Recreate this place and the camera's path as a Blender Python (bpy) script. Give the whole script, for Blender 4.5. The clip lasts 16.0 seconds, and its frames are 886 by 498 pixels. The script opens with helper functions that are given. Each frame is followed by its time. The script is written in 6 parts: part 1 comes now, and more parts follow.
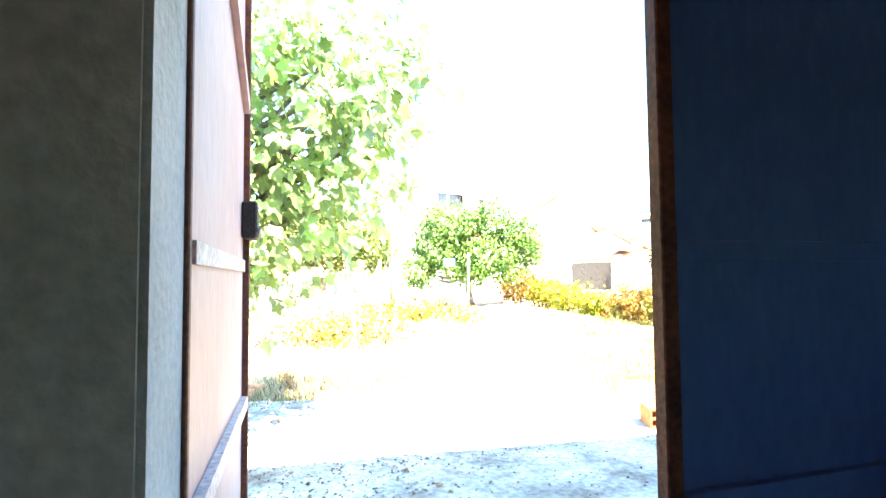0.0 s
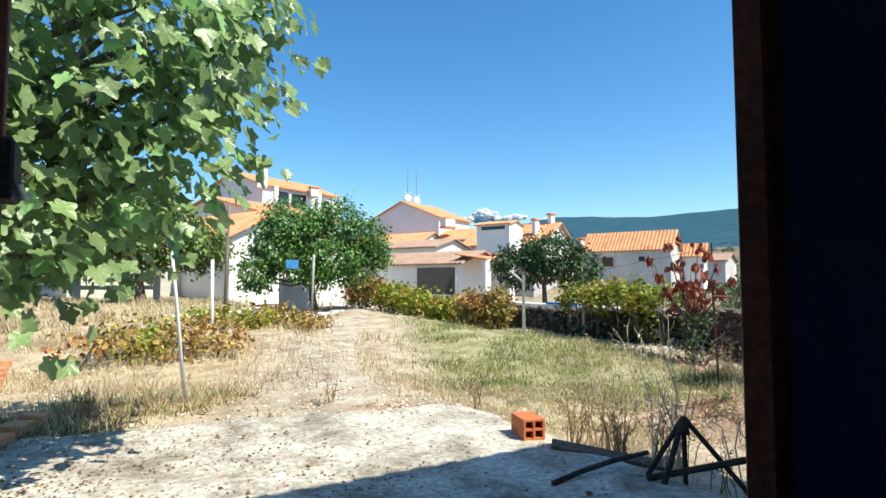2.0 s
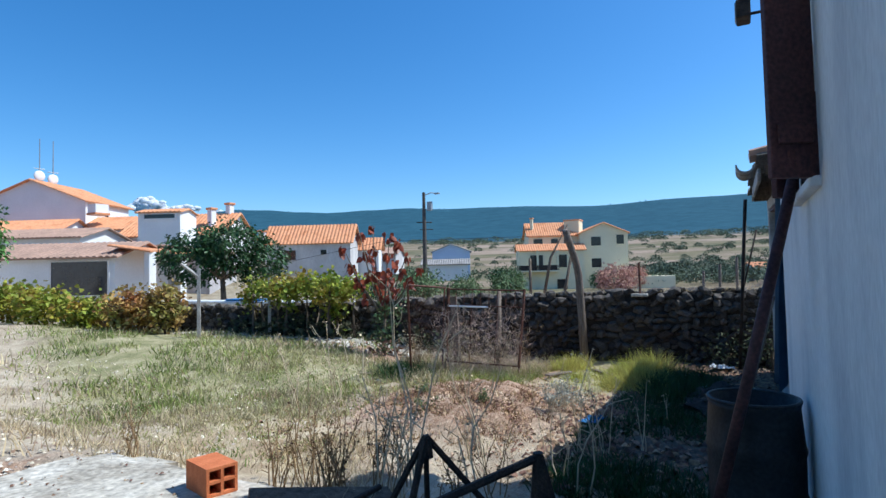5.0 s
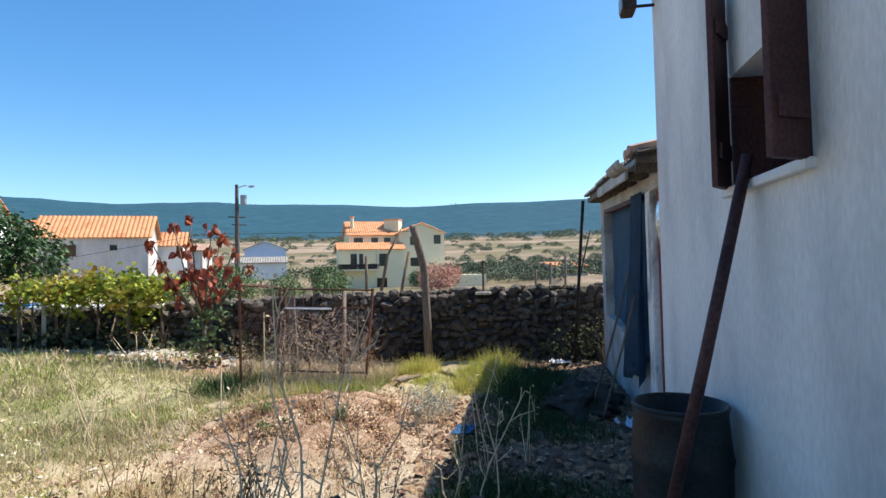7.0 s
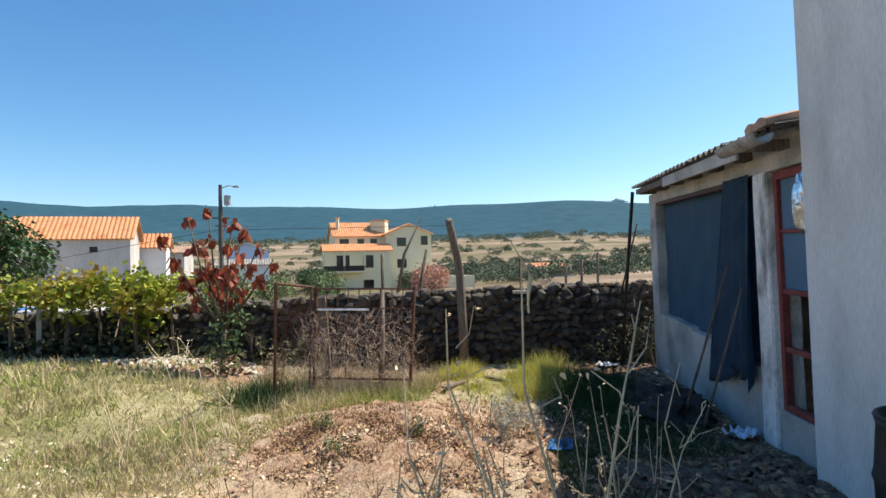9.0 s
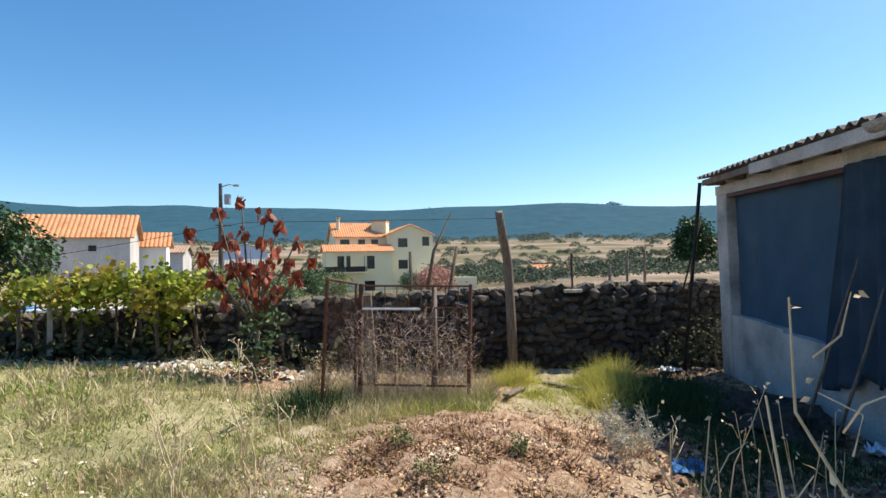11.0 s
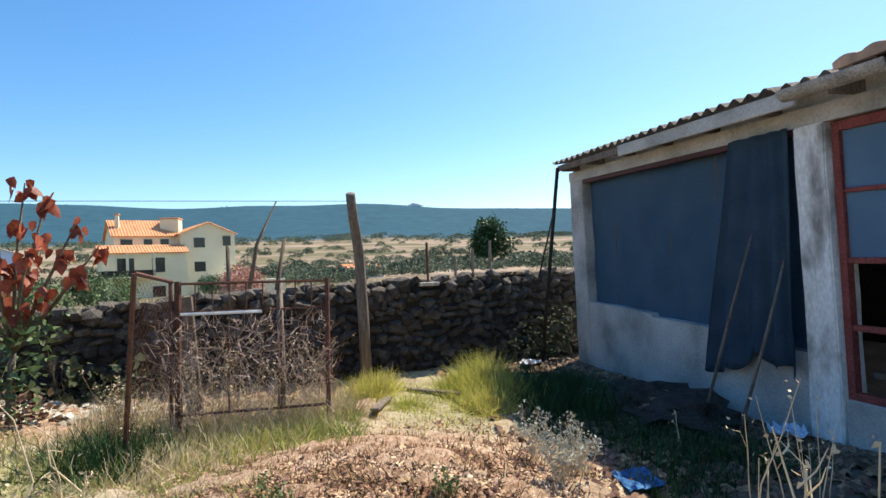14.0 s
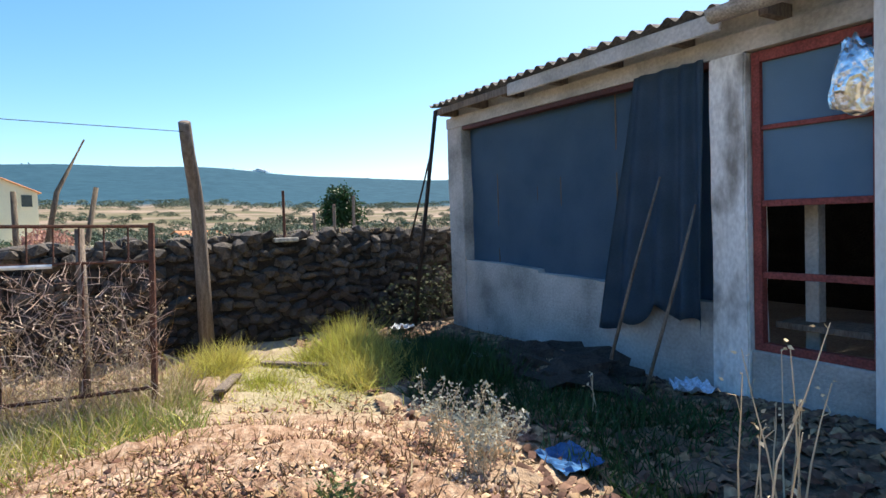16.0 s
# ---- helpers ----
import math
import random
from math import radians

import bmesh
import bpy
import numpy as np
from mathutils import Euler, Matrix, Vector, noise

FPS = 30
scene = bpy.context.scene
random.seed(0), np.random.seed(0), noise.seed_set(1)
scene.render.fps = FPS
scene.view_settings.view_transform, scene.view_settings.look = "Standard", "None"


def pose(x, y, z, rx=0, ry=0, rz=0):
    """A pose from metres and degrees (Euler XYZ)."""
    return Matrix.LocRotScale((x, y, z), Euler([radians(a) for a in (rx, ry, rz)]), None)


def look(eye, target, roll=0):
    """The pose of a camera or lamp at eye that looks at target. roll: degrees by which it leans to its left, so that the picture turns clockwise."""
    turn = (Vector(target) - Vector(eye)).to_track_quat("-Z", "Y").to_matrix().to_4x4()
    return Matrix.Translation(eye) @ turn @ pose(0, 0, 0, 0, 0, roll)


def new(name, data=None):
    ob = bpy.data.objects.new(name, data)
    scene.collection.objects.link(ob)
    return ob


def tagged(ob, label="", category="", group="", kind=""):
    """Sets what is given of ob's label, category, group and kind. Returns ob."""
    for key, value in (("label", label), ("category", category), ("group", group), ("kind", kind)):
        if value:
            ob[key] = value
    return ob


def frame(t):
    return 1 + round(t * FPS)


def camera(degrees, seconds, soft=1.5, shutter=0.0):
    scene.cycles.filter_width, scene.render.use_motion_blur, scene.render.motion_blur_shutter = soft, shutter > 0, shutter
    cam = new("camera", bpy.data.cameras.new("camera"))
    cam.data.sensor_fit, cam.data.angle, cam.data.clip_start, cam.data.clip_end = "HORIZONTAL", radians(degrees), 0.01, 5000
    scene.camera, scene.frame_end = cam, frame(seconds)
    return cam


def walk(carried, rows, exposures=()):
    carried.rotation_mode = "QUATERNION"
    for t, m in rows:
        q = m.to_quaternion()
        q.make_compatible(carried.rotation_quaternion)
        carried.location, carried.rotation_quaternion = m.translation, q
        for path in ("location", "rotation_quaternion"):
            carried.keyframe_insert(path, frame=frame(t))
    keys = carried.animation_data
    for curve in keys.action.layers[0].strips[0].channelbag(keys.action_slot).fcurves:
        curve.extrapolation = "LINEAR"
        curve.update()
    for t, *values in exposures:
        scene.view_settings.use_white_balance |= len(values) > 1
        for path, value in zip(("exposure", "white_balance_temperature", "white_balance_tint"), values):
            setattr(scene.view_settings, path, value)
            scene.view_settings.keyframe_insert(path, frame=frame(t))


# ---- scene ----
cam = camera(77.0, 16.0)
PATH = [
    (0, (-0.335, -0.125, 1.635), (0.133, 1.817, 1.738), -0.5),
    (0.5, (-0.336, 0.08, 1.61), (0.272, 1.982, 1.734), -0.4),
    (1, (-0.352, 0.275, 1.597), (0.444, 2.105, 1.737), -0.3),
    (1.5, (-0.346, 0.458, 1.588), (0.592, 2.219, 1.727), -0.2),
    (2, (-0.293, 0.626, 1.593), (0.698, 2.359, 1.711), 0.0),
    (2.5, (-0.248, 0.798, 1.615), (0.766, 2.518, 1.734), -0.0),
    (3, (-0.182, 0.952, 1.605), (0.868, 2.651, 1.714), -0.1),
    (3.5, (-0.06, 1.145, 1.587), (1.156, 2.73, 1.689), -0.5),
    (4, (0.108, 1.337, 1.581), (1.557, 2.712, 1.68), -0.7),
    (4.5, (0.287, 1.508, 1.559), (1.909, 2.675, 1.651), -1.2),
    (5, (0.448, 1.673, 1.548), (2.211, 2.614, 1.633), -1.3),
    (7.5, (1.206, 2.748, 1.531), (3.186, 3.021, 1.597), -1.6),
    (8, (1.361, 3.054, 1.516), (3.343, 3.313, 1.582), -1.9),
    (8.5, (1.522, 3.346, 1.5), (3.505, 3.598, 1.571), -1.4),
    (9, (1.653, 3.647, 1.478), (3.636, 3.896, 1.55), -1.6),
    (9.5, (1.789, 3.913, 1.456), (3.772, 4.16, 1.531), -1.4),
    (12, (2.723, 4.966, 1.367), (4.713, 5.147, 1.454), -1.7),
    (12.5, (2.926, 5.054, 1.34), (4.924, 5.038, 1.418), -2.0),
    (13, (3.149, 5.156, 1.333), (5.142, 5.002, 1.405), -2.2),
    (13.5, (3.391, 5.24, 1.326), (5.37, 4.963, 1.396), -2.4),
    (14, (3.625, 5.321, 1.304), (5.571, 4.864, 1.359), -2.7),
    (14.5, (3.821, 5.318, 1.239), (5.713, 4.669, 1.286), -2.8),
    (15, (4.041, 5.267, 1.136), (5.891, 4.506, 1.154), -3.1),
    (15.5, (4.349, 5.267, 1.068), (6.156, 4.411, 1.011), -2.6),
    (16, (4.693, 5.251, 1.077), (6.451, 4.301, 1.004), -2.0),
]
EXPOSURES = [(0, 3.8, 8600, 10), (0.3, 3.7, 8600, 10), (0.5, 3.35, 8600, 10), (0.7, 2.8, 8400, 10), (1.0, 1.9, 8400, 10), (1.5, 0.85, 7200, 6), (2.0, 0.55, 6850, 2), (2.5, 0.45, 6650, 1), (3.0, 0.3, 6400, 1), (3.5, 0.18, 6050, 2), (4.5, 0.1, 5750, 4), (5.2, 0.2, 5800, 5), (7.3, 0.64, 7100, 8), (8.0, 0.65, 7400, 7), (8.5, 0.54, 7500, 8), (9.7, 0.48, 7500, 8), (12.0, 0.46, 7100, 7), (14.0, 0.64, 7250, 8), (15.0, 0.74, 7250, 9), (16.0, 0.82, 7250, 10)]
walk(cam, [(t, look(eye, target, roll)) for t, eye, target, roll in PATH], EXPOSURES)

# ---- world and sun ----
SUN_WAY = Vector((0.40, -0.62, 1.0)).normalized()
world = bpy.data.worlds.new("world")
scene.world = world
world.use_nodes = True
wn = world.node_tree
sky = wn.nodes.new("ShaderNodeTexSky")
sky.sky_type = "NISHITA"
sky.sun_disc = False
sky.sun_elevation = math.asin(SUN_WAY.z)
sky.sun_rotation = math.atan2(SUN_WAY.x, SUN_WAY.y)
sky.altitude, sky.air_density, sky.dust_density, sky.ozone_density = 300.0, 1.0, 0.8, 4.0
deep = wn.nodes.new("ShaderNodeHueSaturation")
deep.inputs["Saturation"].default_value = 1.28
wn.links.new(sky.outputs["Color"], deep.inputs["Color"])
wn.links.new(deep.outputs["Color"], wn.nodes["Background"].inputs["Color"])
wn.nodes["Background"].inputs["Strength"].default_value = 0.15
sun_data = bpy.data.lights.new("sun", "SUN")
sun_data.energy, sun_data.angle, sun_data.color = 5.0, radians(0.53), (1.0, 0.95, 0.87)
sun = new("sun", sun_data)
sun.matrix_world = look(SUN_WAY * 50, (0, 0, 0))

rng = np.random.default_rng(7)

# ---- materials ----


def mat(name, colors, rough=0.85, scale=3.0, fine=40.0, bump=0.3, metal=0.0, island=0.0, objrand=0.0, detail=0.35, spec=0.3, stretch=(1, 1, 1), translucent=0.0):
    """A procedural surface: two or three base colours mixed at a large and a fine scale, with relief."""
    m = bpy.data.materials.new(name)
    m.use_nodes = True
    t = m.node_tree
    n, ln = t.nodes, t.links
    bsdf = n["Principled BSDF"]
    co = n.new("ShaderNodeTexCoord")
    mp = n.new("ShaderNodeMapping")
    mp.inputs["Scale"].default_value = stretch
    ln.new(co.outputs["Object"], mp.inputs["Vector"])
    big = n.new("ShaderNodeTexNoise")
    big.inputs["Scale"].default_value, big.inputs["Detail"].default_value = scale, 5.0
    small = n.new("ShaderNodeTexNoise")
    small.inputs["Scale"].default_value, small.inputs["Detail"].default_value = fine, 4.0
    ln.new(mp.outputs[0], big.inputs["Vector"])
    ln.new(mp.outputs[0], small.inputs["Vector"])
    ramp = n.new("ShaderNodeValToRGB")
    el = ramp.color_ramp.elements
    el[0].position, el[1].position = 0.32, 0.68
    el[0].color, el[1].color = (*colors[0], 1), (*colors[-1], 1)
    for k, c in enumerate(colors[1:-1]):
        e = el.new(0.32 + 0.36 * (k + 1) / (len(colors) - 1))
        e.color = (*c, 1)
    ln.new(big.outputs["Fac"], ramp.inputs["Fac"])
    hsv = n.new("ShaderNodeHueSaturation")
    ln.new(ramp.outputs["Color"], hsv.inputs["Color"])
    val = n.new("ShaderNodeMapRange")
    val.inputs["From Min"].default_value, val.inputs["From Max"].default_value = 0.3, 0.7
    val.inputs["To Min"].default_value, val.inputs["To Max"].default_value = 1 - detail, 1 + detail
    ln.new(small.outputs["Fac"], val.inputs["Value"])
    last = val.outputs["Result"]
    for use, make, out in ((island, "ShaderNodeNewGeometry", "Random Per Island"), (objrand, "ShaderNodeObjectInfo", "Random")):
        if use:
            src = n.new(make)
            r = n.new("ShaderNodeMapRange")
            r.inputs["To Min"].default_value, r.inputs["To Max"].default_value = 1 - use, 1 + use
            ln.new(src.outputs[out], r.inputs["Value"])
            mul = n.new("ShaderNodeMath")
            mul.operation = "MULTIPLY"
            ln.new(last, mul.inputs[0])
            ln.new(r.outputs["Result"], mul.inputs[1])
            last = mul.outputs[0]
            h = n.new("ShaderNodeMapRange")
            h.inputs["To Min"].default_value, h.inputs["To Max"].default_value = 0.5 - 0.05 * use, 0.5 + 0.05 * use
            ln.new(src.outputs[out], h.inputs["Value"])
            ln.new(h.outputs["Result"], hsv.inputs["Hue"])
    ln.new(last, hsv.inputs["Value"])
    ln.new(hsv.outputs["Color"], bsdf.inputs["Base Color"])
    bsdf.inputs["Roughness"].default_value = rough
    bsdf.inputs["Metallic"].default_value = metal
    bsdf.inputs["Specular IOR Level"].default_value = spec
    if bump:
        b = n.new("ShaderNodeBump")
        b.inputs["Strength"].default_value, b.inputs["Distance"].default_value = bump, 0.02
        ln.new(small.outputs["Fac"], b.inputs["Height"])
        ln.new(b.outputs["Normal"], bsdf.inputs["Normal"])
    if translucent:
        tr = n.new("ShaderNodeBsdfTranslucent")
        ln.new(hsv.outputs["Color"], tr.inputs["Color"])
        mix = n.new("ShaderNodeMixShader")
        mix.inputs[0].default_value = translucent
        ln.new(bsdf.outputs[0], mix.inputs[1])
        ln.new(tr.outputs[0], mix.inputs[2])
        ln.new(mix.outputs[0], n["Material Output"].inputs["Surface"])
    return m


M = {
    "plaster": mat("weathered_white_plaster", [(0.56, 0.57, 0.58), (0.76, 0.76, 0.75), (0.84, 0.84, 0.83)], 0.9, 1.1, 30, 0.35, detail=0.08, stretch=(1.4, 1.4, 0.5)),
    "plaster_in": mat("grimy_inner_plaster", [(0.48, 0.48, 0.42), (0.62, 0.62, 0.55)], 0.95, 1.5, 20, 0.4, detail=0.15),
    "jamb": mat("pale_jamb_plaster", [(0.42, 0.41, 0.36), (0.55, 0.54, 0.48)], 0.9, 3, 40, 0.3, detail=0.1),
    "housewhite": mat("house_white_paint", [(0.74, 0.73, 0.72), (0.82, 0.81, 0.8)], 0.85, 0.5, 12, 0.1, detail=0.04),
    "houseold": mat("stained_white_paint", [(0.42, 0.39, 0.38), (0.64, 0.61, 0.59)], 0.9, 0.6, 8, 0.1, detail=0.08, stretch=(1, 1, 0.5)),
    "cream": mat("cream_paint", [(0.74, 0.66, 0.45), (0.8, 0.73, 0.52)], 0.85, 0.4, 8, 0.1, detail=0.04),
    "tile": mat("orange_clay_tile", [(0.54, 0.22, 0.1), (0.68, 0.32, 0.16), (0.6, 0.27, 0.14)], 0.85, 1.2, 10, 0.3, detail=0.18),
    "tile_old": mat("faded_brown_tile", [(0.30, 0.2, 0.15), (0.42, 0.27, 0.2)], 0.9, 1.0, 9, 0.3, detail=0.2),
    "brick": mat("hollow_red_brick", [(0.5, 0.14, 0.05), (0.62, 0.2, 0.08)], 0.85, 14, 90, 0.4, detail=0.12),
    "concrete": mat("worn_pale_concrete", [(0.24, 0.205, 0.16), (0.43, 0.39, 0.325), (0.57, 0.53, 0.46)], 0.95, 2.6, 22, 0.45, detail=0.34),
    "conc_post": mat("rough_concrete_post", [(0.3, 0.28, 0.26), (0.45, 0.43, 0.4)], 0.95, 6, 60, 0.5),
    "floor": mat("dusty_barn_floor", [(0.24, 0.225, 0.2), (0.34, 0.32, 0.29)], 0.95, 2, 40, 0.6),
    "doorpaint": mat("faded_oxblood_steel_paint", [(0.44, 0.24, 0.21), (0.52, 0.32, 0.28), (0.58, 0.4, 0.36)], 0.55, 1.2, 30, 0.12, detail=0.1, stretch=(1, 1, 0.35)),
    "dooredge": mat("dark_rusty_steel_edge", [(0.10, 0.03, 0.02), (0.2, 0.06, 0.03)], 0.6, 8, 60, 0.2),
    # Blue lens flare over the dark leaf, put into the paint colour.
    "doorflare": mat("steel_paint_with_blue_flare", [(0.045, 0.12, 0.3), (0.07, 0.17, 0.4)], 0.5, 1.2, 30, 0.12, detail=0.1, stretch=(1, 1, 0.35)),
    "doorrail": mat("pale_scuffed_steel_rail", [(0.48, 0.38, 0.36), (0.6, 0.5, 0.48)], 0.5, 5, 50, 0.2),
    "iron": mat("dark_iron", [(0.03, 0.025, 0.022), (0.07, 0.05, 0.04)], 0.7, 10, 80, 0.4, metal=0.3),
    "rust": mat("rusted_iron", [(0.075, 0.036, 0.026), (0.14, 0.062, 0.042), (0.07, 0.04, 0.034)], 0.9, 9, 90, 0.5),
    "shutter": mat("dark_red_shutter_paint", [(0.07, 0.028, 0.026), (0.11, 0.042, 0.038)], 0.6, 4, 50, 0.2),
    "redframe": mat("red_painted_frame", [(0.2, 0.045, 0.04), (0.3, 0.08, 0.07)], 0.7, 6, 60, 0.3),
    "polewood": mat("dark_brown_pole_paint", [(0.05, 0.02, 0.02), (0.1, 0.04, 0.035)], 0.6, 6, 50, 0.2),
    "barrel": mat("black_plastic_barrel", [(0.012, 0.012, 0.014), (0.03, 0.03, 0.032)], 0.5, 4, 40, 0.15),
    "greywood": mat("weathered_grey_wood", [(0.14, 0.11, 0.09), (0.27, 0.22, 0.18)], 0.95, 9, 70, 0.6, stretch=(3, 3, 0.4)),
    "bark": mat("grey_brown_bark", [(0.09, 0.07, 0.05), (0.2, 0.16, 0.12)], 0.95, 10, 60, 0.8, stretch=(2, 2, 0.6)),
    "figbark": mat("pale_fig_bark", [(0.13, 0.115, 0.095), (0.24, 0.21, 0.18)], 0.95, 8, 60, 0.5),
    "stone": mat("dark_field_stone", [(0.035, 0.03, 0.027), (0.085, 0.07, 0.062), (0.055, 0.048, 0.043)], 0.95, 6, 40, 0.9, objrand=0.4, island=0.4),
    "mortar": mat("dark_earth_and_shade", [(0.03, 0.024, 0.02), (0.055, 0.045, 0.038)], 1.0, 5, 40, 0.8),
    "shedplaster": mat("dirty_grey_render", [(0.27, 0.27, 0.26), (0.46, 0.45, 0.43), (0.58, 0.56, 0.54)], 0.95, 1.7, 35, 0.5, detail=0.15),
    "columnpaint": mat("peeling_whitewash_column", [(0.3, 0.28, 0.26), (0.82, 0.82, 0.81), (0.87, 0.87, 0.87)], 0.9, 4, 40, 0.5, detail=0.15, stretch=(1, 1, 0.5)),
    "net": mat("dark_blue_shade_net", [(0.09, 0.18, 0.28), (0.13, 0.23, 0.34)], 0.9, 2, 220, 0.3, detail=0.2),
    "cloth": mat("hanging_dark_cloth", [(0.06, 0.115, 0.18), (0.085, 0.145, 0.22)], 0.9, 3, 120, 0.3, detail=0.15),
    "sheet": mat("corrugated_fibre_cement", [(0.2, 0.19, 0.18), (0.34, 0.32, 0.3)], 0.95, 2, 40, 0.5),
    "foil": mat("crumpled_silver_foil", [(0.7, 0.72, 0.76), (0.85, 0.86, 0.88)], 0.22, 5, 30, 0.2, metal=0.95),
    "paper": mat("pale_blue_plastic_scrap", [(0.5, 0.62, 0.78), (0.68, 0.76, 0.86)], 0.6, 6, 50, 0.2),
    "bluebag": mat("blue_plastic_bag", [(0.015, 0.09, 0.25), (0.04, 0.16, 0.36)], 0.85, 8, 40, 0.3),
    "whiteplastic": mat("white_tarpaulin", [(0.75, 0.78, 0.8), (0.85, 0.86, 0.86)], 0.6, 2, 20, 0.2, detail=0.05),
    "bluetarp": mat("blue_tarpaulin", [(0.03, 0.17, 0.42), (0.06, 0.24, 0.5)], 0.6, 2, 20, 0.2),
    "glass": mat("dark_window_glass", [(0.012, 0.014, 0.018), (0.02, 0.024, 0.03)], 0.1, 1, 5, 0.0, spec=0.5),
    "metalgrey": mat("galvanised_steel", [(0.3, 0.31, 0.32), (0.42, 0.43, 0.44)], 0.5, 4, 40, 0.1, metal=0.6),
    "bluegrey": mat("pale_blue_sheet_wall", [(0.52, 0.62, 0.78), (0.58, 0.68, 0.82)], 0.7, 0.5, 8, 0.1, detail=0.05),
    "fig": mat("fig_leaf", [(0.27, 0.47, 0.16), (0.43, 0.62, 0.29)], 0.32, 6, 60, 0.2, island=0.35, objrand=0.35, detail=0.15, spec=0.6, translucent=0.42),
    "orangeleaf": mat("dark_citrus_leaf", [(0.06, 0.145, 0.025), (0.115, 0.235, 0.045)], 0.48, 3, 30, 0.1, island=0.5, detail=0.15, spec=0.5, translucent=0.15),
    "olive": mat("grey_green_leaf", [(0.08, 0.125, 0.05), (0.13, 0.18, 0.075)], 0.6, 3, 30, 0.1, island=0.5, detail=0.15, translucent=0.2),
    "lightleaf": mat("light_green_leaf", [(0.12, 0.18, 0.05), (0.2, 0.28, 0.08)], 0.55, 3, 30, 0.1, island=0.4, detail=0.15, translucent=0.25),
    "scrub": mat("grey_olive_scrub_leaf", [(0.085, 0.115, 0.07), (0.15, 0.175, 0.115)], 0.8, 0.05, 0.5, 0.0, island=0.5, detail=0.15),
    "polegrey": mat("dark_tarred_pole", [(0.07, 0.06, 0.055), (0.13, 0.115, 0.1)], 0.9, 3, 20, 0.2),
    "oleander": mat("deep_green_leaf", [(0.025, 0.06, 0.02), (0.045, 0.1, 0.03)], 0.5, 3, 30, 0.1, island=0.5, detail=0.15, translucent=0.15),
    "vine": mat("yellow_green_vine_leaf", [(0.15, 0.22, 0.03), (0.33, 0.35, 0.05), (0.4, 0.25, 0.05)], 0.6, 1.6, 20, 0.1, island=0.45, detail=0.15, translucent=0.3),
    "vinedry": mat("autumn_vine_leaf", [(0.22, 0.22, 0.06), (0.42, 0.27, 0.09), (0.42, 0.17, 0.07)], 0.75, 1.2, 20, 0.1, island=0.5, detail=0.15, translucent=0.25),
    "redleaf": mat("red_autumn_leaf", [(0.17, 0.03, 0.022), (0.36, 0.075, 0.045)], 0.5, 5, 20, 0.1, island=0.4, objrand=0.3, detail=0.15, translucent=0.25),
    # Dull leaf green with shade put into its colour.
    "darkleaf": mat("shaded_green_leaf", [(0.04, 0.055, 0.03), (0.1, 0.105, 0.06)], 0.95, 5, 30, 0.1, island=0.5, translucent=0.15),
    "straw": mat("dry_straw", [(0.38, 0.3, 0.18), (0.57, 0.48, 0.32), (0.46, 0.33, 0.2)], 0.85, 0.7, 5, 0.0, island=0.35, detail=0.1, translucent=0.25),
    "grass": mat("yellow_green_grass", [(0.16, 0.22, 0.055), (0.3, 0.335, 0.1), (0.45, 0.41, 0.21)], 0.75, 0.6, 5, 0.0, island=0.35, detail=0.1, translucent=0.3),
    "limegrass": mat("bright_lime_grass", [(0.36, 0.37, 0.07), (0.58, 0.52, 0.17)], 0.75, 1.5, 8, 0.0, island=0.35, detail=0.1, translucent=0.35),
    "deadweed": mat("brown_dead_weed", [(0.2, 0.12, 0.06), (0.34, 0.23, 0.12)], 0.9, 4, 20, 0.0, island=0.4, detail=0.1),
    "palestalk": mat("bleached_dry_stalk", [(0.52, 0.41, 0.27), (0.7, 0.58, 0.41)], 0.85, 4, 20, 0.0, island=0.25, detail=0.1),
    "silverleaf": mat("silvery_grey_leaf", [(0.3, 0.32, 0.26), (0.5, 0.5, 0.44)], 0.8, 6, 20, 0.0, island=0.35, detail=0.1, translucent=0.2),
    "chip": mat("brown_litter", [(0.12, 0.07, 0.045), (0.34, 0.21, 0.14)], 0.9, 5, 30, 0.2, island=0.5),
    "cloud": mat("white_cloud", [(0.92, 0.93, 0.95), (0.96, 0.96, 0.97)], 1.0, 0.002, 0.02, 0.0, detail=0.02, translucent=0.5),
    "pink": mat("pink_flowering_bush", [(0.3, 0.16, 0.13), (0.5, 0.26, 0.2)], 0.8, 1, 5, 0.0, island=0.4, translucent=0.2),
}


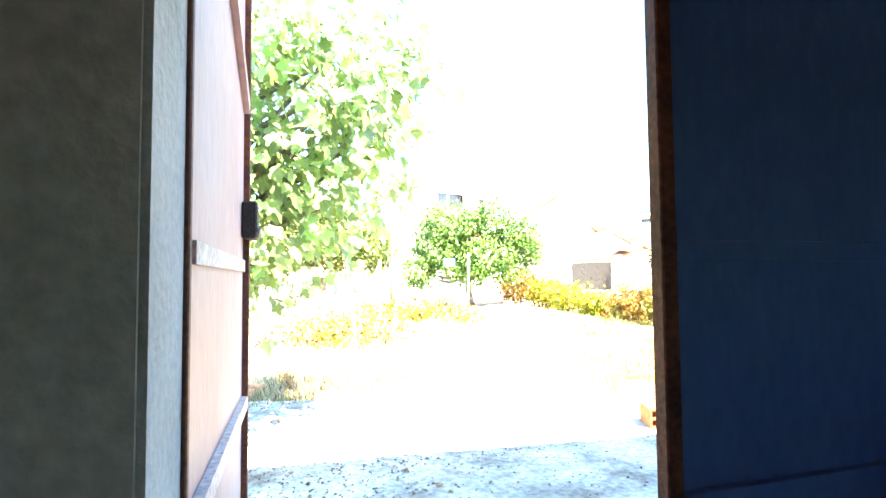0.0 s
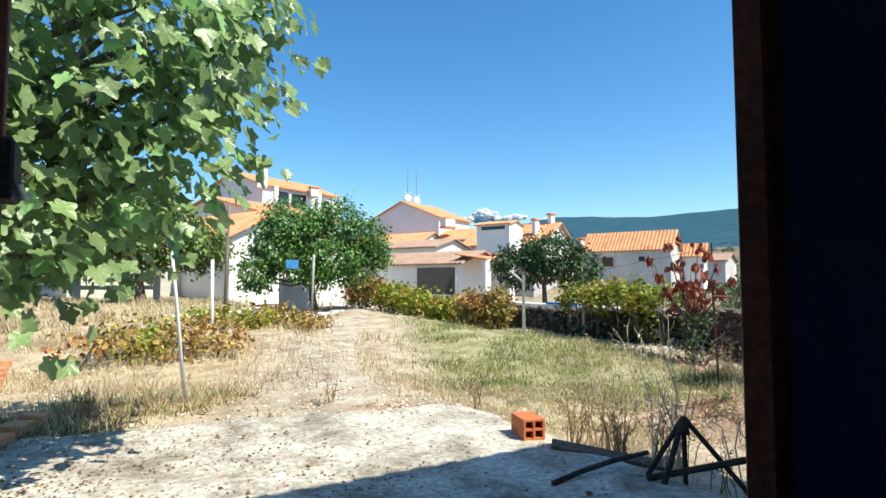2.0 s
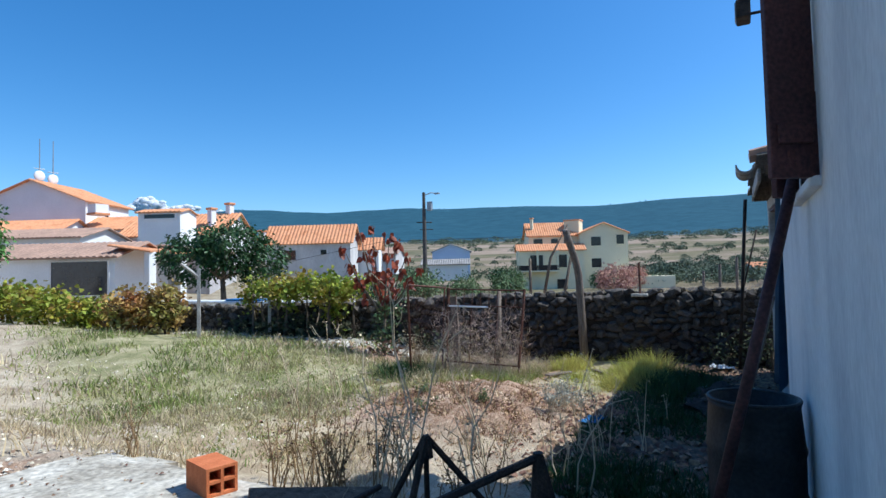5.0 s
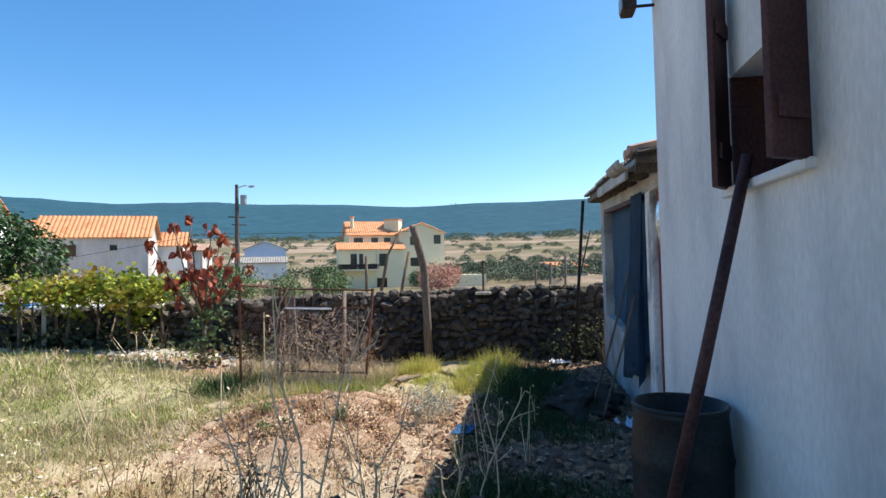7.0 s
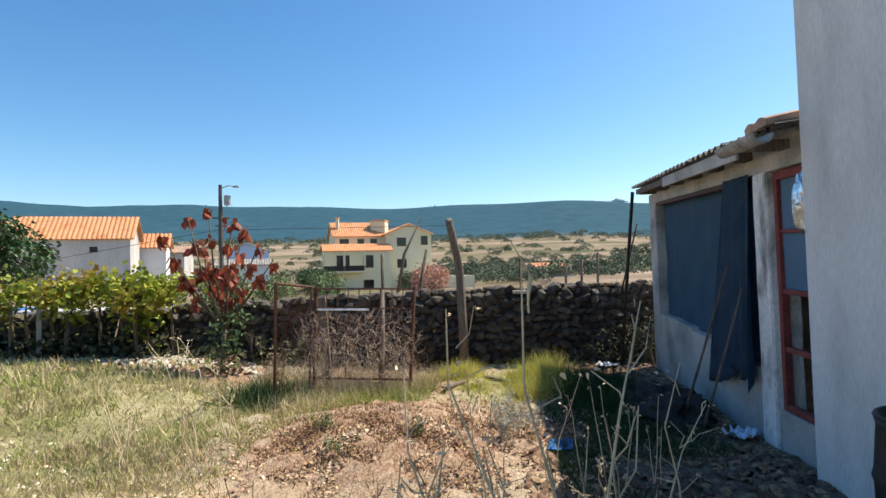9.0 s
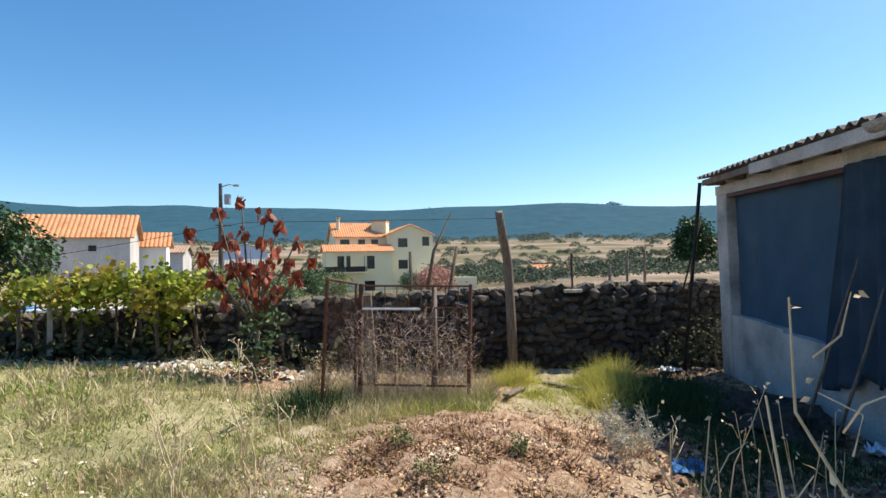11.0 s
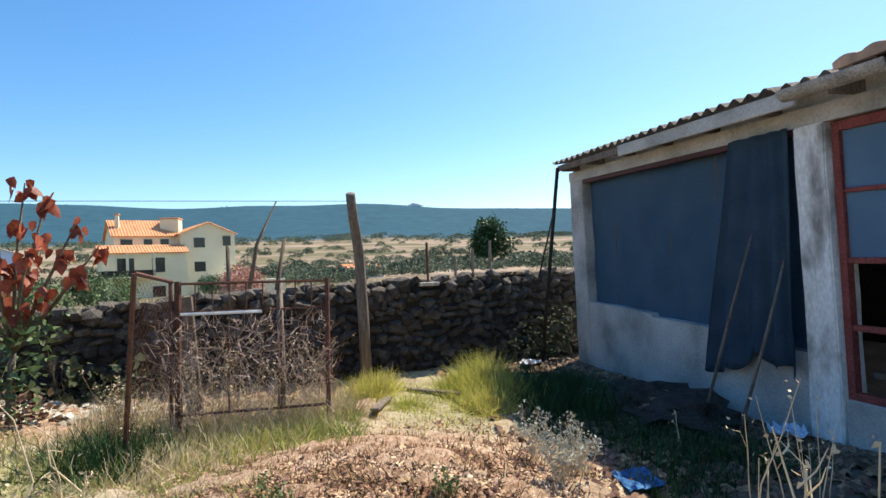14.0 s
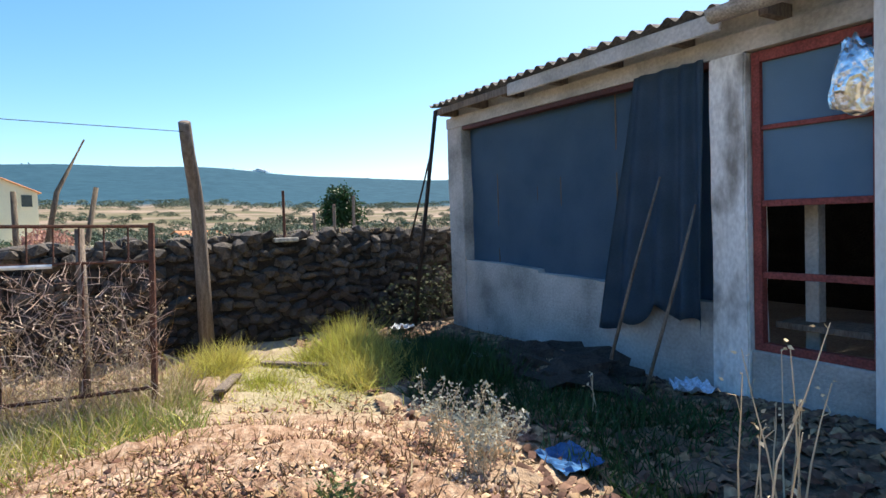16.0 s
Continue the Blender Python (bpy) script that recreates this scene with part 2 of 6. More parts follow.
def ground_material():
    """Soil, straw and green cover mixed by the cover attribute, and far fields and haze-tinted woods by distance from
    the yard.
    """
    m = bpy.data.materials.new("yard_soil_and_fields")
    m.use_nodes = True
    t = m.node_tree
    n, ln = t.nodes, t.links
    bsdf = n["Principled BSDF"]
    geo = n.new("ShaderNodeNewGeometry")
    att = n.new("ShaderNodeAttribute")
    att.attribute_name = "cover"
    sep = n.new("ShaderNodeSeparateColor")
    ln.new(att.outputs["Color"], sep.inputs[0])

    def noise_at(scale, detail=6.0, rough=0.6):
        k = n.new("ShaderNodeTexNoise")
        k.inputs["Scale"].default_value, k.inputs["Detail"].default_value, k.inputs["Roughness"].default_value = scale, detail, rough
        ln.new(geo.outputs["Position"], k.inputs["Vector"])
        return k.outputs["Fac"]

    def ramp(fac, stops):
        r = n.new("ShaderNodeValToRGB")
        el = r.color_ramp.elements
        el[0].position, el[0].color = stops[0][0], (*stops[0][1], 1)
        el[1].position, el[1].color = stops[-1][0], (*stops[-1][1], 1)
        for p, c in stops[1:-1]:
            e = el.new(p)
            e.color = (*c, 1)
        ln.new(fac, r.inputs["Fac"])
        return r.outputs["Color"]

    def mixed(fac, a, b):
        x = n.new("ShaderNodeMix")
        x.data_type = "RGBA"
        ln.new(fac, x.inputs[0])
        ln.new(a, x.inputs[6])
        ln.new(b, x.inputs[7])
        return x.outputs[2]

    def shaped(mask, noise_fac, width=0.25):
        add = n.new("ShaderNodeMath")
        add.operation = "ADD"
        ln.new(mask, add.inputs[0])
        sub = n.new("ShaderNodeMath")
        sub.operation = "SUBTRACT"
        ln.new(noise_fac, sub.inputs[0])
        sub.inputs[1].default_value = 0.5
        ln.new(sub.outputs[0], add.inputs[1])
        r = n.new("ShaderNodeMapRange")
        r.inputs["From Min"].default_value, r.inputs["From Max"].default_value = 0.5 - width, 0.5 + width
        ln.new(add.outputs[0], r.inputs["Value"])
        return r.outputs["Result"]

    fine, mid, far = noise_at(35), noise_at(2.2), noise_at(0.012, 8)
    soil = ramp(mid, [(0.3, (0.27, 0.2, 0.14)), (0.5, (0.45, 0.375, 0.29)), (0.75, (0.62, 0.56, 0.47))])
    straw = ramp(mid, [(0.3, (0.29, 0.2, 0.12)), (0.5, (0.46, 0.36, 0.23)), (0.72, (0.6, 0.51, 0.37))])
    green = ramp(mid, [(0.3, (0.17, 0.18, 0.08)), (0.52, (0.33, 0.3, 0.16)), (0.75, (0.52, 0.45, 0.31))])
    litter = ramp(noise_at(14), [(0.3, (0.18, 0.095, 0.055)), (0.5, (0.36, 0.235, 0.16)), (0.72, (0.54, 0.415, 0.31))])
    col = mixed(shaped(sep.outputs[0], mid), soil, straw)
    col = mixed(shaped(sep.outputs[1], mid), col, green)
    col = mixed(shaped(sep.outputs[2], mid), col, litter)
    # Darker soil before the shed; the shade there is deepened in its colour.
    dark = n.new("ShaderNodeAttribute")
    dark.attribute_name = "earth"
    shade_loam = ramp(noise_at(9), [(0.3, (0.09, 0.075, 0.06)), (0.55, (0.17, 0.135, 0.105)), (0.75, (0.29, 0.225, 0.17))])
    col = mixed(shaped(dark.outputs["Fac"], mid), col, shade_loam)
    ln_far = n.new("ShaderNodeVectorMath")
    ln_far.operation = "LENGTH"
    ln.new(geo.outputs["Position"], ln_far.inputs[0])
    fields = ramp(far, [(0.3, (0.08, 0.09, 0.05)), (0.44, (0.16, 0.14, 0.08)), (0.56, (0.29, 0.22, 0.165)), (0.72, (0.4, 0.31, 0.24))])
    # The blue of distance haze is mixed into the wooded slopes' colour.
    hazy_forest = ramp(noise_at(0.02, 10, 0.75), [(0.3, (0.016, 0.058, 0.085)), (0.52, (0.027, 0.083, 0.118)), (0.75, (0.042, 0.108, 0.138))])
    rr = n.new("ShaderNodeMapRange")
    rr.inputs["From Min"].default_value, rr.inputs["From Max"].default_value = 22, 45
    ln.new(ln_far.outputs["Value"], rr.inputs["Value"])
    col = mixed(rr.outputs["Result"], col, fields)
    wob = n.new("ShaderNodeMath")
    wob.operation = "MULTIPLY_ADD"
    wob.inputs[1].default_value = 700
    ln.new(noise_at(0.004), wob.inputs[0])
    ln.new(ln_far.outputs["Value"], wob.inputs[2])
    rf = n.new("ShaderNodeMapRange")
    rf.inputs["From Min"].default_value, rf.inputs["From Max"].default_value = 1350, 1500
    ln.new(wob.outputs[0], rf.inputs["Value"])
    col = mixed(rf.outputs["Result"], col, hazy_forest)
    hs = n.new("ShaderNodeHueSaturation")
    vr = n.new("ShaderNodeMapRange")
    vr.inputs["From Min"].default_value, vr.inputs["From Max"].default_value = 0.3, 0.7
    vr.inputs["To Min"].default_value, vr.inputs["To Max"].default_value = 0.75, 1.25
    ln.new(fine, vr.inputs["Value"])
    ln.new(vr.outputs["Result"], hs.inputs["Value"])
    ln.new(col, hs.inputs["Color"])
    ln.new(hs.outputs["Color"], bsdf.inputs["Base Color"])
    bsdf.inputs["Roughness"].default_value = 1.0
    bsdf.inputs["Specular IOR Level"].default_value = 0.1
    b = n.new("ShaderNodeBump")
    b.inputs["Strength"].default_value, b.inputs["Distance"].default_value = 0.7, 0.04
    ln.new(fine, b.inputs["Height"])
    ln.new(b.outputs["Normal"], bsdf.inputs["Normal"])
    return m


# ---- building tools ----


def part(name, bm, material, parent=None, label="", smooth=False):
    """One mesh object from a bmesh (or a finished mesh), under a thing."""
    if isinstance(bm, bmesh.types.BMesh):
        me = bpy.data.meshes.new(name)
        bm.to_mesh(me)
        bm.free()
    else:
        me = bm
    if smooth:
        me.shade_smooth()
    if not me.materials:
        me.materials.append(M[material] if isinstance(material, str) else material)
    ob = new(name, me)
    if parent is not None:
        ob.parent = parent
        ob.matrix_parent_inverse = parent.matrix_world.inverted()
    return tagged(ob, label)


def thing(name, at, label, category, group="", kind=""):
    ob = new(name)
    ob.location = at
    ob.empty_display_size = 0.1
    bpy.context.view_layer.update()
    return tagged(ob, label, category, group, kind)


def box(bm, lo, hi, m=None, bevel=0.0):
    r = bmesh.ops.create_cube(bm, size=1.0)
    vs = r["verts"]
    lo, hi = Vector(lo), Vector(hi)
    for v in vs:
        v.co = Vector((lo[k] + (v.co[k] + 0.5) * (hi[k] - lo[k]) for k in range(3)))
    if bevel:
        es = list({e for v in vs for e in v.link_edges})
        out = bmesh.ops.bevel(bm, geom=es, offset=bevel, segments=1, affect="EDGES")
        vs = list({v for f in out["faces"] for v in f.verts} | {v for v in vs if v.is_valid})
    if m is not None:
        bmesh.ops.transform(bm, matrix=m, verts=[v for v in vs if v.is_valid])
    return vs


def boxmesh(lo, hi, bevel=0.0, m=None):
    bm = bmesh.new()
    box(bm, lo, hi, m, bevel)
    return bm


def tube(bm, points, radii, seg=8, cap=True):
    """A tapered tube along points."""
    pts = [Vector(p) for p in points]
    radii = [radii] * len(pts) if isinstance(radii, (int, float)) else radii
    rings = []
    for k, p in enumerate(pts):
        way = (pts[min(k + 1, len(pts) - 1)] - pts[max(k - 1, 0)]).normalized()
        side = way.cross(Vector((0, 0, 1)) if abs(way.z) < 0.9 else Vector((1, 0, 0))).normalized()
        up = way.cross(side)
        rings.append([bm.verts.new(p + radii[k] * (math.cos(a) * side + math.sin(a) * up)) for a in (2 * math.pi * s / seg for s in range(seg))])
    for r0, r1 in zip(rings, rings[1:]):
        for s in range(seg):
            bm.faces.new((r0[s], r0[(s + 1) % seg], r1[(s + 1) % seg], r1[s]))
    if cap:
        bm.faces.new(rings[0][::-1])
        bm.faces.new(rings[-1])


def tubemesh(points, radii, seg=8):
    bm = bmesh.new()
    tube(bm, points, radii, seg)
    return bm


def sm(a, b, x):
    t = np.clip((np.asarray(x, float) - a) / (b - a), 0, 1)
    return t * t * (3 - 2 * t)


def scatter_mesh(name, centers, template, faces, sizes, tilt=1.0, spin=None, ups=None):
    """Many small copies of a template in one mesh: random turns about the upright, tipped by tilt."""
    n, k = len(centers), len(template)
    az = rng.uniform(0, 2 * np.pi, n) if spin is None else spin
    tip = rng.normal(0, tilt, n)
    tip2 = rng.normal(0, tilt, n)
    v = np.asarray(template, float)[None] * np.asarray(sizes, float).reshape(n, 1, -1)
    x, y, z = v[..., 0], v[..., 1], v[..., 2]
    c, s = np.cos(tip)[:, None], np.sin(tip)[:, None]
    y, z = y * c - z * s, y * s + z * c
    c, s = np.cos(tip2)[:, None], np.sin(tip2)[:, None]
    x, z = x * c + z * s, -x * s + z * c
    c, s = np.cos(az)[:, None], np.sin(az)[:, None]
    x, y = x * c - y * s, x * s + y * c
    co = np.stack([x, y, z], -1) + np.asarray(centers, float)[:, None]
    me = bpy.data.meshes.new(name)
    fl = [len(f) for f in faces]
    idx = np.concatenate([np.array(f) for f in faces])
    me.vertices.add(n * k)
    me.vertices.foreach_set("co", co.ravel())
    loops = (idx[None] + (np.arange(n) * k)[:, None]).ravel()
    me.loops.add(len(loops))
    me.loops.foreach_set("vertex_index", loops)
    me.polygons.add(n * len(faces))
    totals = np.tile(fl, n)
    me.polygons.foreach_set("loop_start", np.concatenate([[0], np.cumsum(totals)[:-1]]))
    me.update(calc_edges=True)
    return me


LEAF = ([(0, 0, 0), (0.28, 0.35, 0.06), (0, 0.4, -0.02), (-0.28, 0.35, 0.06), (0, 1, -0.08)], [(0, 1, 2), (0, 2, 3), (2, 1, 4), (3, 2, 4)])
VINELEAF = ([(0, 0, 0), (0.45, 0.1, 0.06), (0.4, 0.55, 0.0), (0, 0.45, -0.05), (-0.4, 0.55, 0.0), (-0.45, 0.1, 0.06), (0, 0.95, -0.1)], [(0, 1, 2, 3), (0, 3, 4, 5), (3, 2, 6), (3, 6, 4)])


def lobed_leaf():
    """A broad fig leaf: a rounded outline of five lobes, folded a little along its midrib."""
    vs, n = [(0.0, 0.38, -0.03)], 30
    for k in range(n):
        a = 2 * math.pi * k / n
        r = 0.40 * (1 + 0.2 * math.cos(5 * a)) * (1.0 + 0.26 * math.cos(a)) * (0.55 if k == n // 2 else 1)
        x, y = r * math.sin(a), 0.42 + r * 1.12 * math.cos(a)
        vs.append((x, y, 0.22 * abs(x) - 0.16 * y * y + 0.02 * math.sin(9 * a)))
    return vs, [(0, 1 + (k + 1) % n, 1 + k) for k in range(n)]


FIGLEAF = lobed_leaf()
BLADE = ([(-0.5, 0, 0), (0.5, 0, 0), (0.3, 0.12, 0.55), (-0.3, 0.12, 0.55), (0.1, 0.42, 1.0)], [(0, 1, 2, 3), (3, 2, 4)])


def clumped(blobs, count, per, spread, shell=0.7):
    """Points in clumps spread over ellipsoids (centre, radii), denser towards their skins."""
    vol = np.array([r[0] * r[1] * r[2] for _, r in blobs]) ** 0.67
    pick = rng.choice(len(blobs), max(1, count // per), p=vol / vol.sum())
    d = rng.normal(size=(len(pick), 3))
    d /= np.linalg.norm(d, axis=1, keepdims=True)
    d *= (shell + (1.08 - shell) * rng.random((len(pick), 1)) ** 0.6)
    cen = np.array([blobs[k][0] for k in pick]) + d * np.array([blobs[k][1] for k in pick])
    return np.repeat(cen, per, 0) + rng.normal(0, spread, (len(pick) * per, 3))


def tree(name, base, trunk_r, fork, blobs, leaves, size, leafmat, label, category="tree", group="", template=LEAF, spread=0.22, barkmat="bark", per=14, tilt=0.55, droop=40, sunward=0.7):
    """Tapered trunk that forks into limbs, and a crown of small leaves in clumps."""
    base = Vector(base)
    top = thing(name, base, label, category, group)
    bm = bmesh.new()
    f = Vector(fork)
    mid = base.lerp(f, 0.5) + Vector((rng.normal(0, 0.06), rng.normal(0, 0.06), 0))
    tube(bm, [base - Vector((0, 0, 0.12)), base + Vector((0, 0, 0.08)), mid, f], [trunk_r * 1.5, trunk_r * 1.1, trunk_r * 0.9, trunk_r * 0.75], 9)
    for c, r in blobs:
        c = Vector(c)
        for k in range(3):
            e = c + Vector(rng.normal(0, 0.25, 3) * np.array(r))
            m1 = f.lerp(e, 0.45) + Vector(rng.normal(0, 0.12, 3)) * (e - f).length * 0.5
            tube(bm, [f - Vector((0, 0, 0.05)), m1, e], [trunk_r * 0.5, trunk_r * 0.3, trunk_r * 0.08], 6)
    part("trunk", bm, barkmat, top, smooth=True)
    pts = clumped(blobs, leaves, per, spread)
    c_, s_ = math.cos(radians(droop)), math.sin(radians(droop))
    hung = [(x, y * c_ + z * s_, z * c_ - y * s_) for x, y, z in template[0]]
    out_x, out_y = pts[:, 0] - f.x, pts[:, 1] - f.y
    far_out = np.hypot(out_x, out_y) + 1e-6
    out_x, out_y = out_x / far_out + sunward * 0.54, out_y / far_out - sunward * 0.84
    spin = np.arctan2(-out_x, out_y) + rng.normal(0, 0.8, len(pts))
    part("crown", scatter_mesh("crown", pts, hung, template[1], (size * rng.uniform(0.7, 1.25, len(pts)))[:, None], tilt, spin), leafmat, top)
    return top

# ---- the ground ----
RADII = [0, 16, 24, 40, 75, 150, 300, 600, 1000, 1500, 2000, 2600, 3000, 3800, 6000]
HEIGHTS = [-0.4, -0.7, -0.8, -0.5, -0.9, -0.2, 5, 24, 52, 92, 185, 300, 330, 250, 200]


def ground_z(x, y):
    """Height of the ground: a yard that falls gently east, a rise to the north, the valley and the wooded ridge."""
    x, y = np.asarray(x, float), np.asarray(y, float)
    drop = -0.4 * sm(2.9, 4.6, x) - 0.11 * sm(5, 10, x)
    z = 0.15 + 0.35 * sm(6.5, 10, y) * sm(6, 9, x) + drop + 0.62 * sm(7, 24, y) * (1 - sm(7, 11.5, x)) * (1 + 0.6 * sm(2, -12, x))
    z = z + 0.25 * np.exp(-(((x - 7.5) / 1.25) ** 2 + ((y - 4.95) / 1.2) ** 2) ** 1.3)
    z = z + 0.03 * np.sin(1.7 * x + 0.6 * y) * np.sin(1.3 * y - 0.4 * x) * sm(3.2, 4.5, np.maximum(x, y - 3.4))
    r = np.hypot(x - 2, y - 3)
    way = np.degrees(np.arctan2(x - 2, y - 3))
    east = sm(18, 40, way) * (1 - sm(150, 175, way))
    ridge = (0.25 + 0.75 * sm(24, 42, way) * (1 - sm(140, 170, way))) * (1 - 0.26 * sm(90, 124, way))
    wave = 1 + 0.02 * np.sin(way * 0.21 + 1) + 0.015 * np.sin(way * 0.47)
    far = np.interp(r, RADII, HEIGHTS)
    far = np.where(r > 120, far * ridge * wave, far)
    village = np.interp(r, [0, 20, 30, 45, 60, 110], [0.7, 0.75, 1.2, 2.4, 2.6, 1.0])
    near_v = sm(100, 30, r)
    far = far + (village - far) * near_v * sm(62, 40, way) * (1 - sm(150, 175, way))
    behind = sm(0.6, -1.0, y) * sm(200, 20, r)
    far = far * (1 - behind) - 0.1 * behind
    k = np.maximum(sm(12.4, 13.4, x) * sm(62, 48, 90 - way + 0 * x + 30), sm(24, 34, r))
    k = np.maximum(k * sm(-30, 10, way + 0 * x), sm(24, 34, r))
    return z + (far - z) * k


def gz(x, y):
    return float(ground_z(x, y))


def axis(lo, hi, step, reach=4700.0, grow=1.065):
    mid = list(np.arange(lo, hi + step / 2, step))
    up, d = [], step
    p = mid[-1]
    while p < reach:
        d *= grow
        p += d
        up.append(p)
    down, d = [], step
    p = mid[0]
    while p > -reach:
        d *= grow
        p -= d
        down.append(p)
    return np.array(down[::-1] + mid + up)


def path_x(y):
    """Middle of the trodden strip that runs north through the yard."""
    return np.interp(y, [5, 9, 14, 20, 28], [2.0, 3.0, 4.8, 7.6, 11.0])


def cover(x, y):
    """How much straw, green grass and brown litter lies at a place."""
    off = x - path_x(y)
    wide = 1.7 + 0.02 * (y - 6)
    straw = np.where(off < 0, sm(wide * 0.2, wide * 1.7, -off), 0.45 + 0 * x) * sm(6.3, 7.4, y + np.where(x > 3.2, 4, 0))
    straw = np.maximum(straw, 0.75 * sm(3.0, 3.6, x) * sm(4.5, 5.4, y) * sm(8.4, 7.2, y) * sm(7.0, 5.5, x))
    green = sm(0.6, 2.6, off) * sm(8.2, 9.4, y) * sm(12.6, 11.2, x) * 0.85
    green = np.maximum(green, 0.9 * np.exp(-((x - 10.3) / 1.7) ** 2 - ((y - 3.6) / 1.3) ** 2))
    green = np.maximum(green, 0.75 * sm(4.4, 6.0, x) * sm(6.4, 7.4, y) * sm(9.8, 9.0, x) * sm(11, 9, y))
    litter = np.exp(-(((x - 7.5) / 1.9) ** 2 + ((y - 4.95) / 1.7) ** 2) ** 1.5)
    litter = np.maximum(litter, 0.85 * np.exp(-((x - 2.45) / 0.7) ** 2 - ((y - 6.66) / 0.25) ** 2))
    litter = np.maximum(litter, 0.85 * sm(9.3, 10.0, x) * sm(4.3, 4.9, y) * sm(12.5, 10.5, y))
    litter = np.maximum(litter, 0.5 * sm(4.5, 5.2, x) * sm(3.9, 3.3, y) * sm(13, 12, x) * sm(0.9, 1.2, y))
    near = sm(40, 25, np.hypot(x, y))
    return straw * near, green * near, litter * near


gx, gy = axis(-9, 15, 0.16), axis(-1.5, 27, 0.16)
X, Y = np.meshgrid(gx, gy)
Z = ground_z(X, Y)
rough = rng.normal(0, 0.012, Z.shape) * sm(60, 20, np.hypot(X, Y))
litter_here = cover(X, Y)[2]
Z = Z + rough * (1 + 2.0 * litter_here)
inside = (X > -3.6) & (X < 6.4) & (Y < 1.1) & (Y > -6.9)
Z[inside] = np.minimum(Z[inside], 0.1)
nx, ny = len(gx), len(gy)
ids = np.arange(nx * ny).reshape(ny, nx)
quads = np.stack([ids[:-1, :-1], ids[:-1, 1:], ids[1:, 1:], ids[1:, :-1]], -1).reshape(-1, 4)
me = bpy.data.meshes.new("ground")
me.vertices.add(nx * ny)
me.vertices.foreach_set("co", np.stack([X, Y, Z], -1).ravel())
me.loops.add(quads.size)
me.loops.foreach_set("vertex_index", quads.ravel())
me.polygons.add(len(quads))
me.polygons.foreach_set("loop_start", np.arange(0, quads.size, 4))
me.update(calc_edges=True)
layer = me.attributes.new("cover", "FLOAT_COLOR", "POINT")
cs, cg, cl = cover(X, Y)
layer.data.foreach_set("color", np.stack([cs, cg, cl, np.ones_like(cs)], -1).ravel())
# Mask of the strip where shade is put into the soil colour.
shade_soil_layer = me.attributes.new("earth", "FLOAT", "POINT")
shade_soil_layer.data.foreach_set("value", (sm(4.9, 5.8, X) * sm(13.2, 12.7, X) * sm(0.8, 1.1, Y) * sm(3.5, 2.7, Y)).ravel())
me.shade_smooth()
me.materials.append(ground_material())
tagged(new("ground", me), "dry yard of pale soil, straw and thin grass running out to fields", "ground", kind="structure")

# concrete apron before the barn door, with a broken edge
bm = bmesh.new()
edge = [(-4.6, 1.26), (3.15, 1.26)]
for k in range(60):
    a = k / 59
    if a < 0.42:
        q = a / 0.42
        p = (3.15 + 0.12 * q + 0.07 * noise.noise((q * 9, 0, 0)), 1.4 + 4.7 * q)
    else:
        q = (a - 0.42) / 0.58
        p = (3.25 - 7.85 * q, 6.15 + 0.75 * math.sin(q * 2.2) + 0.16 * noise.noise((q * 14, 3, 0)))
    edge.append(p)
xs = np.arange(-4.6, 3.6, 0.12)
ys = np.arange(1.26, 7.4, 0.12)


def inside_edge(x, y):
    hit = False
    for (x0, y0), (x1, y1) in zip(edge, edge[1:] + edge[:1]):
        if (y0 > y) != (y1 > y) and x < x0 + (y - y0) / (y1 - y0) * (x1 - x0):
            hit = not hit
    return hit


cells = {}


def slab_vert(i, j, low):
    key = (i, j, low)
    if key not in cells:
        x, y = -4.6 + 0.12 * i, 1.26 + 0.12 * j
        x += 0.03 * noise.noise((x * 3, y * 3, 1))
        bump = 0.014 * noise.noise((x * 1.1, y * 1.1, 0)) + 0.008 * noise.noise((x * 4, y * 4, 2))
        cells[key] = bm.verts.new((x, y, gz(x, y) + (0.045 + bump if not low else -0.1)))
    return cells[key]


inside_cell = {(i, j) for i in range(len(xs)) for j in range(len(ys)) if inside_edge(xs[i] + 0.06, ys[j] + 0.06)}
for i, j in inside_cell:
    bm.faces.new([slab_vert(a, b, False) for a, b in ((i, j), (i + 1, j), (i + 1, j + 1), (i, j + 1))])
    for (di, dj), (a, b) in (((1, 0), ((1, 0), (1, 1))), ((-1, 0), ((0, 1), (0, 0))), ((0, 1), ((1, 1), (0, 1))), ((0, -1), ((0, 0), (1, 0)))):
        if (i + di, j + dj) not in inside_cell:
            p, q = (i + a[0], j + a[1]), (i + b[0], j + b[1])
            bm.faces.new([slab_vert(*p, False), slab_vert(*p, True), slab_vert(*q, True), slab_vert(*q, False)])
bmesh.ops.recalc_face_normals(bm, faces=bm.faces)
tagged(part("concrete_apron", bm, "concrete"), "worn pale concrete slab with a crumbling edge before the barn", "pavement", kind="structure")

# ---- the barn ----
FRONT, INNER = 1.33, 0.93
DOOR_L, DOOR_R, DOOR_T = -0.61, 1.72, 3.1
BARN_E, BARN_W, BACK = 6.42, -4.2, -3.6
EAVE = 4.85
WIN = (3.57, 4.5, 1.96, 3.1)
bm = bmesh.new()
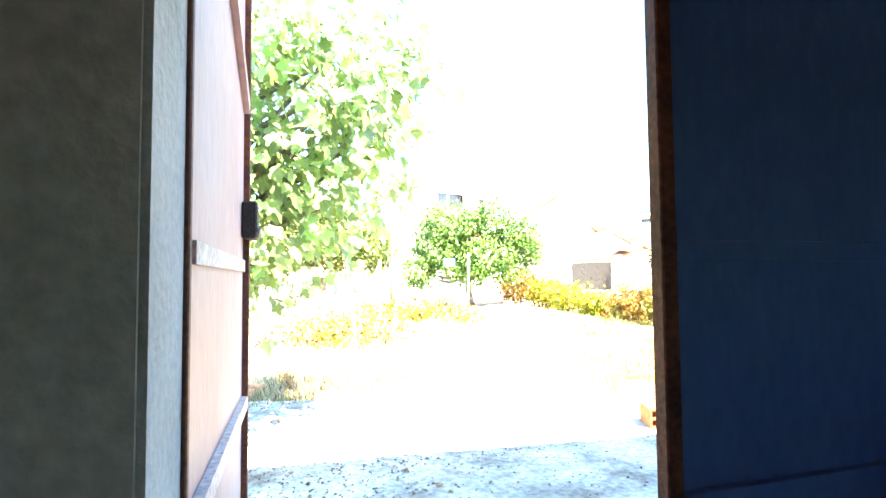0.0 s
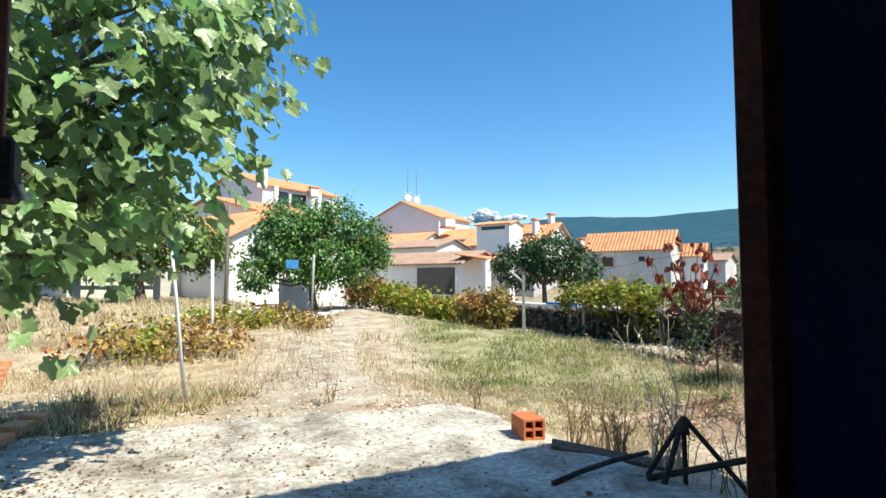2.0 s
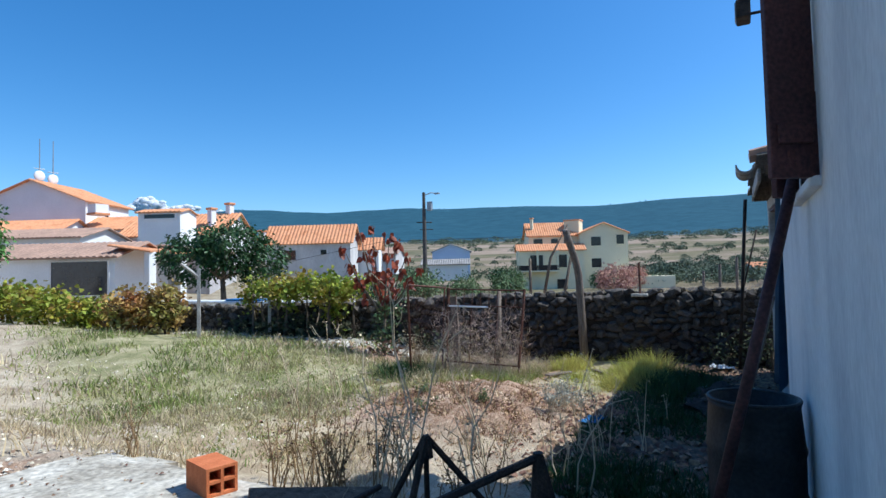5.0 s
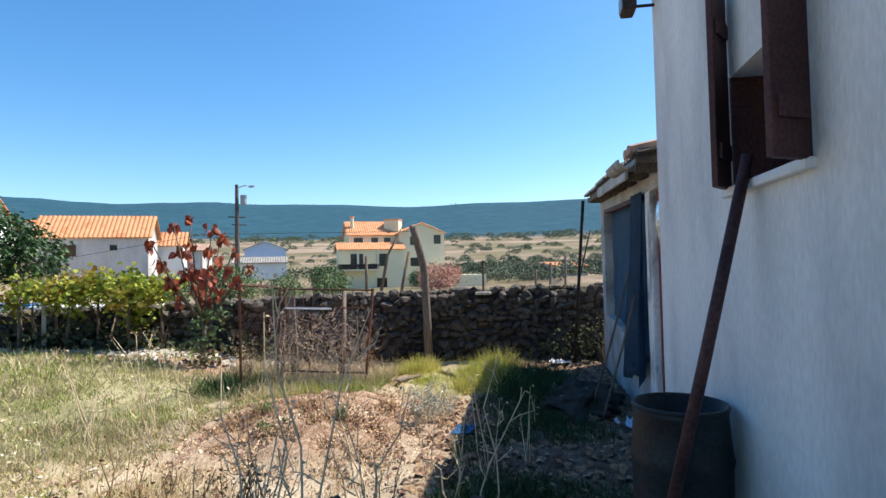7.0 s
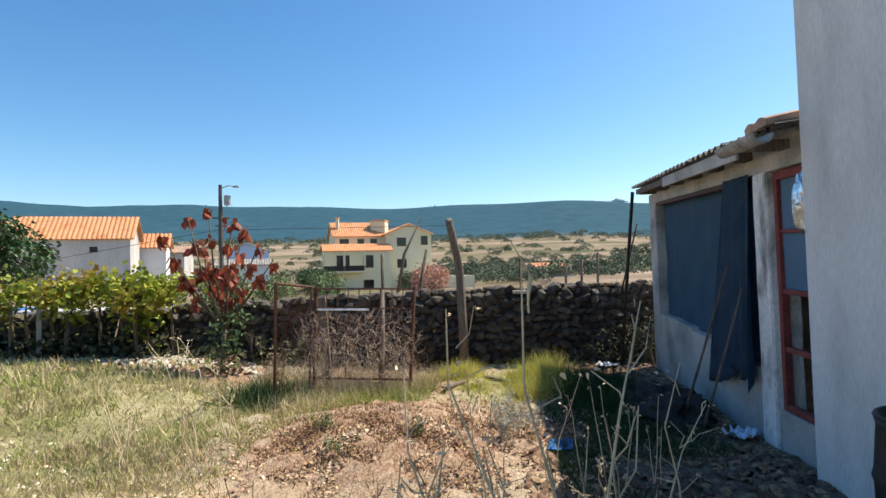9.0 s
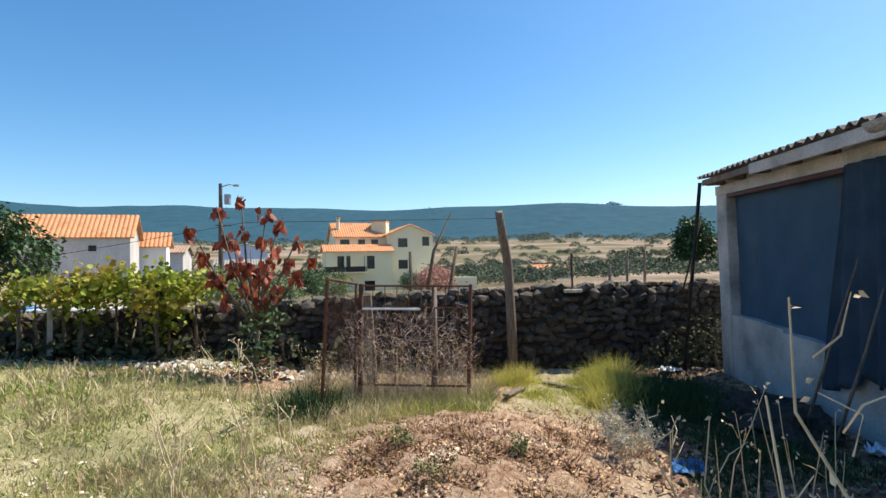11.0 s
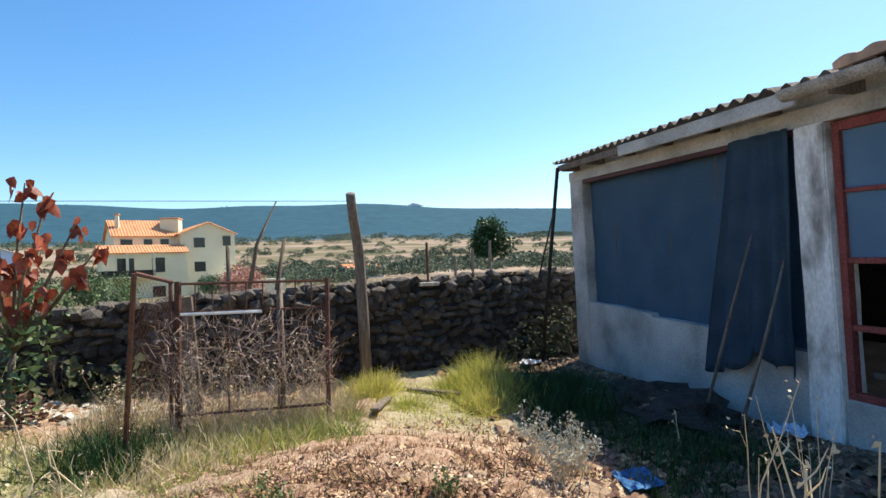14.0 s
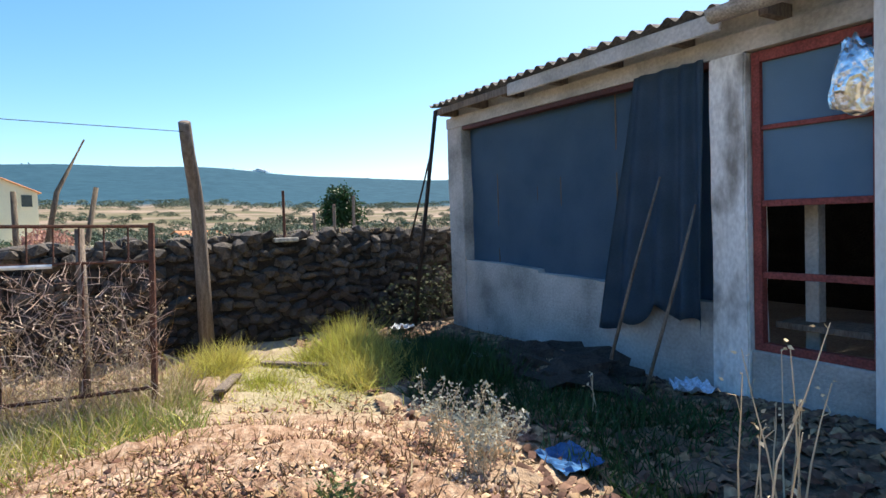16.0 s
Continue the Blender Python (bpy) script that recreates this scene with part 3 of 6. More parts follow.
for lo, hi in (((BARN_W, 0), (DOOR_L, EAVE)), ((DOOR_L, DOOR_T), (DOOR_R, EAVE)), ((DOOR_R, 0), (WIN[0], EAVE)), ((WIN[0], 0), (WIN[1], WIN[2] - 0.05)), ((WIN[0], WIN[3]), (WIN[1], EAVE)), ((WIN[1], 0), (BARN_E, EAVE))):
    box(bm, (lo[0], INNER, lo[1] - 0.5), (hi[0], FRONT, hi[1]))
barn_front = tagged(part("wall_north", bm, "plaster"), "whitewashed barn wall with grey stains and streaks", "wall", kind="structure")
bm = boxmesh((BARN_W, INNER - 0.03, 0.2), (DOOR_L - 0.004, INNER - 0.003, EAVE))
box(bm, (DOOR_R + 0.004, INNER - 0.03, 0.2), (WIN[0], INNER - 0.003, EAVE))
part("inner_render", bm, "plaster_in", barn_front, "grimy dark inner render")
part("jamb", boxmesh((DOOR_L - 0.004, INNER - 0.02, 0.2), (DOOR_L + 0.012, FRONT - 0.08, DOOR_T)), "jamb", barn_front, "pale plastered door jamb")
# Unseen side walls, white so that they bounce light indoors.
for name, lo, hi in (("wall_east", (BARN_E - 0.3, BACK, -0.5), (BARN_E - 0.003, INNER, EAVE)), ("wall_west", (BARN_W, BACK, -0.5), (BARN_W + 0.3, INNER, EAVE)), ):
    tagged(part(name, boxmesh(lo, hi), "plaster"), "unseen barn wall, kept white to bounce light indoors", "wall", kind="structure")
# Unseen back wall, set close; its opening is added to brighten the barn.
bm = bmesh.new()
for lo, hi in (((BARN_W, -0.5), (1.0, EAVE)), ((1.65, -0.5), (BARN_E, EAVE)), ((1.0, -0.5), (1.65, 1.7)), ((1.0, 2.4), (1.65, EAVE))):
    box(bm, (lo[0], BACK - 0.3, lo[1]), (hi[0], BACK, hi[1]))
tagged(part("wall_south", bm, "plaster"), "unseen back wall with an opening added to light the barn inside", "wall", kind="structure")
tagged(part("floor", boxmesh((BARN_W + 0.3, BACK, 0.12), (BARN_E - 0.3, FRONT - 0.02, 0.24)), "floor"), "dusty concrete barn floor", "floor", kind="structure")
# Unseen low ceiling, added to bounce light in the barn.
tagged(part("ceiling", boxmesh((BARN_W, BACK - 0.3, 3.5), (BARN_E, INNER - 0.034, 3.6)), "plaster"), "unseen low white ceiling added to bounce light in the barn", "ceiling", kind="structure")
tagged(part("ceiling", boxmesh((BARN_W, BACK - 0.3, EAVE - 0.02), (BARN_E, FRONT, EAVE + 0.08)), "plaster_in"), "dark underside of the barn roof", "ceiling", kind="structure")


def tiled_slope(p0, along, down, length, run, pitch=0.24, amp=0.045, thick=0.05):
    """Rows of half-round tiles down a slope, as one slab. p0: upper corner; along, down: unit ways."""
    bm = bmesh.new()
    along, down = Vector(along).normalized(), Vector(down).normalized()
    up = along.cross(down).normalized()
    if up.z < 0:
        up = -up
    cols = int(length / pitch * 6) + 1
    rows = max(2, int(run / 0.4))
    grid = []
    for r in range(rows + 1):
        line = []
        for c in range(cols + 1):
            s = c / cols * length
            w = abs(math.sin(math.pi * s / pitch))
            step = 0.012 * (r % 2)
            line.append(bm.verts.new(Vector(p0) + along * s + down * (run * r / rows) + up * (amp * w + step)))
        grid.append(line)
    for r in range(rows):
        for c in range(cols):
            bm.faces.new((grid[r][c], grid[r][c + 1], grid[r + 1][c + 1], grid[r + 1][c]))
    lo = [[bm.verts.new(Vector(p0) + along * (length * c) + down * (run * r) - up * thick) for c in (0, 1)] for r in (0, 1)]
    bm.faces.new((lo[0][0], lo[1][0], lo[1][1], lo[0][1]))
    bm.faces.new([*grid[-1], lo[1][1], lo[1][0]])
    bm.faces.new([*grid[0][::-1], lo[0][0], lo[0][1]])
    bm.faces.new([grid[r][0] for r in range(rows + 1)][::-1] + [lo[0][0], lo[1][0]])
    bm.faces.new([grid[r][-1] for r in range(rows + 1)] + [lo[1][1], lo[0][1]])
    bmesh.ops.recalc_face_normals(bm, faces=bm.faces)
    return bm


roof = thing("barn_roof", (1.2, -3, EAVE + 0.1), "old clay tile roof of the barn", "roof", kind="structure")
part("roof_slope", tiled_slope((BARN_W - 0.25, -3.0, 6.3), (1, 0, 0), (0, 1, -0.315), BARN_E - BARN_W + 0.5, 4.72), "tile_old", roof)
part("roof_slope", tiled_slope((BARN_W - 0.25, -3.0, 6.3), (1, 0, 0), (0, -1, -0.315), BARN_E - BARN_W + 0.5, 4.72), "tile_old", roof)
for x in (BARN_W + 0.02, BARN_E - 0.28):
    bm = bmesh.new()
    vs = [bm.verts.new(p) for p in ((x, BACK - 0.2, EAVE + 0.06), (x, FRONT - 0.05, EAVE + 0.06), (x, -3.0, 6.2))]
    out = bmesh.ops.extrude_face_region(bm, geom=[bm.faces.new(vs)])
    bmesh.ops.translate(bm, verts=[v for v in out["geom"] if isinstance(v, bmesh.types.BMVert)], vec=(0.26, 0, 0))
    bmesh.ops.recalc_face_normals(bm, faces=bm.faces)
    part("gable", bm, "plaster", roof)


def flipbox(side, lo, hi, bevel=0.0):
    """A box whose depth lies on the given side."""
    return boxmesh((lo[0], min(side * lo[1], side * hi[1]), lo[2]), (hi[0], max(side * lo[1], side * hi[1]), hi[2]), bevel)


def door_leaf(name, width, height, label, side, paint="doorpaint", bar="doorrail", locked=True):
    """A steel sheet leaf seen from its inner side: frame, rails, diagonal braces and a lock box. Hinge at the origin, leaf along +x."""
    top = thing(name, (0, 0, 0), label, "door")
    part("panel", flipbox(side, (0.03, -0.012, 0.03), (width - 0.03, 0.002, height - 0.03)), paint, top)
    for lo, hi, n in (((0, -0.012, 0), (0.03, 0.006, height), "stile"), ((width - 0.045, -0.02, 0), (width, 0.03, height), "stile"), ((0.045, -0.02, 0), (width - 0.045, 0.03, 0.045), "rail"), ((0.045, -0.02, height - 0.045), (width - 0.045, 0.03, height), "rail")):
        part(n, flipbox(side, lo, hi, 0.004), "dooredge", top, "dark rusty edge")
    part("rail", flipbox(side, (0.047, 0.003, 1.40), (width - 0.047, 0.013, 1.455), 0.002), bar, top, "scuffed cross rail")
    for z0, z1 in ((0.8, 0.84), (1.62, 2.72)):
        bm = bmesh.new()
        a, b = Vector((width - 0.06, 0, z0 if z0 < 1.2 else z0 + 0.55)), Vector((0.08, 0, z1 if z0 < 1.2 else z1 - 0.1))
        ang = math.atan2(b.z - a.z, b.x - a.x)
        box(bm, (0, min(side * 0.004, side * 0.03), -0.028), ((b - a).length, max(side * 0.004, side * 0.03), 0.028), Matrix.Translation(a) @ Matrix.Rotation(-ang, 4, "Y"))
        part("brace", bm, bar if z0 < 1.2 else paint, top, "diagonal steel brace")
    if not locked:
        return top
    lock = part("lock", flipbox(side, (width - 0.16, 0.003, 1.55), (width + 0.012, 0.07, 1.72), 0.008), "iron", top, "black lock box")
    part("latch", tubemesh([(width - 0.14, 0.08 * side, 1.60), (width - 0.02, 0.085 * side, 1.57), (width + 0.05, 0.085 * side, 1.585)], 0.009), "metalgrey", lock, "bright latch bar")
    return top


leaf_open = door_leaf("door_leaf", 1.5, 2.86, "oxblood painted steel barn door leaf standing wide open", -1)
leaf_open.matrix_world = pose(DOOR_L + 0.018, 1.175, 0.27, 0, 0, 91.8)
# The closed leaf's inside is coloured with the blue of the flare.
leaf_shut = door_leaf("door_leaf", 1.195, 2.86, "closed steel barn door leaf with oxblood edge, blue flare coloured onto its inside", 1, "doorflare", "doorflare", False)
leaf_shut.matrix_world = pose(DOOR_R - 0.01, 1.117, 0.27, 0, 0, 180)

# window with open shutters, and its sill
win = thing("window_1", (4.1, FRONT, WIN[2]), "small barn window with white sill and dark shutters open", "window", kind="structure")
part("window_sill", boxmesh((WIN[0] - 0.05, INNER + 0.02, WIN[2] - 0.05), (WIN[1] + 0.05, FRONT + 0.05, WIN[2]), 0.006), "plaster", win, "white plastered sill")
part("pane", boxmesh((WIN[0] + 0.05, 1.0, WIN[2]), (WIN[1] - 0.05, 1.01, WIN[3])), "glass", win)
for lo, hi in (((WIN[0], 0.98, WIN[2]), (WIN[0] + 0.05, 1.04, WIN[3])), ((WIN[1] - 0.05, 0.98, WIN[2]), (WIN[1], 1.04, WIN[3])), ((4.0, 0.975, WIN[2]), (4.07, 1.045, WIN[3]))):
    part("window_frame", boxmesh(lo, hi, 0.004), "shutter", win)
# Dark boards added in place of the shade inside the window recess.
for lo, hi in (((WIN[0], 1.045, WIN[2]), (WIN[0] + 0.022, FRONT - 0.004, WIN[3])), ((WIN[1] - 0.022, 1.045, WIN[2]), (WIN[1], FRONT - 0.004, WIN[3])), ((WIN[0] + 0.023, 1.045, WIN[3] - 0.022), (WIN[1] - 0.023, FRONT - 0.004, WIN[3]))):
    part("lining", boxmesh(lo, hi, 0.003), "shutter", win, "dark boards added to stand in for shade in the recess")
for hinge, out_x, tip in ((WIN[0], -0.12, 0.22), (WIN[1] + 0.02, -0.3, 0.22)):
    sh = part("shutter", boxmesh((0, 0, 0), (0.035, tip, WIN[3] - WIN[2] - 0.02), 0.004), "shutter", win, "dark red board shutter")
    sh.matrix_world = pose(hinge - 0.035, FRONT + 0.005, WIN[2] - 0.01, 0, 0, math.degrees(math.atan2(-out_x, tip)))
    for k in range(2):
        b = part("batten", boxmesh((-0.018, 0.03, 0.16 + 0.7 * k), (-0.001, tip - 0.03, 0.25 + 0.7 * k), 0.003), "shutter", None)
        b.parent = sh

# floodlight high on the corner
fl = thing("floodlight", (6.33, FRONT, 3.9), "small black floodlight bracketed to the barn corner", "lamp")
part("housing", boxmesh((6.22, 1.5, 3.84), (6.44, 1.62, 4.02), 0.012), "iron", fl)
part("lens", boxmesh((6.24, 1.621, 3.86), (6.42, 1.63, 4.0), 0.004), "metalgrey", fl)
part("bracket", tubemesh([(6.33, FRONT, 3.9), (6.33, 1.52, 3.9)], 0.015), "iron", fl)

# leaning pole and barrel
tagged(part("leaning_pole", tubemesh([(4.08, 1.93, gz(4.08, 1.93) - 0.02), (4.087, 1.64, 1.0), (4.095, 1.385, 2.08)], [0.034, 0.032, 0.03], 12), "polewood", smooth=True), "dark brown painted pole leaning on the window sill", "pole")
bz = gz(4.6, 1.64)
bar = thing("barrel", (4.6, 1.64, bz), "black plastic barrel, open at the top, against the wall", "barrel")
bm = bmesh.new()
prof = [(0.0, 0.02), (0.26, 0.0), (0.275, 0.05), (0.285, 0.3), (0.295, 0.33), (0.285, 0.36), (0.288, 0.58), (0.298, 0.61), (0.288, 0.64), (0.27, 0.86), (0.28, 0.9), (0.255, 0.9), (0.25, 0.5), (0.25, 0.06), (0.0, 0.05)]
rings = [[bm.verts.new((4.6 + 0.98 * r * math.cos(a), 1.64 + 0.98 * r * math.sin(a), bz + 1.04 * h)) for a in (2 * math.pi * s / 28 for s in range(28))] for r, h in prof]
for r0, r1 in zip(rings, rings[1:]):
    for s in range(28):
        bm.faces.new((r0[s], r0[(s + 1) % 28], r1[(s + 1) % 28], r1[s]))
bmesh.ops.remove_doubles(bm, verts=bm.verts, dist=0.0005)
part("body", bm, "barrel", bar, smooth=True)
ring_pts = [(4.6 + 0.265 * math.cos(a), 1.64 + 0.265 * math.sin(a), bz + 0.937) for a in (2 * math.pi * s / 24 for s in range(25))]
part("rim", tubemesh(ring_pts, 0.013, 6), "barrel", bar, smooth=True)

# ---- the shed ----
SF, SB, SE_X, SW_X = 1.2, -2.6, 11.92, 6.424


def sloped(bm):
    """Lowers the upper parts towards the barn, as the shed's roof falls that way."""
    for v in bm.verts:
        v.co.z -= 0.045 * (SE_X - v.co.x) * float(sm(0.6, 2.2, v.co.z))
    return bm


shed = bmesh.new()
beam = bmesh.new()
sill_wall = bmesh.new()
box(shed, (7.6, SF - 0.2, -0.7), (11.5, SF, 0.40))
box(sill_wall, (SW_X, SF - 0.2, -0.7), (7.297, SF, 0.07), None, 0.008)
box(beam, (SW_X, SF - 0.22, 2.53), (SE_X, SF + 0.02, 2.68))
box(beam, (SW_X, SF - 0.2, 2.68), (SE_X, SF - 0.06, 2.83))
tagged(part("wall_shed_front", shed, "shedplaster"), "dirty grey rendered low wall of the shed", "wall", kind="structure")
tagged(part("wall_shed_sill", sill_wall, "shedplaster"), "grey rendered sill wall under the hen house window", "wall", kind="structure")
tagged(part("beam_shed", sloped(beam), "shedplaster"), "grey rendered beam carrying the shed's eave", "beam", kind="structure")
bm = bmesh.new()
top = [(11.5, 0.62), (10.6, 0.6), (9.9, 0.56), (9.88, 0.52), (9.0, 0.5), (8.6, 0.47), (8.3, 0.40), (11.5, 0.40)]
vs = [bm.verts.new((x, SF - 0.002, z)) for x, z in top]
out = bmesh.ops.extrude_face_region(bm, geom=[bm.faces.new(vs)])
bmesh.ops.translate(bm, verts=[v for v in out["geom"] if isinstance(v, bmesh.types.BMVert)], vec=(0, -0.19, 0))
bmesh.ops.recalc_face_normals(bm, faces=bm.faces)
tagged(part("wall_shed_parapet", bm, "shedplaster"), "broken upper course of the shed's low wall", "wall", kind="structure")
tagged(part("wall_shed_east", boxmesh((SE_X - 0.2, SB, -0.7), (SE_X, SF - 0.22, 2.68)), "shedplaster"), "grey rendered side wall of the shed", "wall", kind="structure")
# The shade inside the shed is put into this wall's colour.
tagged(part("wall_shed_back", boxmesh((SW_X, SB - 0.2, -0.7), (SE_X, SB, 3.2)), "mortar"), "back wall of the shed, coloured dark for the shade inside", "wall", kind="structure")
tagged(part("floor_shed", boxmesh((SW_X, SB, -0.5), (SE_X - 0.2, SF - 0.2, -0.12)), "floor"), "earthen shed floor", "floor", kind="structure")
for lo, hi, m, lab in (((11.5, SF - 0.22, -0.7), (SE_X, SF + 0.012, 2.53), "shedplaster", "grey rendered corner pillar of the shed"), ((7.3, SF - 0.24, -0.7), (7.6, SF + 0.03, 2.53), "columnpaint", "shed pillar with flaking whitewash")):
    bm = boxmesh(lo, hi)
    bmesh.ops.subdivide_edges(bm, edges=bm.edges[:], cuts=7, use_grid_fill=True)
    for v in bm.verts:
        d = noise.noise(v.co * 4.0) * 0.018
        v.co += Vector((d, abs(d) * 0.5, 0))
    bmesh.ops.bevel(bm, geom=[e for e in bm.edges if e.calc_face_angle(0) > 1.0], offset=0.012, segments=2, affect="EDGES")
    tagged(part("pillar", sloped(bm), m), lab, "pillar", "shed pillars")

# corrugated roof sheets with a board under the eave
sroof = thing("shed_roof", (9.2, SF, 2.62), "corrugated fibre cement shed roof with ragged eave", "roof", kind="structure")
for k in range(5):
    x0 = SW_X + 0.02 + k * 1.085
    lift = (k % 2) * 0.012
    bm = bmesh.new()
    cols, rows = 48, 6
    grid = []
    for r in range(rows + 1):
        line = []
        for c in range(cols + 1):
            s = c / cols * 1.1
            y = SF + 0.30 + 0.02 * ((k * 7) % 3) - r / rows * 4.3
            z = 2.83 + lift + (r / rows) * 0.55 + 0.028 * math.sin(2 * math.pi * s / 0.177)
            line.append(bm.verts.new((x0 + s, y, z)))
        grid.append(line)
    for r in range(rows):
        for c in range(cols):
            bm.faces.new((grid[r][c], grid[r][c + 1], grid[r + 1][c + 1], grid[r + 1][c]))
    out = bmesh.ops.solidify(bm, geom=bm.faces[:], thickness=0.012)
    part("roof_sheet", sloped(bm), "sheet", sroof, smooth=True)
part("fascia_board", sloped(boxmesh((SW_X + 0.9, SF + 0.245, 2.66), (10.0, SF + 0.28, 2.8), 0.008)), "shedplaster", sroof, "pale board under the eave")
part("fascia_board", sloped(boxmesh((10.02, SF + 0.225, 2.7), (11.83, SF + 0.255, 2.79), 0.006)), "greywood", sroof, "dark weathered board end")
for k in range(7):
    part("rafter", sloped(boxmesh((7.0 + 0.78 * k, SF - 1.5, 2.69), (7.07 + 0.78 * k, SF + 0.22, 2.79))), "greywood", sroof)
bm = bmesh.new()
arc = [math.pi + math.pi * k / 12 for k in range(13)]
ends = [[bm.verts.new((x, SF + 0.4 + r * math.cos(a), 2.76 + r * math.sin(a))) for r, way in ((0.085, arc), (0.07, arc[::-1])) for a in way] for x in (6.44, 7.3)]
for k in range(26):
    bm.faces.new((ends[0][k], ends[0][(k + 1) % 26], ends[1][(k + 1) % 26], ends[1][k]))
for ring in ends:
    for k in range(12):
        bm.faces.new((ring[k], ring[k + 1], ring[24 - k], ring[25 - k]))
bmesh.ops.recalc_face_normals(bm, faces=bm.faces)
part("gutter_end", sloped(bm), "conc_post", sroof, "pale half-round gutter piece")
part("cap_tile", tiled_slope((6.48, SF + 0.36, 2.64), (1, 0, 0.0), (0, -1, 0.13), 0.42, 0.5, pitch=0.21, amp=0.03), "tile_old", sroof, "red ridge tiles at the roof's end")

# shade net in the wide opening, and the cloth hung beside it
bm = bmesh.new()
nx_, nz_ = 40, 16
grid = [[bm.verts.new((7.61 + 3.88 * i / nx_, SF - 0.12 + 0.012 * math.sin(i * 0.9) + 0.02 * noise.noise((i * 0.2, j * 0.3, 1)), 0.38 + 2.14 * j / nz_)) for j in range(nz_ + 1)] for i in range(nx_ + 1)]
for i in range(nx_):
    for j in range(nz_):
        bm.faces.new((grid[i][j], grid[i + 1][j], grid[i + 1][j + 1], grid[i][j + 1]))
bmesh.ops.solidify(bm, geom=bm.faces[:], thickness=0.004)
net = tagged(part("shade_net", sloped(bm), "net", smooth=True), "dark blue shade net stretched across the shed opening", "net")
part("hem", sloped(tubemesh([(7.61, SF - 0.1, 2.52), (9.5, SF - 0.1, 2.505), (11.49, SF - 0.1, 2.52)], 0.012, 6)), "cloth", net)
for k in range(9):
    part("batten", sloped(boxmesh((7.9 + 0.42 * k, SF - 0.135, 0.42), (7.915 + 0.42 * k, SF - 0.128, 2.5))), "greywood", net)
bm = bmesh.new()
nx_, nz_ = 60, 26
grid = []
for i in range(nx_ + 1):
    u = i / nx_
    line = []
    for j in range(nz_ + 1):
        v = j / nz_
        low = 0.02 + 0.28 * abs(math.sin(3.1 * u + 0.4)) + 0.06 * math.sin(17 * u)
        z = 2.54 + (low - 2.54) * v
        fold = 0.05 * math.sin(26 * u + 2.0 * v + 1.5 * math.sin(5 * u)) * (0.4 + 0.6 * v)
        line.append(bm.verts.new((7.62 + (0.72 + 0.4 * v * (0.5 + 0.5 * u)) * u, SF + 0.06 + fold + 0.05 * v, z)))
    grid.append(line)
for i in range(nx_):
    for j in range(nz_):
        bm.faces.new((grid[i][j], grid[i + 1][j], grid[i + 1][j + 1], grid[i][j + 1]))
bmesh.ops.solidify(bm, geom=bm.faces[:], thickness=0.005)
tagged(part("hanging_cloth", sloped(bm), "cloth", smooth=True), "dark torn cloth hanging in folds from the shed beam", "cloth")
for p in (((8.2, 1.85, gz(8.2, 1.85)), (8.1, 1.55, 0.7), (7.98, 1.36, 1.45)), ((7.85, 1.75, gz(7.85, 1.75)), (7.72, 1.5, 0.6), (7.64, 1.36, 1.2))):
    tagged(part("stick", tubemesh(p, [0.016, 0.014, 0.01], 7), "greywood", smooth=True), "thin grey stick leaning on the hanging cloth", "stick", "sticks at the shed")

tagged(part("lintel", sloped(boxmesh((7.603, SF - 0.1, 2.475), (11.497, SF + 0.006, 2.527), 0.004)), "shutter"), "dark red painted lintel over the shade net", "lintel", kind="structure")

# red-framed wire window of the hen house
rw = thing("window_2", (6.95, SF, 0.1), "red wooden frame with wire rails, hen house opening", "window", kind="structure")
FL, FR = 6.44, 7.29
for lo, hi in (((FL, SF - 0.1, 0.07), (FL + 0.06, SF - 0.03, 2.52)), ((FR - 0.065, SF - 0.1, 0.07), (FR, SF - 0.03, 2.52)), ((FL + 0.06, SF - 0.1, 2.44), (FR - 0.065, SF - 0.03, 2.52)), ((FL + 0.06, SF - 0.1, 0.07), (FR - 0.065, SF - 0.03, 0.13)), ((FL + 0.06, SF - 0.09, 1.92), (FR - 0.065, SF - 0.04, 1.96)), ((FL + 0.06, SF - 0.09, 1.23), (FR - 0.065, SF - 0.04, 1.29)), ((FL + 0.06, SF - 0.09, 0.62), (FR - 0.065, SF - 0.04, 0.67))):
    part("window_frame", sloped(boxmesh(lo, hi, 0.004)), "redframe", rw)
part("net_panel", sloped(boxmesh((FL + 0.06, SF - 0.075, 1.29), (FR - 0.065, SF - 0.068, 1.92))), "net", rw, "dark net")
part("net_panel", sloped(boxmesh((FL + 0.06, SF - 0.075, 1.96), (FR - 0.065, SF - 0.068, 2.44))), "net", rw, "dark net")
part("inner_post", boxmesh((7.02, SF - 0.5, 0.0), (7.12, SF - 0.4, 1.2), 0.006), "shedplaster", rw)
part("perch", boxmesh((6.5, SF - 0.62, 0.22), (7.26, SF - 0.25, 0.27), 0.006), "greywood", rw)

# crumpled foil hung at the frame
bm = bmesh.new()
bmesh.ops.create_icosphere(bm, subdivisions=4, radius=0.5)
for v in bm.verts:
    f = 1 + 0.4 * noise.noise(v.co * 3.0) + 0.3 * abs(noise.noise(v.co * 6.0)) + 0.15 * abs(noise.noise(v.co * 14.0))
    w = 0.3 + 0.7 * min(1.0, (0.55 - v.co.z) * 1.4)
    v.co = Vector((v.co.x * 0.36 * f * w + 0.03 * v.co.z, v.co.y * 0.08 * f, v.co.z * 0.5 + 0.05 * noise.noise(v.co * 4.0)))
bmesh.ops.translate(bm, verts=bm.verts, vec=(6.54, SF + 0.075, 1.95))
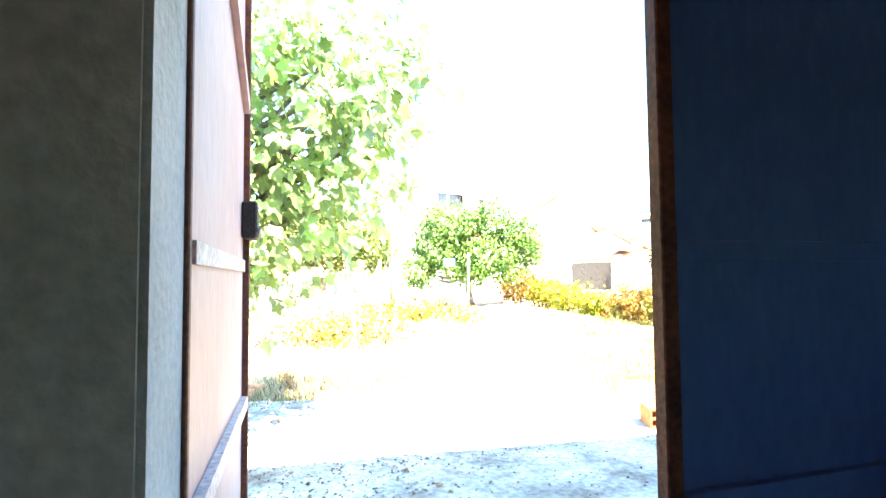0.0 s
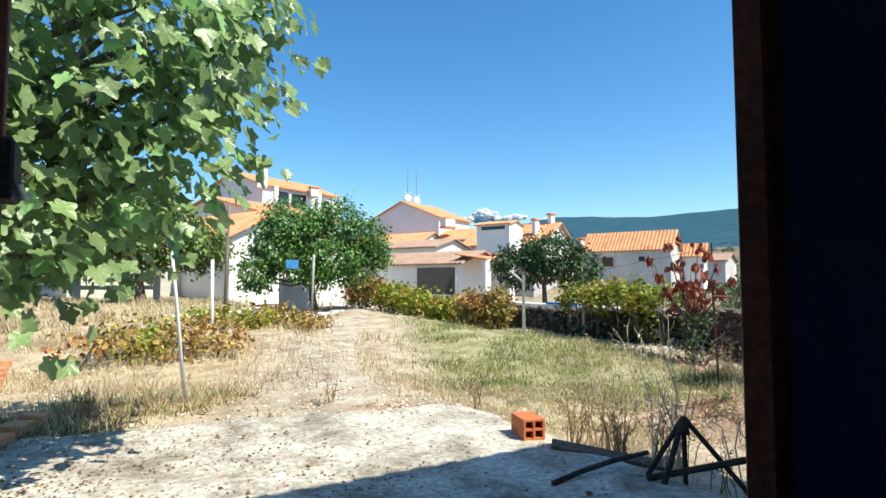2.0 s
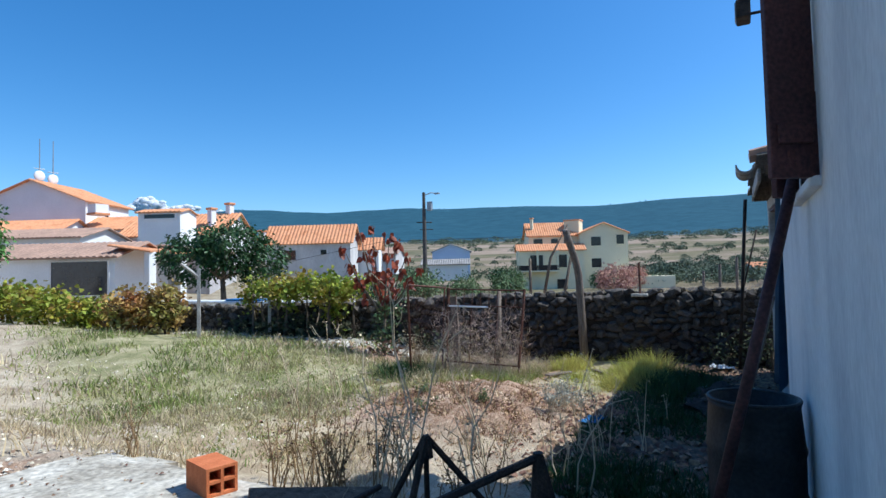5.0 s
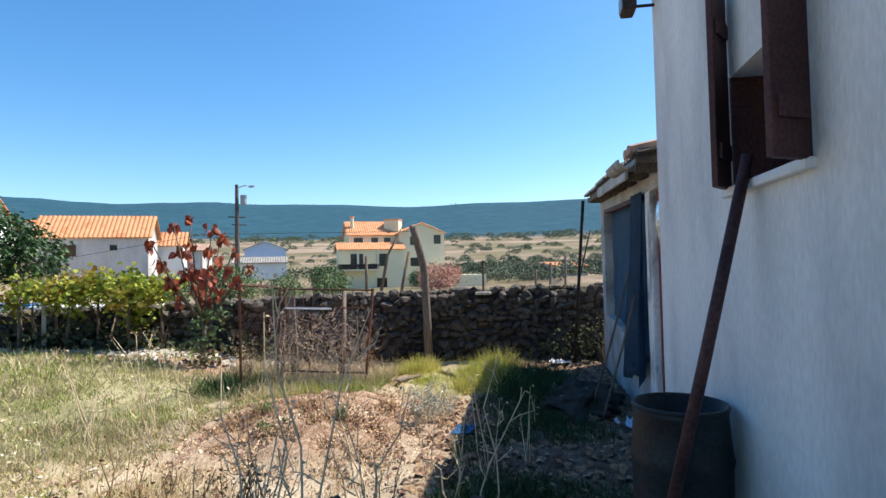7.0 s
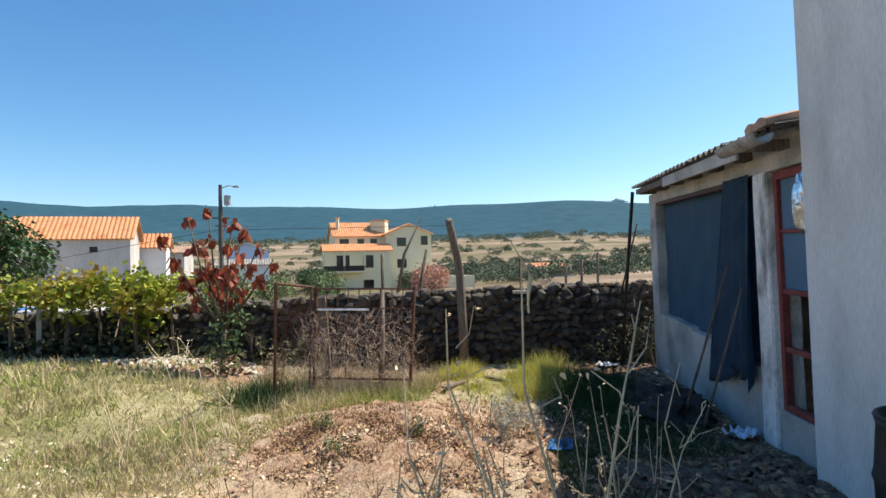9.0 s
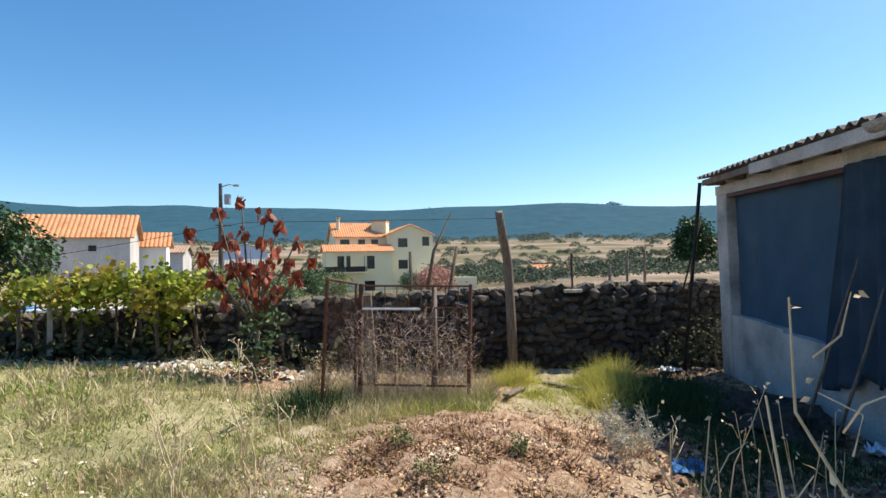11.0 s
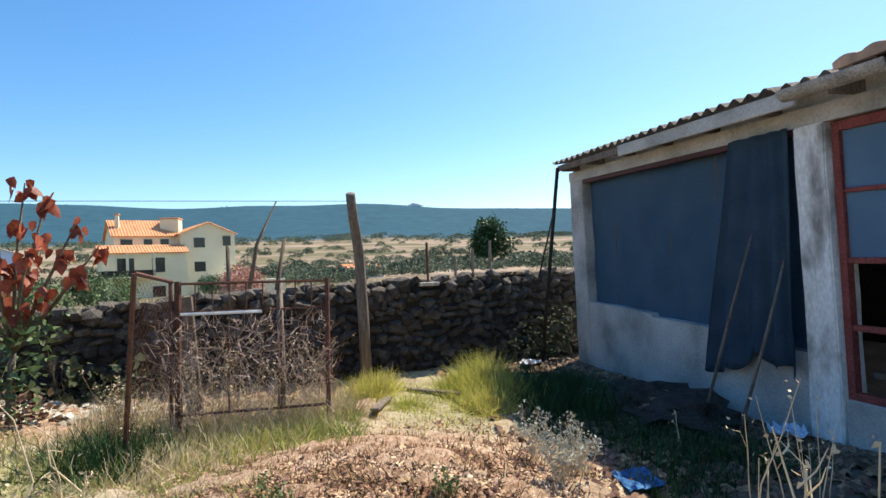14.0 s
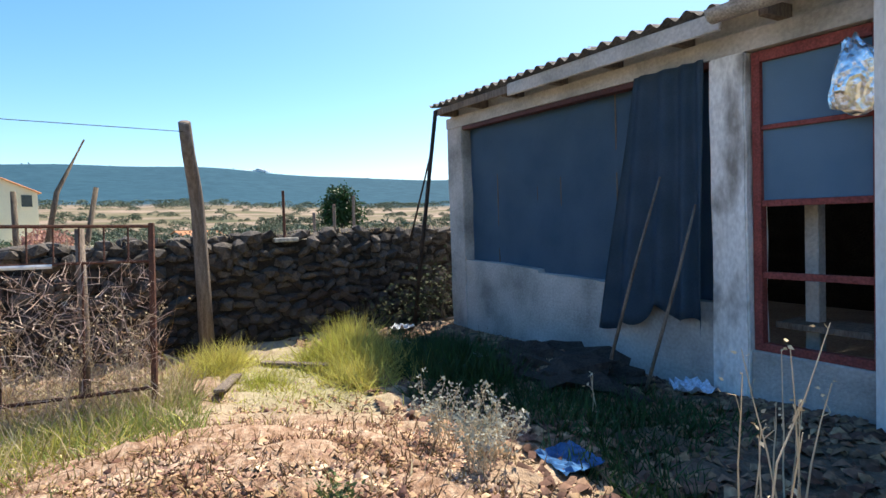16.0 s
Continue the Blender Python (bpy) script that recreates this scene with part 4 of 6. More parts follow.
tagged(part("foil_bag", bm, "foil"), "crumpled silver foil bag tied to the red frame", "bag")

# poles at the shed's far corner
for p, r in ((((12.14, 1.77, gz(12.14, 1.77) - 0.1), (11.6, 1.56, 2.72)), 0.03), (((12.3, 1.7, 0.9), (12.1, 1.4, 2.2)), 0.015)):
    tagged(part("leaning_pole", tubemesh(p, r, 8), "iron", smooth=True), "dark pole leaning on the shed corner", "pole", "poles at the shed corner")

# ---- boundary wall, gate and posts ----
WALL = [(12.95, -2.0, 1.1), (12.75, 1.3, 1.06), (12.35, 4.0, 1.03), (12.0, 7.0, 0.95), (11.75, 10.0, 0.85), (11.45, 14.0, 0.72), (11.0, 18.0, 0.8), (10.6, 21.0, 0.95)]


def wall_at(s):
    """Place and top of the wall's near face at a share s of its run."""
    k = min(int(s * (len(WALL) - 1)), len(WALL) - 2)
    f = s * (len(WALL) - 1) - k
    return [WALL[k][n] + (WALL[k + 1][n] - WALL[k][n]) * f for n in range(3)]


bm = bmesh.new()
prev = None
for k in range(61):
    x, y, zt = wall_at(k / 60)
    g = gz(x - 0.3, y) - 0.3
    zt += 0.03 * noise.noise((k * 0.7, 0, 5)) - 0.05
    ring = [bm.verts.new(p) for p in ((x + 0.06, y, g), (x + 0.06, y, zt), (x + 0.45, y + 0.05, zt), (x + 0.45, y + 0.05, g - 0.6))]
    if prev:
        for a in range(3):
            bm.faces.new((prev[a], ring[a], ring[a + 1], prev[a + 1]))
    prev = ring
bmesh.ops.recalc_face_normals(bm, faces=bm.faces)
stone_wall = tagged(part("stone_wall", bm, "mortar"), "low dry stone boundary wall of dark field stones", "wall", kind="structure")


def stone_shape(seed):
    b = bmesh.new()
    bmesh.ops.create_icosphere(b, subdivisions=1, radius=0.62)
    for v in b.verts:
        v.co = Vector((max(-0.5, min(0.5, v.co[n])) for n in range(3))) * (1 + 0.22 * noise.noise(v.co * 2 + Vector((seed, 0, 0))))
    return b


# chain-link and iron gate panels
def rod(a, b, r=0.014, name="bar", parent=None, m="rust"):
    return part(name, tubemesh([a, b], r, 6), m, parent)


gate = thing("iron_gate", (9.9, 6.0, gz(9.9, 6.0)), "rusty iron gate panel with dead weeds caught in it", "gate")
GM_T, GM_B = Vector((10.15, 6.75, 1.25)), Vector((9.98, 6.75, -0.42))
GR_T, GR_B = Vector((10.12, 5.17, 1.21)), Vector((9.78, 5.22, -0.40))
rod(GM_B, GM_T, 0.036, "stile", gate)
rod(GR_B, GR_T, 0.026, "stile", gate)
lo = lambda f: GM_B.lerp(GM_T, f)
hi = lambda f: GR_B.lerp(GR_T, f)
for f, r in ((0.985, 0.016), (0.80, 0.013), (0.16, 0.016)):
    rod(lo(f), hi(f), r, "rail", gate)
for k in range(1, 9):
    q = k / 9
    rod(lo(0.80).lerp(hi(0.80), q), lo(0.985).lerp(hi(0.985), q), 0.007, "bar", gate)
for q in (0.33, 0.68):
    rod(lo(0.16).lerp(hi(0.16), q), lo(0.80).lerp(hi(0.80), q), 0.009, "bar", gate)
rod(lo(0.79), lo(0.79).lerp(hi(0.79), 0.55), 0.02, "tarp_strip", gate, "whiteplastic")


def wire_panel(name, a0, a1, b0, b1, parent, step=0.09, r=0.0011):
    """Chain-link between two uprights, each given by foot and head."""
    bm = bmesh.new()
    wide, tall = (b0 - a0).length, (a1 - a0).length
    for way in (1, -1):
        for k in range(int((wide + tall) / step)):
            s = k * step
            pts = []
            for j in range(int(tall / step) + 1):
                u = s - j * step if way == 1 else wide - s + j * step
                if 0 <= u <= wide:
                    f, q = j * step / tall, u / wide
                    p = a0.lerp(a1, f).lerp(b0.lerp(b1, f), q)
                    pts.append(p + Vector((0.012 * math.sin(7 * q + 3 * f), 0, 0)))
            if len(pts) > 1:
                tube(bm, [pts[0], pts[-1]] if len(pts) < 4 else [pts[0], pts[len(pts) // 2], pts[-1]], r, 3, cap=False)
    part(name, bm, "rust", parent)


wire_panel("wire_mesh", lo(0.16), lo(0.8), hi(0.16), hi(0.8), gate)
wing = thing("iron_gate", (9.4, 6.9, gz(9.4, 6.9)), "rusty gate wing hung with sagging chain link", "gate")
GL_T, GL_B = Vector((8.62, 6.74, 1.35)), Vector((9.1, 7.0, -0.3))
rod(GL_B, GL_T, 0.022, "stile", wing)
rod(GL_T, GM_T + Vector((-0.03, 0.05, 0.0)), 0.02, "rail", wing)
rod(GM_B + Vector((-0.05, 0.06, 0)), GM_T + Vector((-0.05, 0.06, 0.02)), 0.02, "stile", wing)
wire_panel("wire_mesh", GL_B.lerp(GL_T, 0.2), GL_T, GM_B.lerp(GM_T, 0.2) + Vector((-0.05, 0.06, 0)), GM_T + Vector((-0.05, 0.06, 0)), wing)
tagged(part("wooden_board", boxmesh((-0.09, -0.02, 0), (0.09, 0.02, 1.5), 0.006, pose(10.25, 6.62, -0.42, 0, 4, 70)), "greywood"), "dark weathered board standing in the gateway", "board")
tagged(part("wooden_post", tubemesh([(10.05, 5.72, -0.42), (10.15, 5.7, 0.35), (10.2, 5.7, 1.18)], [0.045, 0.04, 0.035], 9), "greywood", smooth=True), "thin grey post behind the gate", "post", "yard posts")

bm = tubemesh([(12.05, 4.6, gz(12, 4.6) - 0.1), (12.0, 4.62, 0.6), (11.95, 4.64, 1.4), (11.88, 4.67, 1.68), (11.7, 4.73, 2.05), (11.5, 4.77, 2.35)], [0.09, 0.082, 0.078, 0.076, 0.072, 0.066], 12)
tagged(part("bent_post", bm, "greywood", smooth=True), "grey bent wooden post before the stone wall", "post", "yard posts")
tagged(part("fence_wire", tubemesh([(11.5, 4.77, 2.25), (11.2, 9.0, 2.3), (10.6, 13.6, 1.6)], 0.004, 4), "iron"), "thin wire strung from the bent post", "wire")
ip = thing("iron_post", (12.45, 3.52, 0.98), "rusty iron stake in a pad on the wall", "post", "yard posts")
part("stake", tubemesh([(12.45, 3.52, 0.98), (12.44, 3.52, 1.67)], 0.02, 6), "rust", ip)
part("pad", boxmesh((12.32, 3.36, 0.97), (12.58, 3.68, 1.03), 0.01), "concrete", ip)
for x, y, h, arm in ((9.95, 13.75, 1.75, 1), (11.2, 12.6, 1.55, 0), (10.35, 17.0, 1.4, 0)):
    g = gz(x, y)
    yp = thing("concrete_post", (x, y, g), "slim cracked concrete vineyard post", "post", "vineyard posts")
    part("shaft", tubemesh([(x, y, g - 0.1), (x, y, g + h)], [0.06, 0.05], 4), "conc_post", yp)
    if arm:
        part("arm", tubemesh([(x, y, g + h - 0.22), (x - 0.32, y + 0.25, g + h + 0.12)], [0.045, 0.035], 4), "conc_post", yp)
tagged(part("stake", tubemesh([(0.37, 7.86, gz(0.37, 7.86) - 0.05), (0.24, 7.65, 1.3), (0.12, 7.46, 2.25)], [0.021, 0.02, 0.018], 7), "whiteplastic", smooth=True), "pale thin stake leaning in the straw", "stake", "yard stakes")
tagged(part("stake", tubemesh([(2.1, 16.8, 0.5), (2.18, 16.85, 3.75)], [0.045, 0.035], 7), "greywood", smooth=True), "tall dark stake among the vines", "stake", "yard stakes")
tagged(part("stake", tubemesh([(1.3, 12.95, 0.3), (1.28, 12.95, 2.05)], [0.035, 0.035], 6), "whiteplastic", smooth=True), "short white stake among the vines", "stake", "yard stakes")
tagged(part("stake", tubemesh([(5.05, 18.6, 0.5), (5.1, 18.6, 2.5)], [0.04, 0.04], 6), "conc_post", smooth=True), "grey stake beside the orange tree", "stake", "yard stakes")
tagged(part("blue_sign", boxmesh((4.2, 18.6, 2.02), (4.6, 18.62, 2.3), 0.004), "bluetarp"), "small blue plastic sheet on the stake", "sheet")
for p in (((15.8, 6.75, 0.3), (15.9, 6.45, 1.9), (16.3, 6.05, 2.85)), ((15.9, 6.2, 0.3), (16.1, 5.9, 2.0)), ((15.7, 7.0, 0.3), (15.7, 7.0, 1.9))):
    tagged(part("dead_branch", tubemesh(p, [0.05, 0.04, 0.015][: len(p)], 6), "bark", smooth=True), "bare dead branch leaning beyond the wall", "branch", "branches beyond the wall")
for k in range(3):
    y = 0.9 + 0.35 * k
    tagged(part("fence_stake", tubemesh([(14.6, y + 0.9, -0.6), (14.6 + 0.1 * k, y + 0.85, 1.75 - 0.15 * k)], 0.03, 6), "greywood"), "rough stake of a field fence", "stake", "field fence stakes")

# low kerb of the garden bed and the pale drive by the orange tree
kerb = thing("kerb", (4.0, 19.9, gz(4.0, 19.9)), "pale concrete kerb round the garden bed", "kerb", kind="structure")
line = [(0.6, 17.6), (2.4, 18.6), (4.2, 19.9), (5.8, 21.4), (7.4, 22.2)]
for (x0, y0), (x1, y1) in zip(line, line[1:]):
    for k in range(3):
        xa, ya, xb, yb = x0 + (x1 - x0) * k / 3, y0 + (y1 - y0) * k / 3, x0 + (x1 - x0) * (k + 0.97) / 3, y0 + (y1 - y0) * (k + 0.97) / 3
        turn_ = math.degrees(math.atan2(yb - ya, xb - xa))
        part("kerb_stone", boxmesh((0, -0.11, -0.15), (math.hypot(xb - xa, yb - ya), 0.11, 0.1), 0.012, pose(xa, ya, gz(xa, ya), 0, 0, turn_)), "housewhite", kerb)
bm = bmesh.new()
strip = [[bm.verts.new((7.6 + 0.5 * k + w * 2.6 * (1 - 0.05 * k), 22.6 + 0.9 * k, gz(7.6 + 0.5 * k + w * 2.6, 22.6 + 0.9 * k) + 0.03)) for w in (0.0, 0.33, 0.66, 1.0)] for k in range(8)]
for a, b in zip(strip, strip[1:]):
    for c in range(3):
        bm.faces.new((a[c], a[c + 1], b[c + 1], b[c]))
bmesh.ops.solidify(bm, geom=bm.faces[:], thickness=0.06)
tagged(part("drive", bm, "concrete"), "pale concrete drive beside the orange tree", "pavement", kind="structure")

# pool rim and tarpaulin beyond the wall
tagged(part("pool_rim", boxmesh((13.0, 10.4, 0.62), (13.5, 20.0, 0.80), 0.03), "whiteplastic"), "white rim of a garden pool beyond the wall", "pool")
tagged(part("tarpaulin", boxmesh((13.02, 14.8, 0.80), (13.48, 16.4, 0.86), 0.02), "bluetarp"), "blue tarpaulin folded on the pool rim", "tarpaulin")
tagged(part("pool_wall", boxmesh((13.1, 10.5, -1.2), (13.45, 19.9, 0.617)), "stone"), "rough wall under the pool rim", "wall", kind="structure")

# ---- hollow brick, plough and litter near the apron ----
brick = thing("hollow_brick", (0, 0, 0), "orange hollow clay brick on the slab's edge", "brick")
W, D, H, web = 0.2, 0.3, 0.18, 0.018
cuts_x = (0, web, (W - web) / 2, (W + web) / 2, W - web, W)
cuts_z = (0, web, (H - web) / 2, (H + web) / 2, H - web, H)
bm = bmesh.new()
face_grid = [[bm.verts.new((x, 0, z)) for z in cuts_z] for x in cuts_x]
web_faces = [bm.faces.new((face_grid[a][c], face_grid[a + 1][c], face_grid[a + 1][c + 1], face_grid[a][c + 1])) for a in range(5) for c in range(5) if not (a in (1, 3) and c in (1, 3))]
drawn = bmesh.ops.extrude_face_region(bm, geom=web_faces, use_keep_orig=True)
bmesh.ops.translate(bm, verts=[v for v in drawn["geom"] if isinstance(v, bmesh.types.BMVert)], vec=(0, D, 0))
bmesh.ops.recalc_face_normals(bm, faces=bm.faces)
b = part("shell", bm, "brick", brick)
brick.matrix_world = pose(2.8, 4.6, gz(2.8, 4.6) + 0.047, 0, 0, -15)

pl = thing("plough_frame", (3.25, 3.2, gz(3.25, 3.2)), "old black iron plough frame lying on the ground", "plough")
AP = Vector((3.2, 3.28, 0.72))
for a, b, r in ((AP, Vector((3.0, 3.62, 0.02)), 0.02), (AP, Vector((2.92, 3.3, 0.1)), 0.022), (AP, Vector((3.48, 2.95, 0.2)), 0.02), (AP, Vector((3.24, 3.3, 0.12)), 0.018), (Vector((2.95, 3.4, 0.3)), Vector((3.62, 2.74, 0.56)), 0.024)):
    part("beam", tubemesh([a, b], r, 6), "iron", pl)
part("hitch", tubemesh([(3.2, 3.27, 0.6), (3.2, 3.28, 0.71)], [0.035, 0.03], 8), "iron", pl)
part("share", tubemesh([(3.6, 2.76, 0.58), (3.62, 2.74, 0.3), (3.64, 2.78, -0.04)], [0.03, 0.08, 0.1], 8), "iron", pl)
pl.location.z -= 0.09
tagged(part("bent_pipe", tubemesh([(2.3, 3.64, 0.215), (2.6, 3.68, 0.235), (2.9, 3.66, 0.27), (3.2, 3.6, 0.3)], [0.02, 0.02, 0.02, 0.018], 8), "iron", smooth=True), "dark bent pipe lying on the slab", "pipe")
tagged(part("rotten_board", boxmesh((0, 0, 0), (0.9, 0.18, 0.03), 0.006, pose(2.85, 4.3, 0.2, 4, 8, -42)), "bark"), "dark rotten board on the slab's edge", "board")

for x, y, rz, s in ((-1.24, 6.72, 76, 1.0), (-1.13, 7.16, 79, 1.04), (-1.03, 7.6, 74, 0.96), (-1.75, 9.9, 85, 1.0), (-1.8, 10.35, 88, 1.0), (-1.84, 10.8, 84, 0.98), (-1.86, 11.4, 91, 1.0)):
    bm = boxmesh((-0.2, -0.1, 0), (0.2, 0.1, 0.2), 0.012)
    for v in bm.verts:
        v.co += Vector(rng.normal(0, 0.008, 3))
    ob = part("rubble_block", bm, "tile")
    ob.matrix_world = pose(x, y, gz(x, y) - 0.03, 3, 5, rz) @ Matrix.Diagonal((s, s * 0.9, s * 0.8, 1))
    tagged(ob, "dusty red clay block set on edge in the straw", "block", "rubble blocks")

n = 2600
px = np.concatenate([rng.normal(-0.7, 1.1, n), rng.uniform(-2.5, 3.0, n // 2)])
py = np.concatenate([rng.normal(4.8, 0.9, n), rng.uniform(1.6, 6.6, n // 2)])
keep = np.array([inside_edge(a, b) for a, b in zip(px, py)])
px, py = px[keep], py[keep]
CHIP = ([(-0.5, -0.3, 0.02), (0.4, -0.35, 0.3), (0.55, 0.3, 0.05), (-0.3, 0.4, 0.35), (0.05, 0.0, 0.55)], [(0, 1, 4), (1, 2, 4), (2, 3, 4), (3, 0, 4)])
tagged(part("leaf_litter", scatter_mesh("leaf_litter", np.stack([px, py, ground_z(px, py) + 0.046], -1), *CHIP, (rng.uniform(0.009, 0.028, len(px)) * (1 + 1.0 * (rng.random(len(px)) > 0.96)))[:, None], 0.15), "chip"), "dry brown leaves strewn on the slab", "leaves", kind="stuff")
n = 500
px, py = rng.uniform(-3, 3.1, n), rng.uniform(1.5, 6.8, n)
keep = np.array([inside_edge(a, b) for a, b in zip(px, py)])
px, py = px[keep], py[keep]
tagged(part("pebbles", scatter_mesh("pebbles", np.stack([px, py, ground_z(px, py) + 0.044], -1), *CHIP, rng.uniform(0.012, 0.035, len(px))[:, None], 0.1), "concrete"), "pale grit and pebbles on the slab", "gravel", kind="stuff")
n = 15000
px, py = rng.normal(7.5, 1.0, n), rng.normal(4.95, 0.9, n)
tagged(part("mound_litter", scatter_mesh("mound_litter", np.stack([px, py, ground_z(px, py)], -1), *CHIP, (rng.uniform(0.014, 0.036, n) * (1 + 0.8 * (rng.random(n) > 0.96)))[:, None], 0.4), mat("crumbly_straw_dung", [(0.17, 0.085, 0.05), (0.37, 0.225, 0.15), (0.55, 0.41, 0.31)], 0.95, 2, 30, 0.2, island=0.5)), "crumbly brown straw and dung heap", "litter", kind="stuff")
n = 9500
px, py = np.concatenate([rng.uniform(5.0, 12.2, 4000), rng.normal(8.7, 0.75, 3500), rng.uniform(6.5, 11.9, 2000)]), np.concatenate([rng.uniform(1.3, 3.6, 4000), rng.normal(1.95, 0.35, 3500), 1.25 + np.abs(rng.normal(0, 0.16, 2000))])
py = np.maximum(py, 1.3)
tagged(part("shade_litter", scatter_mesh("shade_litter", np.stack([px, py, ground_z(px, py) + 0.2 * np.exp(-((px - 8.75) / 0.7) ** 2 - ((py - 1.9) / 0.38) ** 2)], -1), *CHIP, (rng.uniform(0.02, 0.1, n))[:, None], 0.3), "chip"), "dark clods and litter along the shed", "litter", kind="stuff")

n = 5000
px, py = rng.uniform(-2, 7, n), 6.4 + 9 * rng.random(n) ** 1.4
tagged(part("path_litter", scatter_mesh("path_litter", np.stack([px, py, ground_z(px, py)], -1), *CHIP, (rng.uniform(0.015, 0.05, n))[:, None], 0.3), mat("mixed_pale_stones_and_straw", [(0.3, 0.2, 0.12), (0.5, 0.42, 0.32), (0.68, 0.62, 0.54)], 0.95, 3, 30, 0.2, island=0.5)), "small stones and broken straw on the trodden soil", "litter", kind="stuff")

# scraps by the shed
def scrap(x, y, s, material, label, h=0.09):
    bm = bmesh.new()
    bmesh.ops.create_grid(bm, x_segments=9, y_segments=9, size=0.5)
    for v in bm.verts:
        v.co = Vector((v.co.x * s, v.co.y * s * 0.7, h * abs(noise.noise(v.co * 4 + Vector((x, y, 0)))) + 0.25 * h * (v.co.x + 0.5)))
    bmesh.ops.solidify(bm, geom=bm.faces[:], thickness=0.003)
    ob = part("plastic_scrap", bm, material)
    ob.matrix_world = pose(x, y, gz(x, y) + 0.03, 8, 0, rng.uniform(0, 180))
    tagged(ob, label, "litter", "scraps by the shed")


scrap(7.64, 1.42, 0.38, "paper", "pale blue plastic scrap on the ground", 0.16)
scrap(9.6, 2.1, 0.34, "paper", "pale crumpled plastic in the shade", 0.1)
scrap(10.9, 2.45, 0.4, "whiteplastic", "white plastic rag beside the grass clump", 0.14)
scrap(7.02, 3.26, 0.34, "bluebag", "blue plastic bag half buried in soil", 0.08)
scrap(11.9, 2.05, 0.35, "whiteplastic", "white plastic rag beside the grass clump", 0.14)
for x, y, rz, l in ((10.3, 1.95, 20, 1.3), (9.2, 1.9, 8, 1.2), (10.6, 3.9, 35, 0.9), (10.2, 4.6, -20, 0.7)):
    ob = part("plank", boxmesh((-l / 2, -0.05, 0), (l / 2, 0.05, 0.03), 0.005), "greywood")
    ob.matrix_world = pose(x, y, gz(x, y) + 0.03, 0, 3, rz)
    tagged(ob, "grey weathered plank lying on the ground", "plank", "planks on the ground")
bm = bmesh.new()
bmesh.ops.create_icosphere(bm, subdivisions=4, radius=1)
for v in bm.verts:
    v.co = Vector((v.co.x * 0.95, v.co.y * 0.5, max(-0.1, v.co.z * 0.26))) * (1 + 0.35 * noise.noise(v.co * 3) + 0.25 * noise.noise(v.co * 8) + 0.12 * noise.noise(v.co * 19))
bmesh.ops.translate(bm, verts=bm.verts, vec=(8.75, 1.9, gz(8.75, 1.9)))
tagged(part("earth_mound", bm, "mortar"), "dark mound of earth beside the shed wall", "mound")

# ---- plants of the yard ----


def blades(name, px, py, height, width, material, label, tilt=0.35, hv=0.4):
    n = len(px)
    h = height * rng.uniform(1 - hv, 1 + hv, n)
    size = np.stack([width * rng.uniform(0.7, 1.4, n), h, h], -1)
    me = scatter_mesh(name, np.stack([px, py, ground_z(px, py) - 0.02], -1), *BLADE, size, tilt)
    return tagged(part(name, me, material), label, "grass", kind="stuff")


def sown(n, x0, x1, y0, y1, chance):
    px, py = rng.uniform(x0, x1, n), rng.uniform(y0, y1, n)
    patch = np.array([noise.noise((a * 0.9, b * 0.9, 0.3)) for a, b in zip(px, py)])
    k = rng.random(n) < np.clip(chance(px, py) * (0.6 + 2.0 * patch), 0, 1)
    return px[k], py[k]


p = sown(42000, -6.5, 5, 6.6, 14, lambda x, y: cover(x, y)[0] * 0.8)
blades("dry_grass", *p, 0.17, 0.013, "straw", "tall bleached dry grass over the yard")
p = sown(26000, -8, 6, 14, 26, lambda x, y: cover(x, y)[0] * 0.8)
blades("dry_grass", *p, 0.25, 0.03, "straw", "tall bleached dry grass over the yard")
p = sown(26000, 2.9, 7.2, 3.3, 8.4, lambda x, y: 0.75 * sm(3.0, 3.5, x) * sm(3.6, 4.8, y) * (1 - cover(x, y)[2]))
blades("dry_grass", *p, 0.13, 0.010, "straw", "short dry straw beside the slab", 0.5)
p = sown(9000, 3.5, 12.2, 7.5, 20, lambda x, y: 0.7 * cover(x, y)[1])
blades("dry_grass", *p, 0.2, 0.018, "straw", "dry tufts among the thin grass", 0.4)
p = sown(34000, 3.5, 12.2, 8.4, 22, lambda x, y: cover(x, y)[1])
blades("green_grass", *p, 0.13, 0.022, "grass", "thin yellow green grass along the wall", 0.45)
p = sown(26000, 4.0, 10.2, 5.6, 9.2, lambda x, y: 0.2 + cover(x, y)[1] * (1 - cover(x, y)[2]))
blades("green_grass", *p, 0.085, 0.014, "grass", "thin yellow green grass along the wall", 0.5)
n = 22000
blades("green_grass", rng.uniform(4.2, 10.0, n), rng.uniform(6.2, 10.5, n), 0.06, 0.013, "grass", "low yellow green turf before the gate", 0.6, 0.6)
n = 9000
blades("dry_grass", rng.uniform(4.2, 10.0, n), rng.uniform(6.2, 10.5, n), 0.08, 0.011, "straw", "dry blades among the low turf", 0.7, 0.6)
p = sown(30000, 4.0, 9.0, 5.6, 9.6, lambda x, y: 0.45 * (1 - 0.8 * cover(x, y)[2]))
blades("green_grass", *p, 0.055, 0.013, "grass", "low yellow green turf before the gate", 0.6)
p = sown(9000, 2.0, 6.0, 7, 15, lambda x, y: 0.25 + 0 * x)
blades("dry_grass", *p, 0.07, 0.014, "straw", "sparse dry grass on the trodden strip", 0.6)
